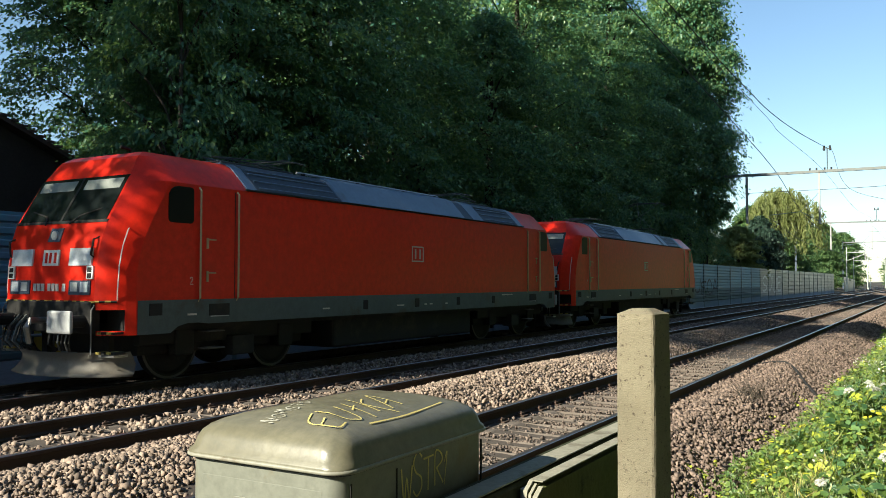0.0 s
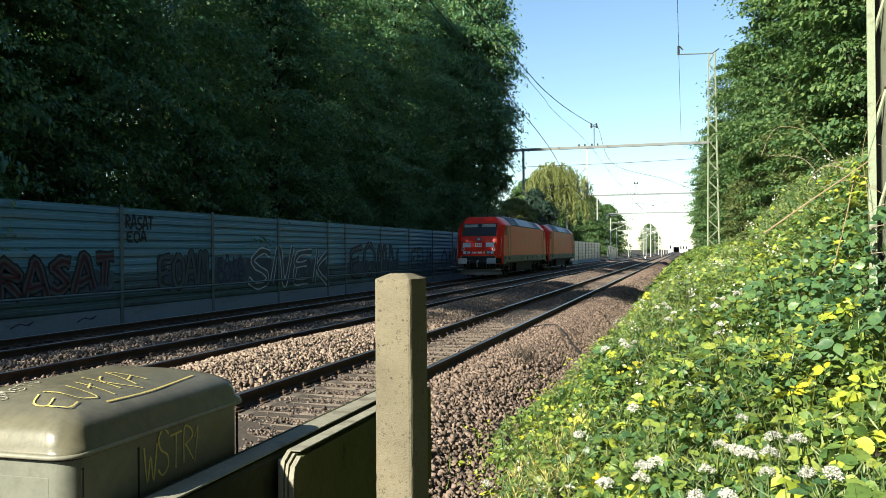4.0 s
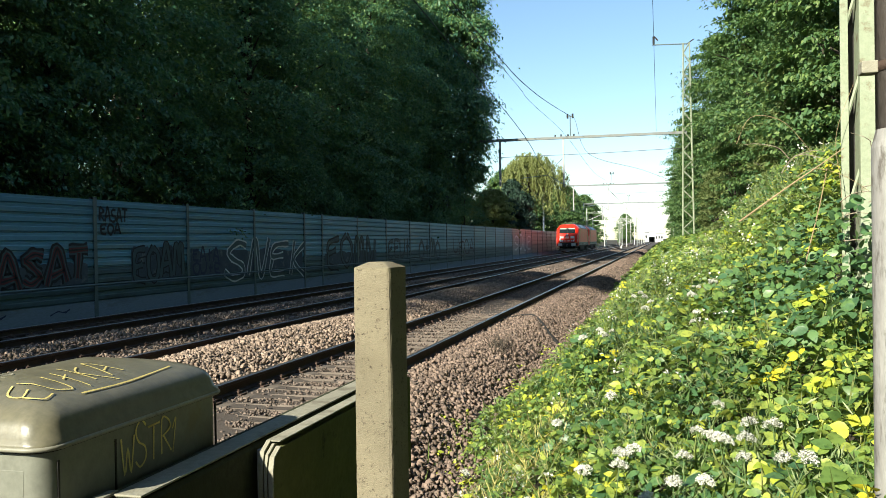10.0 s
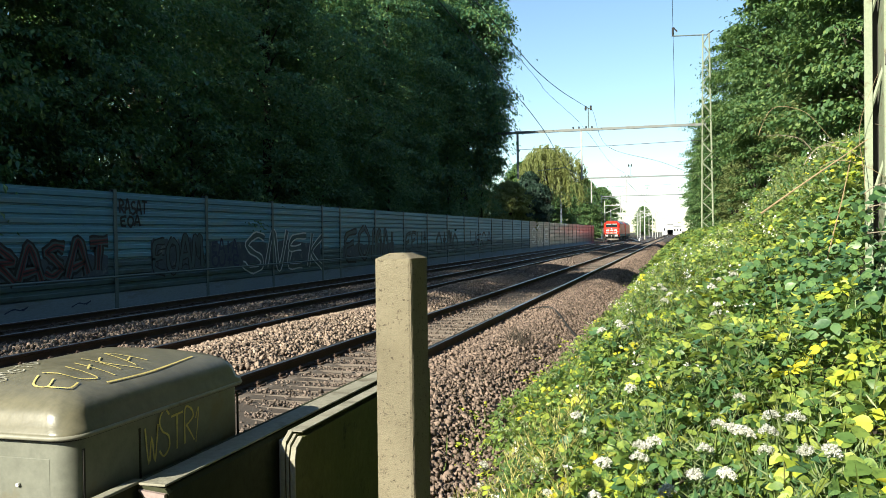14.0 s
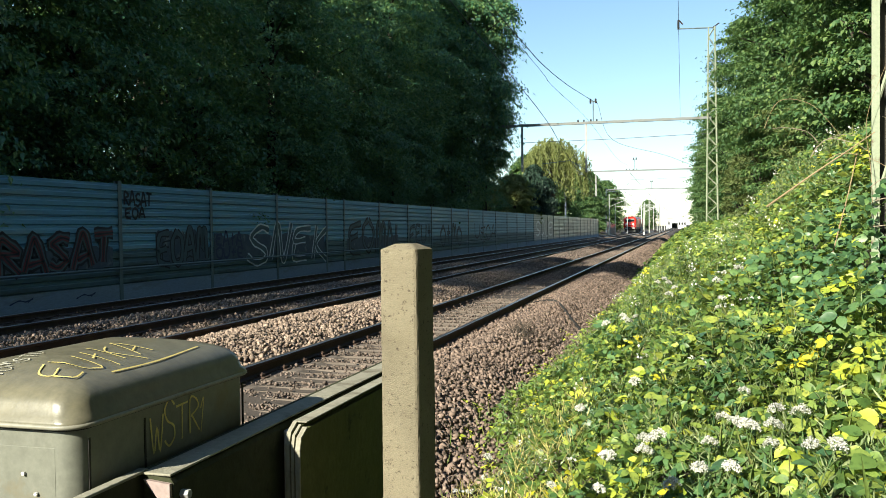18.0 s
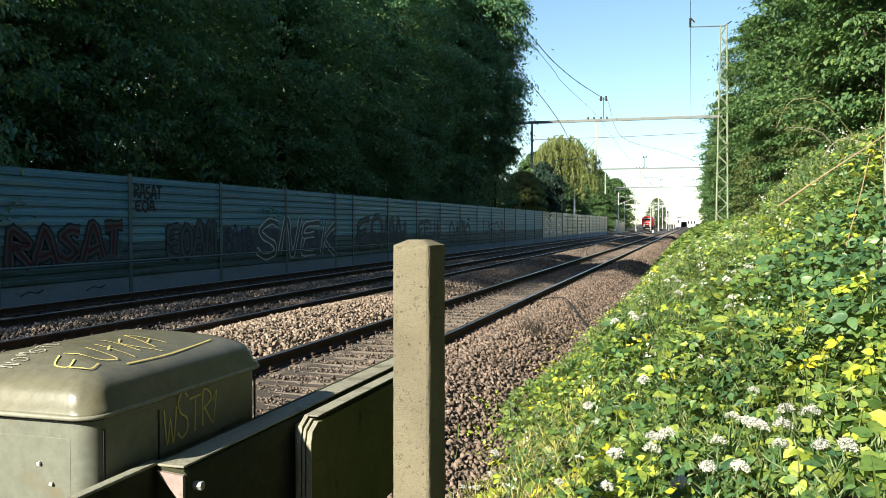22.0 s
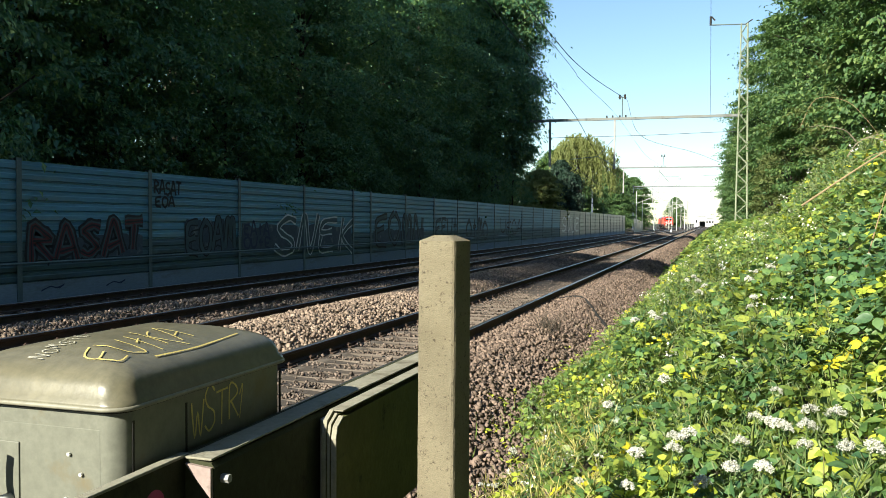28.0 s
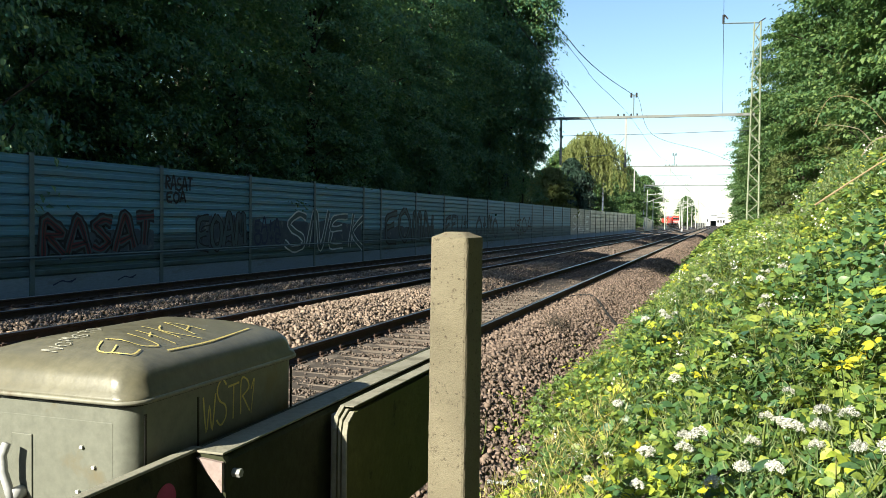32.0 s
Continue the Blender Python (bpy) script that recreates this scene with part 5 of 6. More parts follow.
        put("coupling", tb([(0, 0.5, 1.05), (0, 0.15, 1.05), (0, 0.1, 0.95), (0, 0.16, 0.7)], 0.05, 8), M_STEEL)
        pl = bmesh.new()
        cols = [(-1.36, 1.02), (-1.30, 0.82), (-1.12, 0.62), (-0.8, 0.47), (-0.4, 0.36), (0, 0.32), (0.4, 0.36), (0.8, 0.47), (1.12, 0.62), (1.30, 0.82), (1.36, 1.02)]
        rows = [[pl.verts.new((x * k, y + dy, z)) for x, y in cols] for z, dy, k in ((0.56, 0.02, 0.90), (0.47, 0.09, 0.90), (0.36, 0.10, 0.93), (0.24, 0.02, 0.98), (0.19, -0.04, 1.0), (0.19, 0.0, 0.97), (0.36, 0.14, 0.90), (0.56, 0.05, 0.88))]
        for a, b in zip(rows, rows[1:]):
            for k in range(len(cols) - 1):
                pl.faces.new((a[k], a[k + 1], b[k + 1], b[k]))
        put("snow_plough", pl, M_PLOUGH, "curved worn steel plough", True)
        put("horn", tb([(0.3, 1.75, 3.79), (0.3, 1.75, 3.9), (0.3, 1.55, 3.92)], 0.03, 8), M_BLACK)
        put("bogie_beam", bx(-0.95, 0.95, 1.4, 5.5, 0.45, 0.88, bevel=0.03), M_BLACK)
    part("underframe", bx(-1.3, 1.3, 0.9, LOCO_L - 0.9, 0.86, 1.0), M_BLACK, lo)
    part("transformer_box", bx(-1.25, 1.25, 6.2, 12.2, 0.28, 0.9, bevel=0.05), M_BLACK, lo)
    part("roof_deck", bx(-0.86, 0.86, 3.3, LOCO_L - 3.3, 3.78, 3.83), M_ROOF, lo)
    pantograph(lo, 3.6, False)
    pantograph(lo, 3.6, True)
    part("roof_line", tb([(0.2, 6.2, 4.0), (0.2, 12.2, 4.0)], 0.03, 6), M_STEEL, lo)
    for yy in (6.4, 8.4, 10.4, 12.0):
        part("insulator", tb([(0.2, yy, 3.82), (0.2, yy, 4.0)], 0.07, 8), M_BLACK, lo)
    for yy in (2.2, 4.75, LOCO_L - 4.75, LOCO_L - 2.2):
        w = part("wheelset", wheelset(), M_BLACK, lo)
        w.location = (0, yy, 0.625)
        for s in (-1, 1):
            part("rim", rim_ring(s), M_RIM, w, "dull worn wheel rim")
    return lo


loco = build_loco()
loco_two = copy_thing(loco, pose(TRACKS[2], 7.9 + LOCO_L, 0))
loco_two["label"] = "second red locomotive, dull grey dust on its sides, coupled behind"

raised = part("raised_pantograph", tb([(-0.35, 14.7, 3.98), (0.0, 13.1, 4.75), (0.35, 14.7, 3.98)], 0.022, 6), M_PANTO, loco_two, "raised dark metal current collector")
part("upper_arm", tb([(-0.06, 13.1, 4.75), (-0.5, 14.4, 5.46)], 0.016, 6), M_PANTO, raised)
part("upper_arm", tb([(0.06, 13.1, 4.75), (0.5, 14.4, 5.46)], 0.016, 6), M_PANTO, raised)
for yy in (14.25, 14.55):
    part("contact_strip", tb([(-0.9, yy, 5.36), (-0.6, yy, 5.47), (0.6, yy, 5.47), (0.9, yy, 5.36)], 0.02, 6), M_PANTO, raised)

# ---- growth on the bank ----


def edge_x(y):
    """The ragged border of the growth towards the ballast."""
    rag = 0.16 * np.sin(y * 1.9 + 0.6) + 0.10 * np.sin(y * 4.7) + 0.06 * np.sin(y * 9.1 + 2.0)
    return rag + np.interp(y, [2.0, 3.2, 4.2, 5.2, 6.2, 7.5, 9.0, 13.0, 18.0, 26.0, 40.0, 120.0], [-0.72, -0.85, -1.00, -1.18, -1.50, -1.85, -1.95, -1.68, -1.76, -1.66, -1.75, -1.9])


def ease(q):
    q = np.clip(q, 0, 1)
    return q * q * (3 - 2 * q)


def top_z(x, y):
    """Height of the growth over the bank."""
    e = edge_x(y)
    k = np.clip((x - e) / (0.1 - e), 0, 1)
    rise = np.interp(y, [2.0, 3.5, 4.6, 7.0, 12.0, 22.0, 40.0, 120.0], [0.85, 0.92, 1.0, 1.32, 1.62, 1.50, 1.45, 1.5])
    lump = 0.12 * np.sin(x * 3.7 + y * 1.3) * np.sin(y * 2.3 - x * 1.9) + 0.09 * np.sin(x * 7.1 - y * 5.3) * np.sin(x * 5.2 + y * 6.1)
    hump = 0.70 * ease((x - 0.45) / 1.1) * ease((y - 7.2) / 1.2) * (1 - ease((y - 12) / 5))
    dip = 0.5 * ease((x - 1.0) / 0.4) * ease((y - 5.2) / 0.8) * (1 - ease((y - 7.2) / 0.8))
    return -0.45 + rise * (1 - (1 - k) ** 1.25) + 0.45 * np.clip(x, 0, 1.7) + hump - dip + lump * np.clip(k * 2, 0, 1)


def scatter(n, xr, yr, rng, power=1.0, off=0.0):
    y = yr[0] + (yr[1] - yr[0]) * rng.uniform(0, 1, n) ** power
    x = rng.uniform(xr[0], xr[1], n)
    keep = x > edge_x(y) + 0.12 - off + rng.normal(0, 0.16, n) * np.where(y < 9, 1.8, 1.0)
    return x[keep], y[keep]


def triplets(name, n, xr, yr, size, material, label, power=1.0, depth=0.35, clump=None, seed=1, shape="full", lift=0.0, patchy=0.0):
    """Bramble leaves: three leaflets from one stalk."""
    rng = np.random.default_rng(seed)
    if clump:
        cx, cy = scatter(clump, xr, yr, rng, power)
        i = rng.integers(0, len(cx), n)
        x, y = cx[i] + rng.normal(0, 0.07, n), cy[i] + rng.normal(0, 0.07, n)
    else:
        x, y = scatter(n, xr, yr, rng, power)
        if patchy:
            q = np.sin(x * 2.3 + y * 0.7) * np.sin(y * 1.9 - x * 1.1) + 0.4 * np.sin(x * 6 + y * 5)
            keep = q + rng.normal(0, 0.35, len(x)) > patchy
            x, y = x[keep], y[keep]
    n = len(x)
    z = top_z(x, y) - depth * rng.uniform(0, 1, n) ** 1.6 + lift
    z = np.maximum(z, ground_z(x, y) + 0.02)
    th = rng.uniform(0, math.tau, n)
    at, d, up, ln = [], [], [], []
    s = size * rng.uniform(0.6, 1.25, n)
    tilt = rng.normal(0, 0.75, (n, 3)) + np.array([-0.25, -0.25, 1.0])
    for k in (-1.15, 0.0, 1.15):
        a = th + k
        dd = np.stack([np.cos(a), np.sin(a), rng.normal(-0.1, 0.25, n)], -1)
        dd -= tilt * (np.sum(dd * tilt, 1) / np.sum(tilt * tilt, 1))[:, None] * 0.8
        at.append(np.stack([x, y, z], -1) + dd * 0.012)
        d.append(dd)
        up.append(tilt)
        ln.append(s * (1.0 if k == 0 else 0.82))
    at, d, up, ln = (np.concatenate(q) for q in (at, d, up, ln))
    v, f = leaf_arrays(at, d, up, ln, ln * rng.uniform(0.48, 0.74, len(ln)), shape)
    return tagged(arrays(name, v, f, material), label, "plants", kind="stuff")


def blades(name, n, xr, yr, length, width, material, label, power=1.0, seed=1, sink=0.3, spread=0.35, patchy=None, lean=0.0, off=0.0):
    """Narrow upright leaves."""
    rng = np.random.default_rng(seed)
    x, y = scatter(n, xr, yr, rng, power, off)
    if patchy is not None:
        q = np.sin(x * 1.7 - y * 1.1 + 2) * np.sin(y * 1.3 + x * 2.1)
        keep = q > patchy + rng.normal(0, 0.2, len(x))
        x, y = x[keep], y[keep]
    n = len(x)
    z = np.maximum(top_z(x, y) - sink * rng.uniform(0.3, 1, n), ground_z(x, y) - 0.02)
    d = np.stack([rng.normal(0, spread, n) + lean, rng.normal(0, spread, n), np.ones(n)], -1)
    up = rng.normal(0, 1, (n, 3))
    ln = length * rng.uniform(0.5, 1.3, n)
    v, f = leaf_arrays(np.stack([x, y, z], -1), d, up, ln, np.full(n, width) * rng.uniform(0.6, 1.4, n))
    return tagged(arrays(name, v, f, material), label, "plants", kind="stuff")


triplets("bramble_leaves", 22000, (-2.1, 3.4), (2.5, 9), 0.066, L_BRAMBLE, "dense green bramble leaves on the trackside bank", 1.1, 0.55, seed=3)
triplets("deep_green_leaves", 5200, (-0.9, 3.4), (2.5, 9), 0.088, L_DEEP, "deep green bramble leaves low in the growth", 1.1, 0.30, seed=33, patchy=0.1)
triplets("large_bramble_leaves", 900, (-0.6, 3.0), (2.7, 8), 0.105, L_BRAMBLE, "broad green bramble leaves on long canes", 1.1, 0.10, seed=4, lift=0.05, patchy=0.2)
triplets("lime_leaves", 420, (-1.6, 2.8), (2.6, 9), 0.070, L_LIME, "fresh lime-green leaf tufts in the growth", 1.0, 0.05, clump=70, seed=34, lift=0.03)
triplets("yellow_leaves", 120, (-1.4, 2.6), (2.6, 9), 0.066, L_YELLOW, "yellowed bramble leaves scattered in the growth", 1.0, 0.05, clump=26, seed=5, lift=0.035)
triplets("bramble_thicket", 52000, (-2.2, 6.5), (8.5, 30), 0.068, L_BRAMBLE, "bright green bramble thicket along the bank", 1.3, 0.5, seed=6, shape="diamond")
triplets("lime_leaves", 90, (-2.0, 4.0), (8, 26), 0.075, L_LIME, "lime-green leaf tufts in the thicket", 1.3, 0.05, clump=120, seed=35, shape="diamond", lift=0.05)
triplets("yellow_leaves", 50, (-1.6, 3.0), (8, 26), 0.07, L_YELLOW, "yellowed leaves in the thicket", 1.3, 0.05, clump=50, seed=7, shape="diamond", lift=0.04)
triplets("far_thicket", 24000, (-2.4, 9), (28, 130), 0.26, L_BRAMBLE, "green undergrowth along the line", 1.3, 0.7, seed=8, shape="diamond")
blades("grass", 5000, (-2.1, 3.0), (2.6, 12), 0.18, 0.005, L_GRASS, "thin grass blades and feathery stems among the brambles", 1.2, seed=9, sink=0.2)
blades("dry_grass", 1300, (-1.75, -0.7), (4.0, 6.6), 0.13, 0.004, L_DRY, "dry straw-coloured grass at the ballast edge", 1.0, seed=10, sink=0.06, spread=0.7, off=0.5)
blades("narrow_leaves", 70000, (-1.9, 3.2), (2.8, 18), 0.062, 0.009, L_FEATHER, "pale feathery herb leaves over the growth", 1.2, seed=11, sink=0.09, spread=0.9, patchy=-0.1)
blades("nettle_leaves", 14000, (-1.4, 3.2), (2.8, 14), 0.075, 0.026, L_DEEP, "upright nettle leaves", 1.2, seed=12, sink=0.12, spread=1.2, patchy=0.1)
triplets("bramble_leaves", 9000, (0.9, 4.5), (-5, 2.6), 0.062, L_BRAMBLE, "green bramble leaves on the bank by the poles", 1.0, 0.5, seed=51)
triplets("broad_dark_leaves", 150, (0.75, 1.7), (5.0, 6.9), 0.10, L_DEEP, "broad dark bramble leaves at the foot of the mast", 1.0, 0.12, seed=52, lift=0.12)


def runners():
    """Sparse shoots that creep out over the ballast edge."""
    rng = np.random.default_rng(53)
    y = 4.2 + 13.0 * rng.uniform(0, 1, 95) ** 1.2
    x = edge_x(y) - np.abs(rng.normal(0.0, 0.13, 95))
    k = 6
    at = np.stack([np.repeat(x, k), np.repeat(y, k), np.repeat(ground_z(x, y) + 0.04, k)], -1) + rng.normal(0, 0.035, (95 * k, 3)) * np.array([1, 1, 0.35])
    d = rng.normal(0, 1, (95 * k, 3)) * np.array([1, 1, 0.3])
    up = rng.normal(0, 0.35, (95 * k, 3)) + np.array([-0.1, -0.4, 1.0])
    ln = 0.06 * rng.uniform(0.6, 1.2, 95 * k)
    v, f = leaf_arrays(at, d, up, ln, ln * 0.62, "full")
    tagged(arrays("creeping_shoots", v, f, L_LIME), "sparse yellow-green shoots creeping over the ballast", "plants", kind="stuff")


runners()

# ---- overhead line: gantries, masts, wires ----


M_BEAM = mat("grey_beam_steel", (0.15, 0.165, 0.165), 0.6, scale=2, fine=20, bump=0.05, stain=(0.10, 0.10, 0.095))


def build_gantry(y, x0, x1, z, full=True):
    g = tagged(empty("catenary_gantry", pose(0, y, 0)), "long galvanised steel cross beam with hanging posts over the tracks", "gantry", group="catenary gantries")
    bm = bmesh.new()
    box(bm, -18.7, x1, -0.12, -0.06, z - 0.06, z + 0.16)
    box(bm, -18.7, x1, 0.06, 0.12, z - 0.06, z + 0.16)
    part("cross_beam", bm, M_BEAM, g)
    part("far_post", bx(-18.7, -18.45, -0.12, 0.12, -0.4, z + 0.3), M_GRILLE, g, "dark upright behind the barrier")
    part("hanging_post", bx(x0 - 0.09, x0 + 0.09, -0.09, 0.09, 6.5, z + 0.2), M_POLE, g)
    part("hanging_post", bx(-8.08, -7.94, -0.07, 0.07, 6.3, z), M_POLE, g)
    br = bmesh.new()
    tube(br, [(-8.0, 0, 6.5), (-9.4, 0, 7.35), (-11.8, 0, 7.15)], 0.035, 6)
    tube(br, [(-8.0, 0, 8.9), (-9.4, 0, 7.4)], 0.025, 6)
    part("bracket_arm", br, M_GALV, g)
    for x in (-8.7, -8.2, -7.6, -7.1):
        part("insulator", tb([(x, 0, z + 0.16), (x, 0, z + 0.34)], 0.07, 8), M_BLACK, g)
    part("upright", tb([(-7.4, 0, z + 0.15), (-7.4, 0, z + 1.9)], 0.05, 6), M_GALV, g)
    for s in (-1, 1):
        part("insulator", tb([(-7.4 + s * 0.22, 0, z + 1.7), (-7.4 + s * 0.22, 0, z + 2.1)], 0.08, 8), M_BLACK, g)
    part("upright_arm", tb([(-7.75, 0, z + 1.85), (-7.05, 0, z + 1.85)], 0.04, 6), M_GALV, g)
    part("cross_wire", tb([(x0, 0, z - 1.45), (-5.6, 0, z - 1.42), (x1, 0, z - 1.25)], 0.02, 5), M_WIRE, g)
    return g


build_gantry(74, -13.6, 2.3, 10.5)
build_gantry(140, -13.6, 2.3, 10.5)
build_gantry(217, -13.9, 2.3, 10.7)
build_lattice_mast(2.5, 140, 13.0, 0.8, 0.5)


def feeder_arm():
    a = tagged(empty("feeder_bracket", pose(2.35, 74, 17.8)), "small steel bracket holding the feeder wire", "bracket")
    part("arm", tb([(0.1, 0, 0.15), (-2.75, 0, 0.25)], 0.06, 6), M_GALV, a)
    part("insulator", tb([(-2.65, 0, 0.25), (-2.65, 0, 0.95)], 0.09, 8), M_BLACK, a)
    part("insulator", tb([(-2.3, 0, 0.6), (-2.6, 0, 0.95)], 0.06, 8), M_BLACK, a)
    part("stub", tb([(0.0, 0, 0.1), (0.6, 0, 0.5)], 0.05, 6), M_BLACK, a)
    return a


feeder_arm()

WIRES = [
    ("feeder wire high above the verge", 0.018, [(-0.25, -30, 17.5), (-0.25, 20, 17.2), (-0.28, 74, 18.1), (-0.28, 107, 17.2), (-0.3, 140, 18.0)]),
    ("thick overhead messenger wire", 0.021, [(-7.4, -20, 12.0), (-7.4, 27, 10.7), (-7.4, 41.2, 10.52), (-7.4, 47.8, 10.6), (-7.4, 57.8, 11.15), (-7.4, 73.98, 12.4)]),
    ("overhead contact wire of the middle track", 0.02, [(-8.0, 20, 10.4), (-8.0, 42.5, 8.86), (-8.0, 52, 8.1), (-8.0, 74, 5.85), (-8.3, 140, 5.9), (-8.4, 220, 5.9)]),
    ("thin overhead wire", 0.012, [(-7.8, -20, 11.2), (-7.8, 43.6, 10.64), (-7.8, 52.7, 10.4), (-7.8, 74, 10.75), (-7.8, 107, 10.0), (-7.8, 140, 10.75), (-7.8, 217, 10.9)]),
    ("slanting cross wire between gantry and mast", 0.018, [(-7.4, 74, 12.5), (-7.0, 74.1, 12.1), (-5.8, 74.2, 9.05), (-1.37, 74.2, 7.55), (2.2, 74.1, 6.0)]),
    ("overhead contact wire of the far track", 0.02, [(-12.0, 74, 7.1), (-12.2, 100, 5.9), (-12.1, 140, 5.9), (-12.3, 260, 5.9)]),
    ("overhead contact wire of the near track", 0.02, [(-4.3, 74, 6.1), (-4.4, 140, 5.9), (-4.3, 300, 5.9)]),
]
for text, r, pts in WIRES:
    w = link("overhead_wire", tb(smooth_path(pts, 6), r, 6), M_WIRE)
    tagged(w, text + " over the railway", "wire", group="overhead wires")


drop = link("hanging_wire", tb([(-15.2, 17.9, 12.5), (-14.3, 17.9, 11.0), (-14.0, 17.9, 8.1)], 0.006, 5), M_WIRE)
tagged(drop, "thin wire with a small pale weight dangling from the branches", "wire")
part("weight", tb([(-14.0, 17.9, 8.1), (-14.0, 17.9, 7.98)], 0.035, 8), M_WHITE, drop)


def white_mast(x, y, h, arm):
    m = tagged(empty("catenary_mast", pose(x, y, -0.3)), "pale slender catenary mast in the distance", "mast", group="catenary masts")
    part("shaft", tb([(0, 0, 0), (0, 0, h + 0.3)], 0.10, 8, 0.08), M_PALEMAST, m)
    if arm:
        part("cantilever", tb([(0, 0, h * 0.72), (arm, 0, h * 0.9)], 0.05, 5), M_PALEMAST, m)
        part("cantilever", tb([(0, 0, h * 0.92), (arm, 0, h * 0.9)], 0.045, 5), M_PALEMAST, m)
    return m


for a in ((-15.05, 200, 7.0, 4.0), (-7.4, 200, 9.8, 3.0), (-5.2, 205, 6.6, 3.2), (-12.5, 203, 6.6, 4.2), (-10.5, 250, 8.5, 3.5), (-15.5, 260, 8.5, 4.0), (-6.2, 270, 8.5, 3.0),
          (-10.3, 320, 9.0, 3.0), (-5.9, 340, 9.0, 3.0), (-13.0, 300, 9.0, 4.0), (-7.5, 420, 9.5, 3.0), (-14.6, 178, 8.2, 3.6), (-9.8, 216, 8.8, -3.4), (-14.4, 232, 8.4, 3.8), (-11.6, 276, 8.6, 4.0), (-6.6, 235, 8.4, -3.2), (-9.0, 360, 9.2, 3.2), (-6.0, 300, 9.0, -3.0)):
    white_mast(*a)


def station_hall():
    """A pale station hall across the end of the line, with a dark passage for the tracks."""
    b = tagged(empty("station_hall", pose(-4.5, 520, 0)), "low white station hall spanning the tracks in the distance", "building", group="far buildings")
    for x0, x1, h in ((-4.2, -1.7, 5.6), (1.7, 6.5, 4.8)):
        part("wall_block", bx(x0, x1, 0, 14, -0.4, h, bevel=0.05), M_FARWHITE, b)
        k = x0 + 0.5
        while k < x1 - 0.9:
            part("window", bx(k, k + 0.8, -0.05, 0.1, h * 0.35, h * 0.7), M_GLASS, b)
            k += 1.6
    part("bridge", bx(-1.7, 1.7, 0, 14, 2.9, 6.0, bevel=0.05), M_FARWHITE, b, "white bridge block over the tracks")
    for x0, x1, h in ((-4.6, -1.5, 5.6), (-1.9, 1.9, 6.0), (1.5, 6.9, 4.8)):
        part("roof", bx(x0, x1, -0.6, 14.6, h, h + 0.35, bevel=0.05), M_GREYMETAL, b)
    # Dark sheet stands in for the shade inside the passage.
    part("passage_back", bx(-1.7, 1.7, 12, 13, -0.4, 2.9), M_SKIRT, b)
    return b


station_hall()

# short tan screen wall beyond the barrier, and a low kilometre post
scr = tagged(empty("screen_wall", pose(-15.9, 188, 0)), "short pale concrete screen wall beyond the barrier", "wall")
for k in range(5):
    part("panel", bx(-0.06, 0.06, k * 5 + 0.03, k * 5 + 4.97, -0.4, 2.6 - 0.15 * k, bevel=0.02), M_PANELTAN, scr)
kp = tagged(empty("marker_post", pose(-6.55, 152, -0.2)), "small white kilometre post between the tracks", "post")
part("shaft", bx(-0.12, 0.12, -0.08, 0.08, 0, 0.75, bevel=0.02), M_WHITE, kp)
part("foot", bx(-0.2, 0.2, -0.15, 0.15, -0.05, 0.1, bevel=0.02), M_CONC, kp)

# ---- graffiti ----
G_BLACK = mat("black_spray", (0.012, 0.012, 0.02), 0.6, bump=0.0)
G_RED = mat("faded_red_spray", (0.13, 0.026, 0.036), 0.6, dark=(0.05, 0.012, 0.02), scale=3, bump=0.0)
G_SILVER = mat("silver_spray", (0.62, 0.66, 0.70), 0.45, scale=3, bump=0.0)
G_BLUE = mat("dark_blue_spray", (0.022, 0.032, 0.085), 0.6, scale=2, bump=0.0)
G_YELLOW = mat("yellow_spray", (0.27, 0.20, 0.02), 0.6, scale=2, bump=0.0)
G_FILL = mat("worn_grey_blue_fill", (0.062, 0.10, 0.12), 0.6, dark=(0.035, 0.06, 0.075), light=(0.11, 0.16, 0.18), scale=2.5, fine=12, bump=0.0)
STROKES = {
    "R": [[(0.1, 0), (0.15, 1), (0.7, 0.95), (0.85, 0.7), (0.2, 0.5)], [(0.3, 0.5), (0.95, 0)]],
    "A": [[(0.0, 0), (0.4, 1), (0.6, 1), (0.95, 0)], [(0.2, 0.4), (0.85, 0.42)]],
    "S": [[(0.9, 0.85), (0.5, 1), (0.1, 0.8), (0.3, 0.55), (0.8, 0.4), (0.85, 0.15), (0.4, 0), (0.05, 0.15)]],
    "T": [[(0, 0.97), (1, 1.0)], [(0.5, 1), (0.45, 0)]],
    "W": [[(0, 1), (0.25, 0), (0.5, 0.7), (0.72, 0.0), (1.0, 1.0)]],
    "N": [[(0.05, 0), (0.15, 0.95), (0.3, 1), (0.65, 0.05), (0.8, 0.05), (0.95, 1)]],
    "E": [[(0.95, 0.95), (0.2, 0.9), (0.1, 0.5), (0.7, 0.55)], [(0.1, 0.5), (0.15, 0.08), (0.9, 0.0)]],
    "K": [[(0.15, 0), (0.2, 1)], [(0.9, 1), (0.25, 0.45), (1.0, -0.05)]],
    "O": [[(0.5, 1), (0.1, 0.75), (0.1, 0.25), (0.5, 0), (0.9, 0.25), (0.9, 0.75), (0.5, 1)]],
    "U": [[(0.05, 1), (0.1, 0.2), (0.45, 0), (0.85, 0.2), (0.95, 1)]],
    "I": [[(0.5, 1), (0.5, 0)], [(0.2, 0.55), (0.8, 0.6)]],
    "M": [[(0.05, 0), (0.2, 0.9), (0.4, 1), (0.5, 0.4), (0.65, 1), (0.85, 0.9), (0.95, 0)]],
}


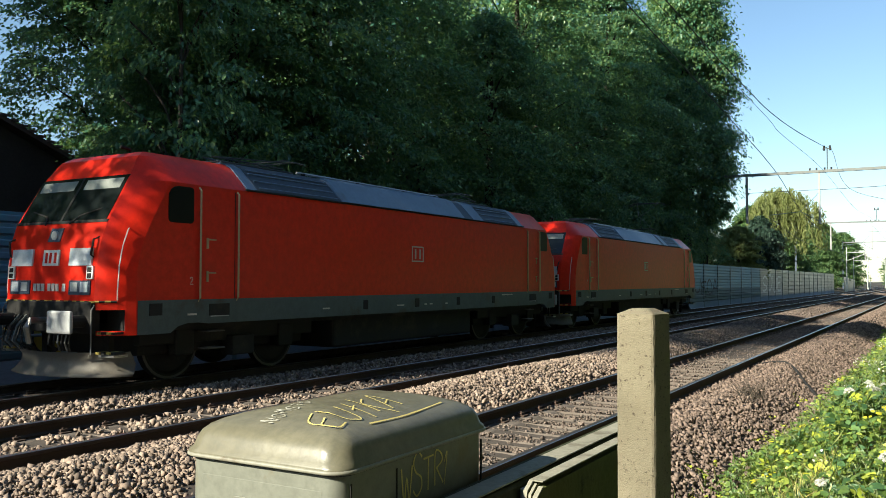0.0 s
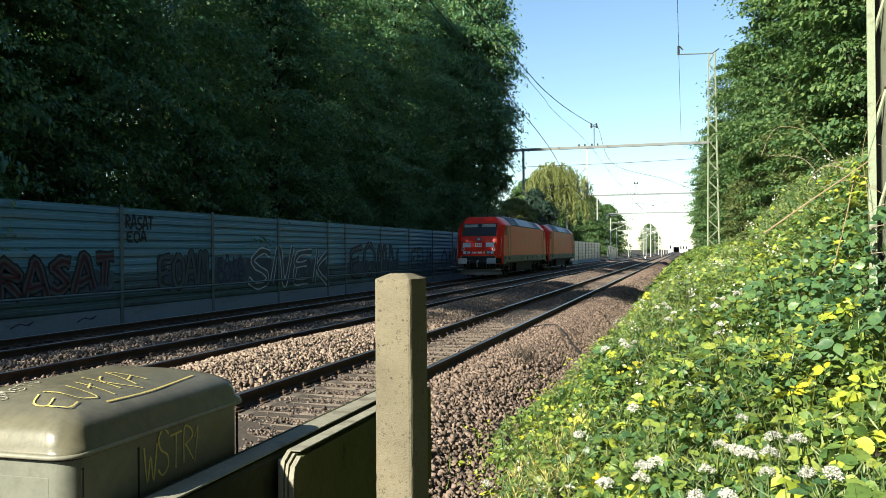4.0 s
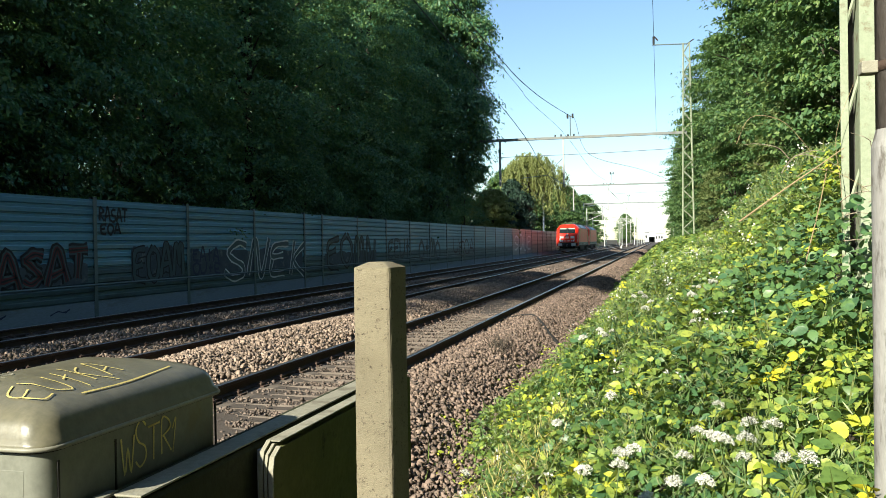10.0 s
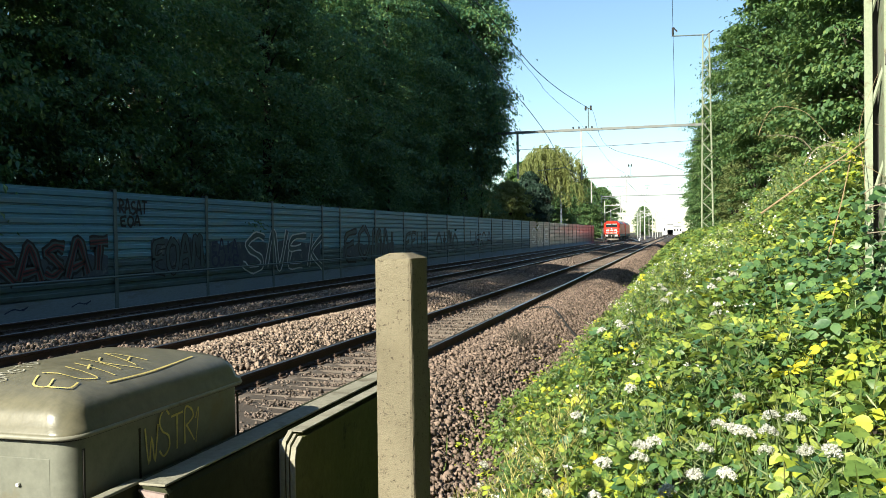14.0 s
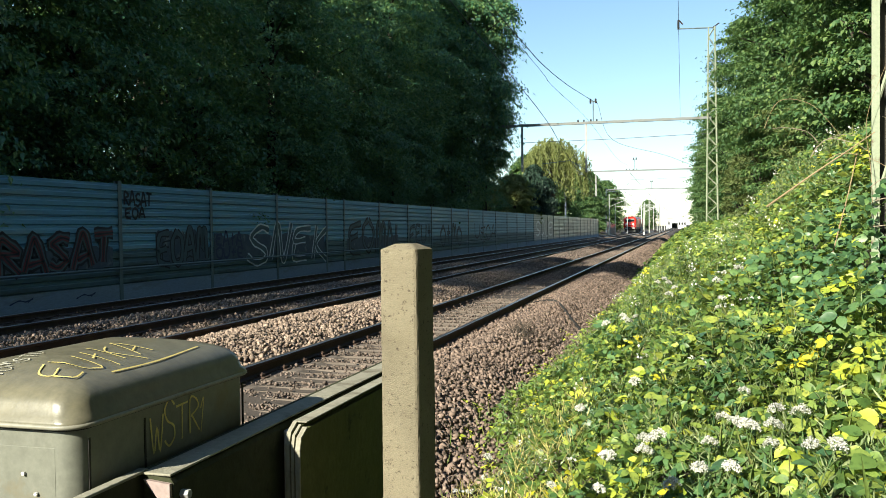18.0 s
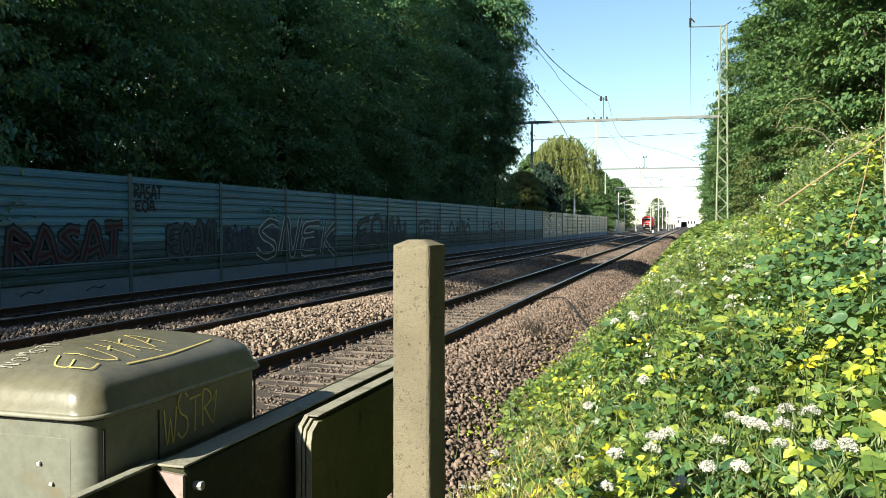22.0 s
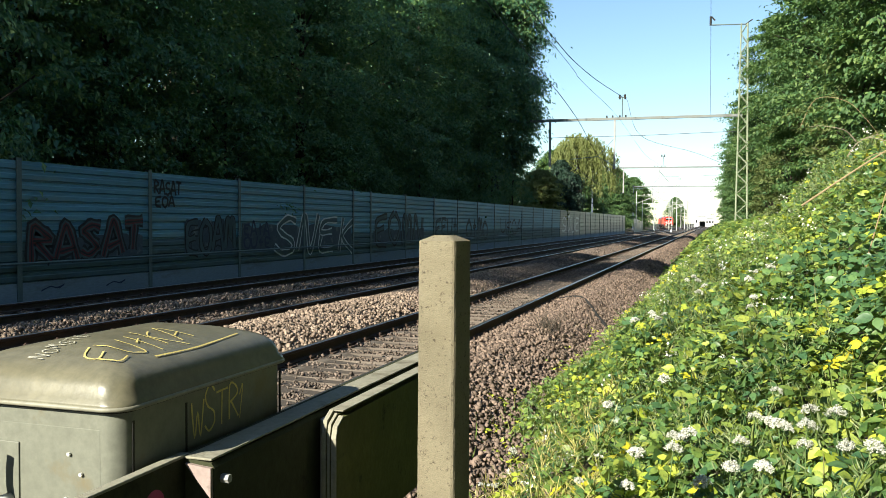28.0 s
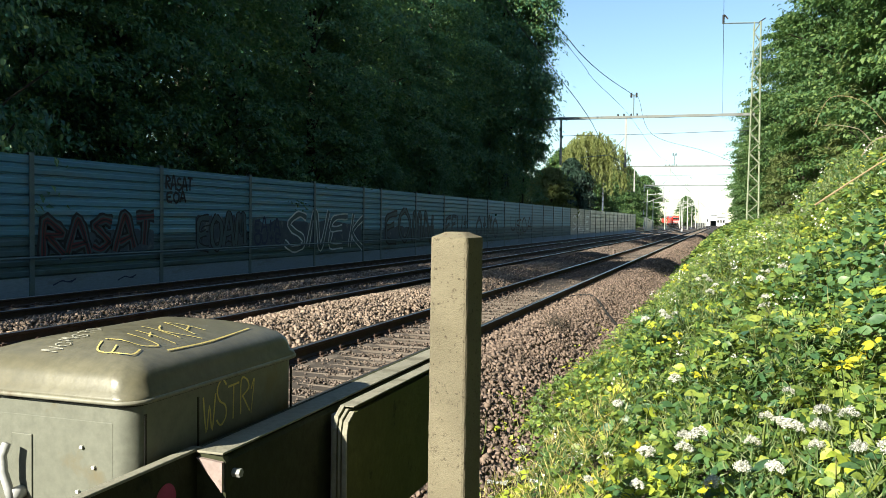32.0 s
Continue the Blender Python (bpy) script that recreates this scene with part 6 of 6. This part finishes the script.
def ribbon(bm, pts, width, to3d, lift):
    """A flat painted stroke along points of a surface."""
    pts = [Vector(p) for p in pts]
    fine = []
    for i in range(len(pts) - 1):
        p0, p1, p2, p3 = pts[max(i - 1, 0)], pts[i], pts[i + 1], pts[min(i + 2, len(pts) - 1)]
        for k in range(4):
            t = k / 4
            fine.append(0.5 * (2 * p1 + (p2 - p0) * t + (2 * p0 - 5 * p1 + 4 * p2 - p3) * t * t + (3 * p1 - p0 - 3 * p2 + p3) * t ** 3))
    fine.append(pts[-1])
    row = []
    for i, p in enumerate(fine):
        d = fine[min(i + 1, len(fine) - 1)] - fine[max(i - 1, 0)]
        d = d.normalized() if d.length > 1e-6 else Vector((1, 0))
        n = Vector((-d.y, d.x)) * width * (0.5 + 0.08 * math.sin(i * 1.7))
        row.append((bm.verts.new(to3d(p.x + n.x, p.y + n.y, lift)), bm.verts.new(to3d(p.x - n.x, p.y - n.y, lift))))
    for a, b in zip(row, row[1:]):
        bm.faces.new((a[0], b[0], b[1], a[1]))


def on_wall(u, v, lift):
    return (WALL_X + 0.048 + lift, u, v)


def letters(word, y0, y1, z0, z1, width, layers, jitter, name, label, seed=0, lean=0.0):
    rng = random.Random(seed)
    n = len(word)
    g = tagged(empty(name, pose(0, 0, 0)), label, "graffiti", group="wall graffiti")
    for j, (m, w, lift) in enumerate(layers):
        rr = random.Random(seed)
        bm = bmesh.new()
        for i, ch in enumerate(word):
            ya, yb = y0 + (y1 - y0) * i / n, y0 + (y1 - y0) * (i + 0.92) / n
            dz = rr.uniform(-jitter, jitter)
            for st in STROKES[ch]:
                ribbon(bm, [(ya + (yb - ya) * (u + lean * (v - 0.5)) + rr.uniform(-jitter, jitter) * 0.4, z0 + (z1 - z0) * v + dz + rr.uniform(-jitter, jitter)) for u, v in st], width * w, on_wall, lift)
        part("paint_layer", bm, m, g)
    return g


def paint_field(y0, y1, z0, z1, m, label, seed):
    """An uneven rolled or sprayed patch of old paint under the letters."""
    rr = random.Random(seed)
    n = 24
    top = [(y0 + (y1 - y0) * k / n, z1 + rr.uniform(-0.09, 0.09)) for k in range(n + 1)]
    bot = [(y0 + (y1 - y0) * k / n, z0 + rr.uniform(-0.06, 0.06)) for k in range(n + 1)]
    bm = bmesh.new()
    a = [bm.verts.new(on_wall(u, v, -0.004)) for u, v in top]
    b = [bm.verts.new(on_wall(u, v, -0.004)) for u, v in bot]
    for k in range(n):
        bm.faces.new((a[k], a[k + 1], b[k + 1], b[k]))
    ob = link("paint_patch", bm, m)
    tagged(ob, label, "graffiti", group="wall graffiti")


G_OLD = mat("old_dark_paint", (0.055, 0.075, 0.11), 0.7, dark=(0.03, 0.04, 0.065), light=(0.14, 0.17, 0.19), scale=1.5, fine=12, bump=0.0, stain=(0.18, 0.21, 0.22), stain_lo=0.57, stain_scale=2.0)
paint_field(23.3, 26.35, 0.58, 1.60, G_OLD, "uneven dark blue patch of old spray paint", 1)
paint_field(26.75, 36.4, 0.58, 1.45, G_OLD, "long uneven dark patch of old spray paint", 2)
paint_field(17.0, 21.2, 0.6, 1.2, G_OLD, "dark smudged patch of old spray paint", 3)
paint_field(39.2, 47.0, 0.6, 1.2, G_OLD, "smudged dark patch behind black letters", 4)
letters("RASAT", 16.8, 21.3, 0.62, 1.46, 0.16, [(G_BLACK, 2.4, 0.0), (G_FILL, 1.5, 0.004), (G_RED, 0.85, 0.008), (G_BLACK, 0.3, 0.012)], 0.10, "red_graffiti", "faded dark red spray-painted letters with black outlines", 3)
letters("RASAT", 21.75, 23.15, 2.42, 2.80, 0.075, [(G_BLACK, 1.0, 0.0)], 0.02, "black_tag", "small black spray-painted tag", 5)
letters("EOA", 21.8, 22.8, 2.02, 2.34, 0.075, [(G_BLACK, 1.0, 0.0)], 0.02, "black_tag", "short black spray-painted tag", 6)
letters("EOAM", 23.4, 26.4, 0.62, 1.62, 0.13, [(G_BLACK, 1.9, 0.0), (G_FILL, 1.15, 0.004)], 0.07, "blue_graffiti", "dark blue outlined graffiti letters", 7)
letters("EOUM", 23.6, 26.3, 0.70, 1.50, 0.05, [(G_BLACK, 1.0, 0.002)], 0.10, "dark_scrawl", "tangled dark scrawl over older paint", 8)
letters("EAIA", 26.9, 28.8, 1.1, 1.55, 0.09, [(G_BLUE, 1.0, 0.0)], 0.04, "blue_tag", "faint dark blue scrawl", 9)
letters("OUIE", 26.9, 28.9, 0.62, 1.0, 0.09, [(G_BLUE, 1.0, 0.0)], 0.05, "blue_tag", "faint dark blue scrawl low on the panels", 10)
letters("SNEK", 29.2, 36.9, 0.35, 1.75, 0.22, [(G_SILVER, 1.35, 0.0), (G_FILL, 0.78, 0.004)], 0.10, "silver_graffiti", "large graffiti letters with thin silver outlines", 11, 0.2)
letters("EOMN", 39.4, 47.0, 0.5, 1.95, 0.22, [(G_BLACK, 1.5, 0.0), (G_FILL, 0.7, 0.004)], 0.10, "black_graffiti", "large rounded black graffiti outlines", 12)
letters("EEUI", 49.2, 54.0, 0.7, 1.85, 0.14, [(G_BLACK, 1.5, 0.0), (G_FILL, 0.8, 0.004)], 0.08, "dark_graffiti", "dark graffiti letters with grey fill", 13)
letters("OIMO", 56.0, 62.0, 0.6, 1.8, 0.18, [(G_BLACK, 1.4, 0.0), (G_FILL, 0.7, 0.004)], 0.12, "dark_graffiti", "rounded dark graffiti further along the barrier", 14)
letters("UEOA", 66.0, 74.0, 0.6, 1.8, 0.14, [(G_BLACK, 1.0, 0.0)], 0.12, "dark_graffiti", "faint dark graffiti letters", 15)
letters("SOUE", 95.5, 108.5, 0.6, 2.3, 0.2, [(G_SILVER, 1.0, 0.0)], 0.15, "pale_graffiti", "pale graffiti on the dark gate panels", 16)
letters("OOS", 10.9, 13.2, 0.25, 1.2, 0.34, [(G_BLACK, 1.5, 0.0), (G_YELLOW, 1.2, 0.004), (G_BLACK, 0.2, 0.008)], 0.06, "yellow_graffiti", "yellow bubble graffiti with black outlines", 17)
letters("RM", 12.0, 13.4, 1.3, 1.75, 0.12, [(G_BLACK, 1.3, 0.0), (G_RED, 0.9, 0.004)], 0.04, "red_graffiti", "dark red graffiti above the yellow bubbles", 18)
letters("UIMI", 13.8, 15.4, 0.75, 1.15, 0.03, [(G_BLACK, 1.0, 0.0)], 0.05, "black_tag", "thin black scrawled tag", 19)
for k, (ya, zz) in enumerate(((17.2, -0.12), (19.6, -0.15))):
    g = tagged(empty("plinth_scribble", pose(0, 0, 0)), "thin dark scribble on the concrete plinth", "graffiti", group="wall graffiti")
    bm = bmesh.new()
    ribbon(bm, [(ya, zz - 0.05), (ya + 0.3, zz + 0.04), (ya + 0.55, zz), (ya + 0.8, zz + 0.07), (ya + 0.6, zz - 0.02)], 0.035, lambda u, v, l: (WALL_X + 0.058 + l, u, v), 0.0)
    part("stroke", bm, G_BLUE, g)


def cabinet_tags():
    """Scrawls on the cabinet's side and lid, as parts of the cabinet."""
    bm = bmesh.new()

    def side(u, v, lift):
        return (CAB_HX + 0.002 + lift, u - 1.775, v)
    for i, ch in enumerate("WSTR"):
        ya, yb = 1.675 + 0.052 * i, 1.675 + 0.052 * i + 0.05
        for st in STROKES[ch]:
            ribbon(bm, [(ya + (yb - ya) * u, 1.125 + (0.085 + 0.025 * (i == 1)) * v + 0.004 * i) for u, v in st], 0.0052, side, 0.0)
    ribbon(bm, [(1.885, 1.19), (1.90, 1.215), (1.885, 1.13)], 0.004, side, 0.0)
    ribbon(bm, [(1.74, 1.085), (1.80, 1.092), (1.83, 1.10)], 0.004, side, 0.0)
    part("side_tag", bm, M_TAG_Y, cabinet, "yellow scrawled tag")

    def top(u, v, lift):
        z = lid_z(u, v)
        return (u, v, z + 0.003)
    bm = bmesh.new()
    for i, ch in enumerate("EUIKA"):
        for st in STROKES[ch]:
            ribbon(bm, [(0.175 - 0.11 * v - 0.006 * i + 0.012 * math.sin(3.1 * i + 5 * u), -0.285 + 0.070 * i + 0.062 * u) for u, v in st], 0.0042, top, 0.0)
    ribbon(bm, [(0.190, -0.17), (0.192, 0.0), (0.175, 0.20)], 0.0042, top, 0.0)
    part("lid_tag", bm, M_TAG_Y, cabinet, "yellow scrawled tag on the lid")
    bm = bmesh.new()
    for i, ch in enumerate("NOMSTO"):
        for st in STROKES[ch]:
            ribbon(bm, [(-0.005 - 0.040 * v + 0.006 * math.sin(2.3 * i), -0.295 + 0.027 * i + 0.022 * u) for u, v in st], 0.0030, top, 0.0)
    part("lid_scribble", bm, M_TAG_W, cabinet, "thin pale scribble on the lid")


cabinet_tags()

# ---- on the ballast shoulder ----


def shoulder_bits():
    """A thick dark line over the ballast, a withered weed and a scrap of paper."""
    pts = [(x, y, float(ground_z(x, y)) + 0.05) for x, y in ((-3.35, 19.3), (-2.95, 19.5), (-2.6, 18.6), (-2.2, 17.4), (-1.85, 16.5), (-1.5, 16.2))]
    # Solid black tube drawn along the dark line across the shoulder.
    tagged(link("cable", tb(smooth_path(pts), 0.032, 8), M_BLACK), "thick black line lying across the ballast shoulder", "cable")
    rr = random.Random(21)
    bm = bmesh.new()
    for _ in range(46):
        x, y, a = -2.5 + rr.gauss(0, 0.10), 13.2 + rr.gauss(0, 0.25), rr.uniform(0, math.tau)
        z, h = float(ground_z(x, y)), rr.uniform(0.10, 0.30)
        tube(bm, [(x, y, z), (x + 0.06 * math.cos(a), y + 0.06 * math.sin(a), z + h * 0.6), (x + 0.16 * math.cos(a), y + 0.16 * math.sin(a), z + h)], 0.007, 4, 0.003)
    tagged(link("withered_weed", bm, M_BARK), "dark withered weed growing on the ballast", "weed", kind="stuff")
    bm = bmesh.new()
    rows = [[bm.verts.new((-1.78 + 0.05 * i + rr.uniform(-0.008, 0.008), 6.38 + 0.04 * j, -0.16 + rr.uniform(0, 0.035))) for i in range(4)] for j in range(4)]
    for p, q in zip(rows, rows[1:]):
        for i in range(3):
            bm.faces.new((p[i], p[i + 1], q[i + 1], q[i]))
    bmesh.ops.solidify(bm, geom=bm.faces[:], thickness=0.003)
    scrap = link("paper_scrap", bm, M_WHITE)
    scrap.location.z = float(ground_z(-1.7, 6.45)) + 0.22
    tagged(scrap, "crumpled scrap of white paper on the stones", "litter")


shoulder_bits()

# ---- flowers and canes ----


def umbel(rng, h):
    f = empty("umbel_flower", pose(0, 0, 0))
    part("stem", tb([(0, 0, -h), (0.01, 0.0, -h * 0.5), (0, 0, -0.03)], 0.004, 5, 0.003), M_GREENSTEM, f)
    n = 30
    a, r = rng.uniform(0, math.tau, n), 0.052 * np.sqrt(rng.uniform(0, 1, n))
    c = np.stack([r * np.cos(a), r * np.sin(a), 0.028 - 15.0 * r * r + rng.normal(0, 0.003, n)], -1)
    rays_bm = bmesh.new()
    for p in c[::2]:
        tube(rays_bm, [(0, 0, -0.035), tuple(p - np.array([0, 0, 0.004]))], 0.0015, 4)
    part("spokes", rays_bm, M_GREENSTEM, f)
    m = 24
    at = np.repeat(c, m, 0) + rng.normal(0, 0.0062, (n * m, 3)) * np.array([1, 1, 0.9])
    d = rng.normal(0, 1, (n * m, 3)) * np.array([1, 1, 0.6])
    up = rng.normal(0, 0.3, (n * m, 3)) + np.array([0, 0, 1.0])
    ln = np.full(n * m, 0.011) * rng.uniform(0.7, 1.2, n * m)
    v, t = leaf_arrays(at, d, up, ln, ln * 0.9)
    arrays("flower_head", v, t, L_FLOWER, f)
    return tagged(f, "white umbel flower head on a thin stem among brambles", "flower", group="white umbels")


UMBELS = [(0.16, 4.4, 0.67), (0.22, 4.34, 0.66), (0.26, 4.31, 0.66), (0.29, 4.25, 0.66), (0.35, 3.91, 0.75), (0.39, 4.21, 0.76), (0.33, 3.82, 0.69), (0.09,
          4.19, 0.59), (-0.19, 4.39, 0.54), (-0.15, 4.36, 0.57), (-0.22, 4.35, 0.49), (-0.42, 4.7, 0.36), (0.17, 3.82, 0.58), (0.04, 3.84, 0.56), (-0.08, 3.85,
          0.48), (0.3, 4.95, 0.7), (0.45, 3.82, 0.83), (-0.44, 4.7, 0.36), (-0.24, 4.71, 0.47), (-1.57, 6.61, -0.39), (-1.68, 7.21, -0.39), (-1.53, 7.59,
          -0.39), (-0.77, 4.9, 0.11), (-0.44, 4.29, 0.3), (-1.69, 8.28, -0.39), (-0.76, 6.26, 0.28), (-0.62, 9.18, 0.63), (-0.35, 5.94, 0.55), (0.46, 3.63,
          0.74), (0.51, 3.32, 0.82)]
UMBELS_FAR = [(-0.3, 9.0), (0.2, 7.2), (-0.7, 8.2), (0.5, 8.6), (-0.2, 10.5)]


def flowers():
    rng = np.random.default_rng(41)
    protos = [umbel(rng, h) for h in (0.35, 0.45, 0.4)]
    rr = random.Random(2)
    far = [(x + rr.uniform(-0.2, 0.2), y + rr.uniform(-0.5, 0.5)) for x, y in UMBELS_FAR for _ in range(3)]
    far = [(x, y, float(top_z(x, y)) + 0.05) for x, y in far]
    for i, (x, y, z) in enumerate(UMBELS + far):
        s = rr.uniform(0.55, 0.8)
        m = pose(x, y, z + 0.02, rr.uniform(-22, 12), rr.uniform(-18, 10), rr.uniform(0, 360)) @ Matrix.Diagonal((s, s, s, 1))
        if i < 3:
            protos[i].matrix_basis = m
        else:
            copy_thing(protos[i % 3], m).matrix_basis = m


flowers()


def blossoms():
    """Small pale bramble blossoms sprinkled over the thicket."""
    rng = np.random.default_rng(43)
    x, y = scatter(150, (-1.6, 3.5), (5.5, 26), rng, 1.2)
    n = len(x)
    at = np.repeat(np.stack([x, y, top_z(x, y) + 0.03], -1), 14, 0) + rng.normal(0, 0.035, (n * 14, 3))
    ln = np.full(n * 14, 0.03)
    v, f = leaf_arrays(at, rng.normal(0, 1, (n * 14, 3)), rng.normal(0, 0.4, (n * 14, 3)) + np.array([0, 0, 1.0]), ln, ln * 0.8)
    tagged(arrays("bramble_blossom", v, f, L_FLOWER), "small white blossoms scattered over the thicket", "flowers", kind="stuff")


blossoms()

CANES = [(0.010, [(0.58, 6.8, 1.77), (0.91, 6.8, 2.01), (1.14, 6.8, 2.17), (1.32, 6.8, 2.3)]), (0.009, [(0.98, 6.9, 0.85), (1.01, 6.9, 1.05), (1.05, 6.9, 1.39), (1.16, 6.9, 1.86), (1.22, 6.9, 2.16)]), (0.006, [(0.6, 7.2, 2.4), (0.71, 7.2, 2.61), (0.93, 7.2, 2.58), (1.09, 7.2, 2.41), (1.21, 7.2, 2.23)]), (0.007, [(1.0, 6.9, 2.1), (1.12, 6.9, 2.16), (1.32, 6.9, 2.11), (1.51, 6.9, 1.98)]), (0.006, [(1.42, 7.3, 1.5), (1.39, 7.3, 2.05), (1.36, 7.3, 2.45), (1.49, 7.3, 2.85)])]
for r, pts in CANES:
    pts, r = smooth_path(pts), r * (0.75 if r > 0.008 else 0.45)
    tagged(link("bramble_cane", tb(pts, r, 6, r * 0.5), L_STEM), "long arching tan bramble cane by the mast", "plant", group="bramble canes")


def twigs():
    """Dead twigs and bramble shoots tangled round the mast."""
    rr = random.Random(9)
    for k in range(10):
        x, y, z = rr.uniform(0.9, 1.7), rr.uniform(6.2, 7.3), rr.uniform(1.5, 2.3)
        pts = [(x, y, z)]
        a, b = rr.uniform(-2.6, 0.4), rr.uniform(0.1, 0.9)
        for j in range(5):
            x, y, z = x + 0.08 * math.cos(a), y + rr.uniform(-0.04, 0.04), z + 0.10 * b
            a, b = a + rr.uniform(-0.4, 0.4), b - rr.uniform(0.05, 0.35)
            pts.append((x, y, z))
        tagged(link("dead_twig", tb(smooth_path(pts, 3), 0.004, 5, 0.0015), M_TWIG), "thin pale dead twig in the brambles by the mast", "twig", group="dead twigs")


twigs()


def mast_brambles():
    """Leaves climbing round the green mast and its brambles."""
    rng = np.random.default_rng(77)
    n = 1100
    x, y = rng.normal(1.35, 0.45, n), rng.normal(6.9, 0.45, n)
    z = rng.uniform(0.7, 1.95, n) - 0.5 * np.abs(x - 1.35)
    d = rng.normal(0, 1, (n, 3)) * np.array([1, 1, 0.5])
    up = rng.normal(0, 0.6, (n, 3)) + np.array([-0.3, -0.6, 0.8])
    ln = 0.075 * rng.uniform(0.6, 1.3, n)
    v, f = leaf_arrays(np.stack([x, y, z], -1), d, up, ln, ln * 0.7, "full")
    tagged(arrays("climbing_leaves", v, f, L_DEEP), "bramble leaves climbing round the mast", "plants", kind="stuff")


mast_brambles()

# ---- what moves ----
TRAIN = [(0.0, 7.9), (0.8, 16.3), (2.0, 29.2), (4.0, 50.2), (5.5, 66.0), (7.0, 82.2), (9.0, 104.0), (11.0, 126.6), (13.0, 151.2), (15.0, 174.0), (17.0, 196.0), (20.0, 227.0), (23.0, 254.0), (28.0, 291.0), (32.0, 314.0)]


def train_y(t):
    """Smooth distance along the track."""
    ts, ys = [a for a, _ in TRAIN], [b for _, b in TRAIN]
    return float(np.interp(t, ts, ys))


def train_pose(y):
    mid = y + LOCO_L / 2
    a = math.degrees(math.atan((bend(y, 2) - bend(y + LOCO_L, 2)) / LOCO_L))
    return pose(TRACKS[2] + bend(y, 2), y, 0, 0, 0, a)


def motions():
    for lo, gap in ((loco, 0.0), (loco_two, LOCO_L)):
        walk(lo, [(t, train_pose(y + gap)) for t, y in TRAIN])
        sets = [c for c in lo.children if c.name.startswith("wheelset")]
        for w in sets:
            at = w.location.copy()
            walk(w, [(k / 15, Matrix.Translation(at) @ pose(0, 0, 0, -math.degrees((train_y(k / 15) - 7.9) / 0.625))) for k in range(0, 481)])


sleepers()
motions()
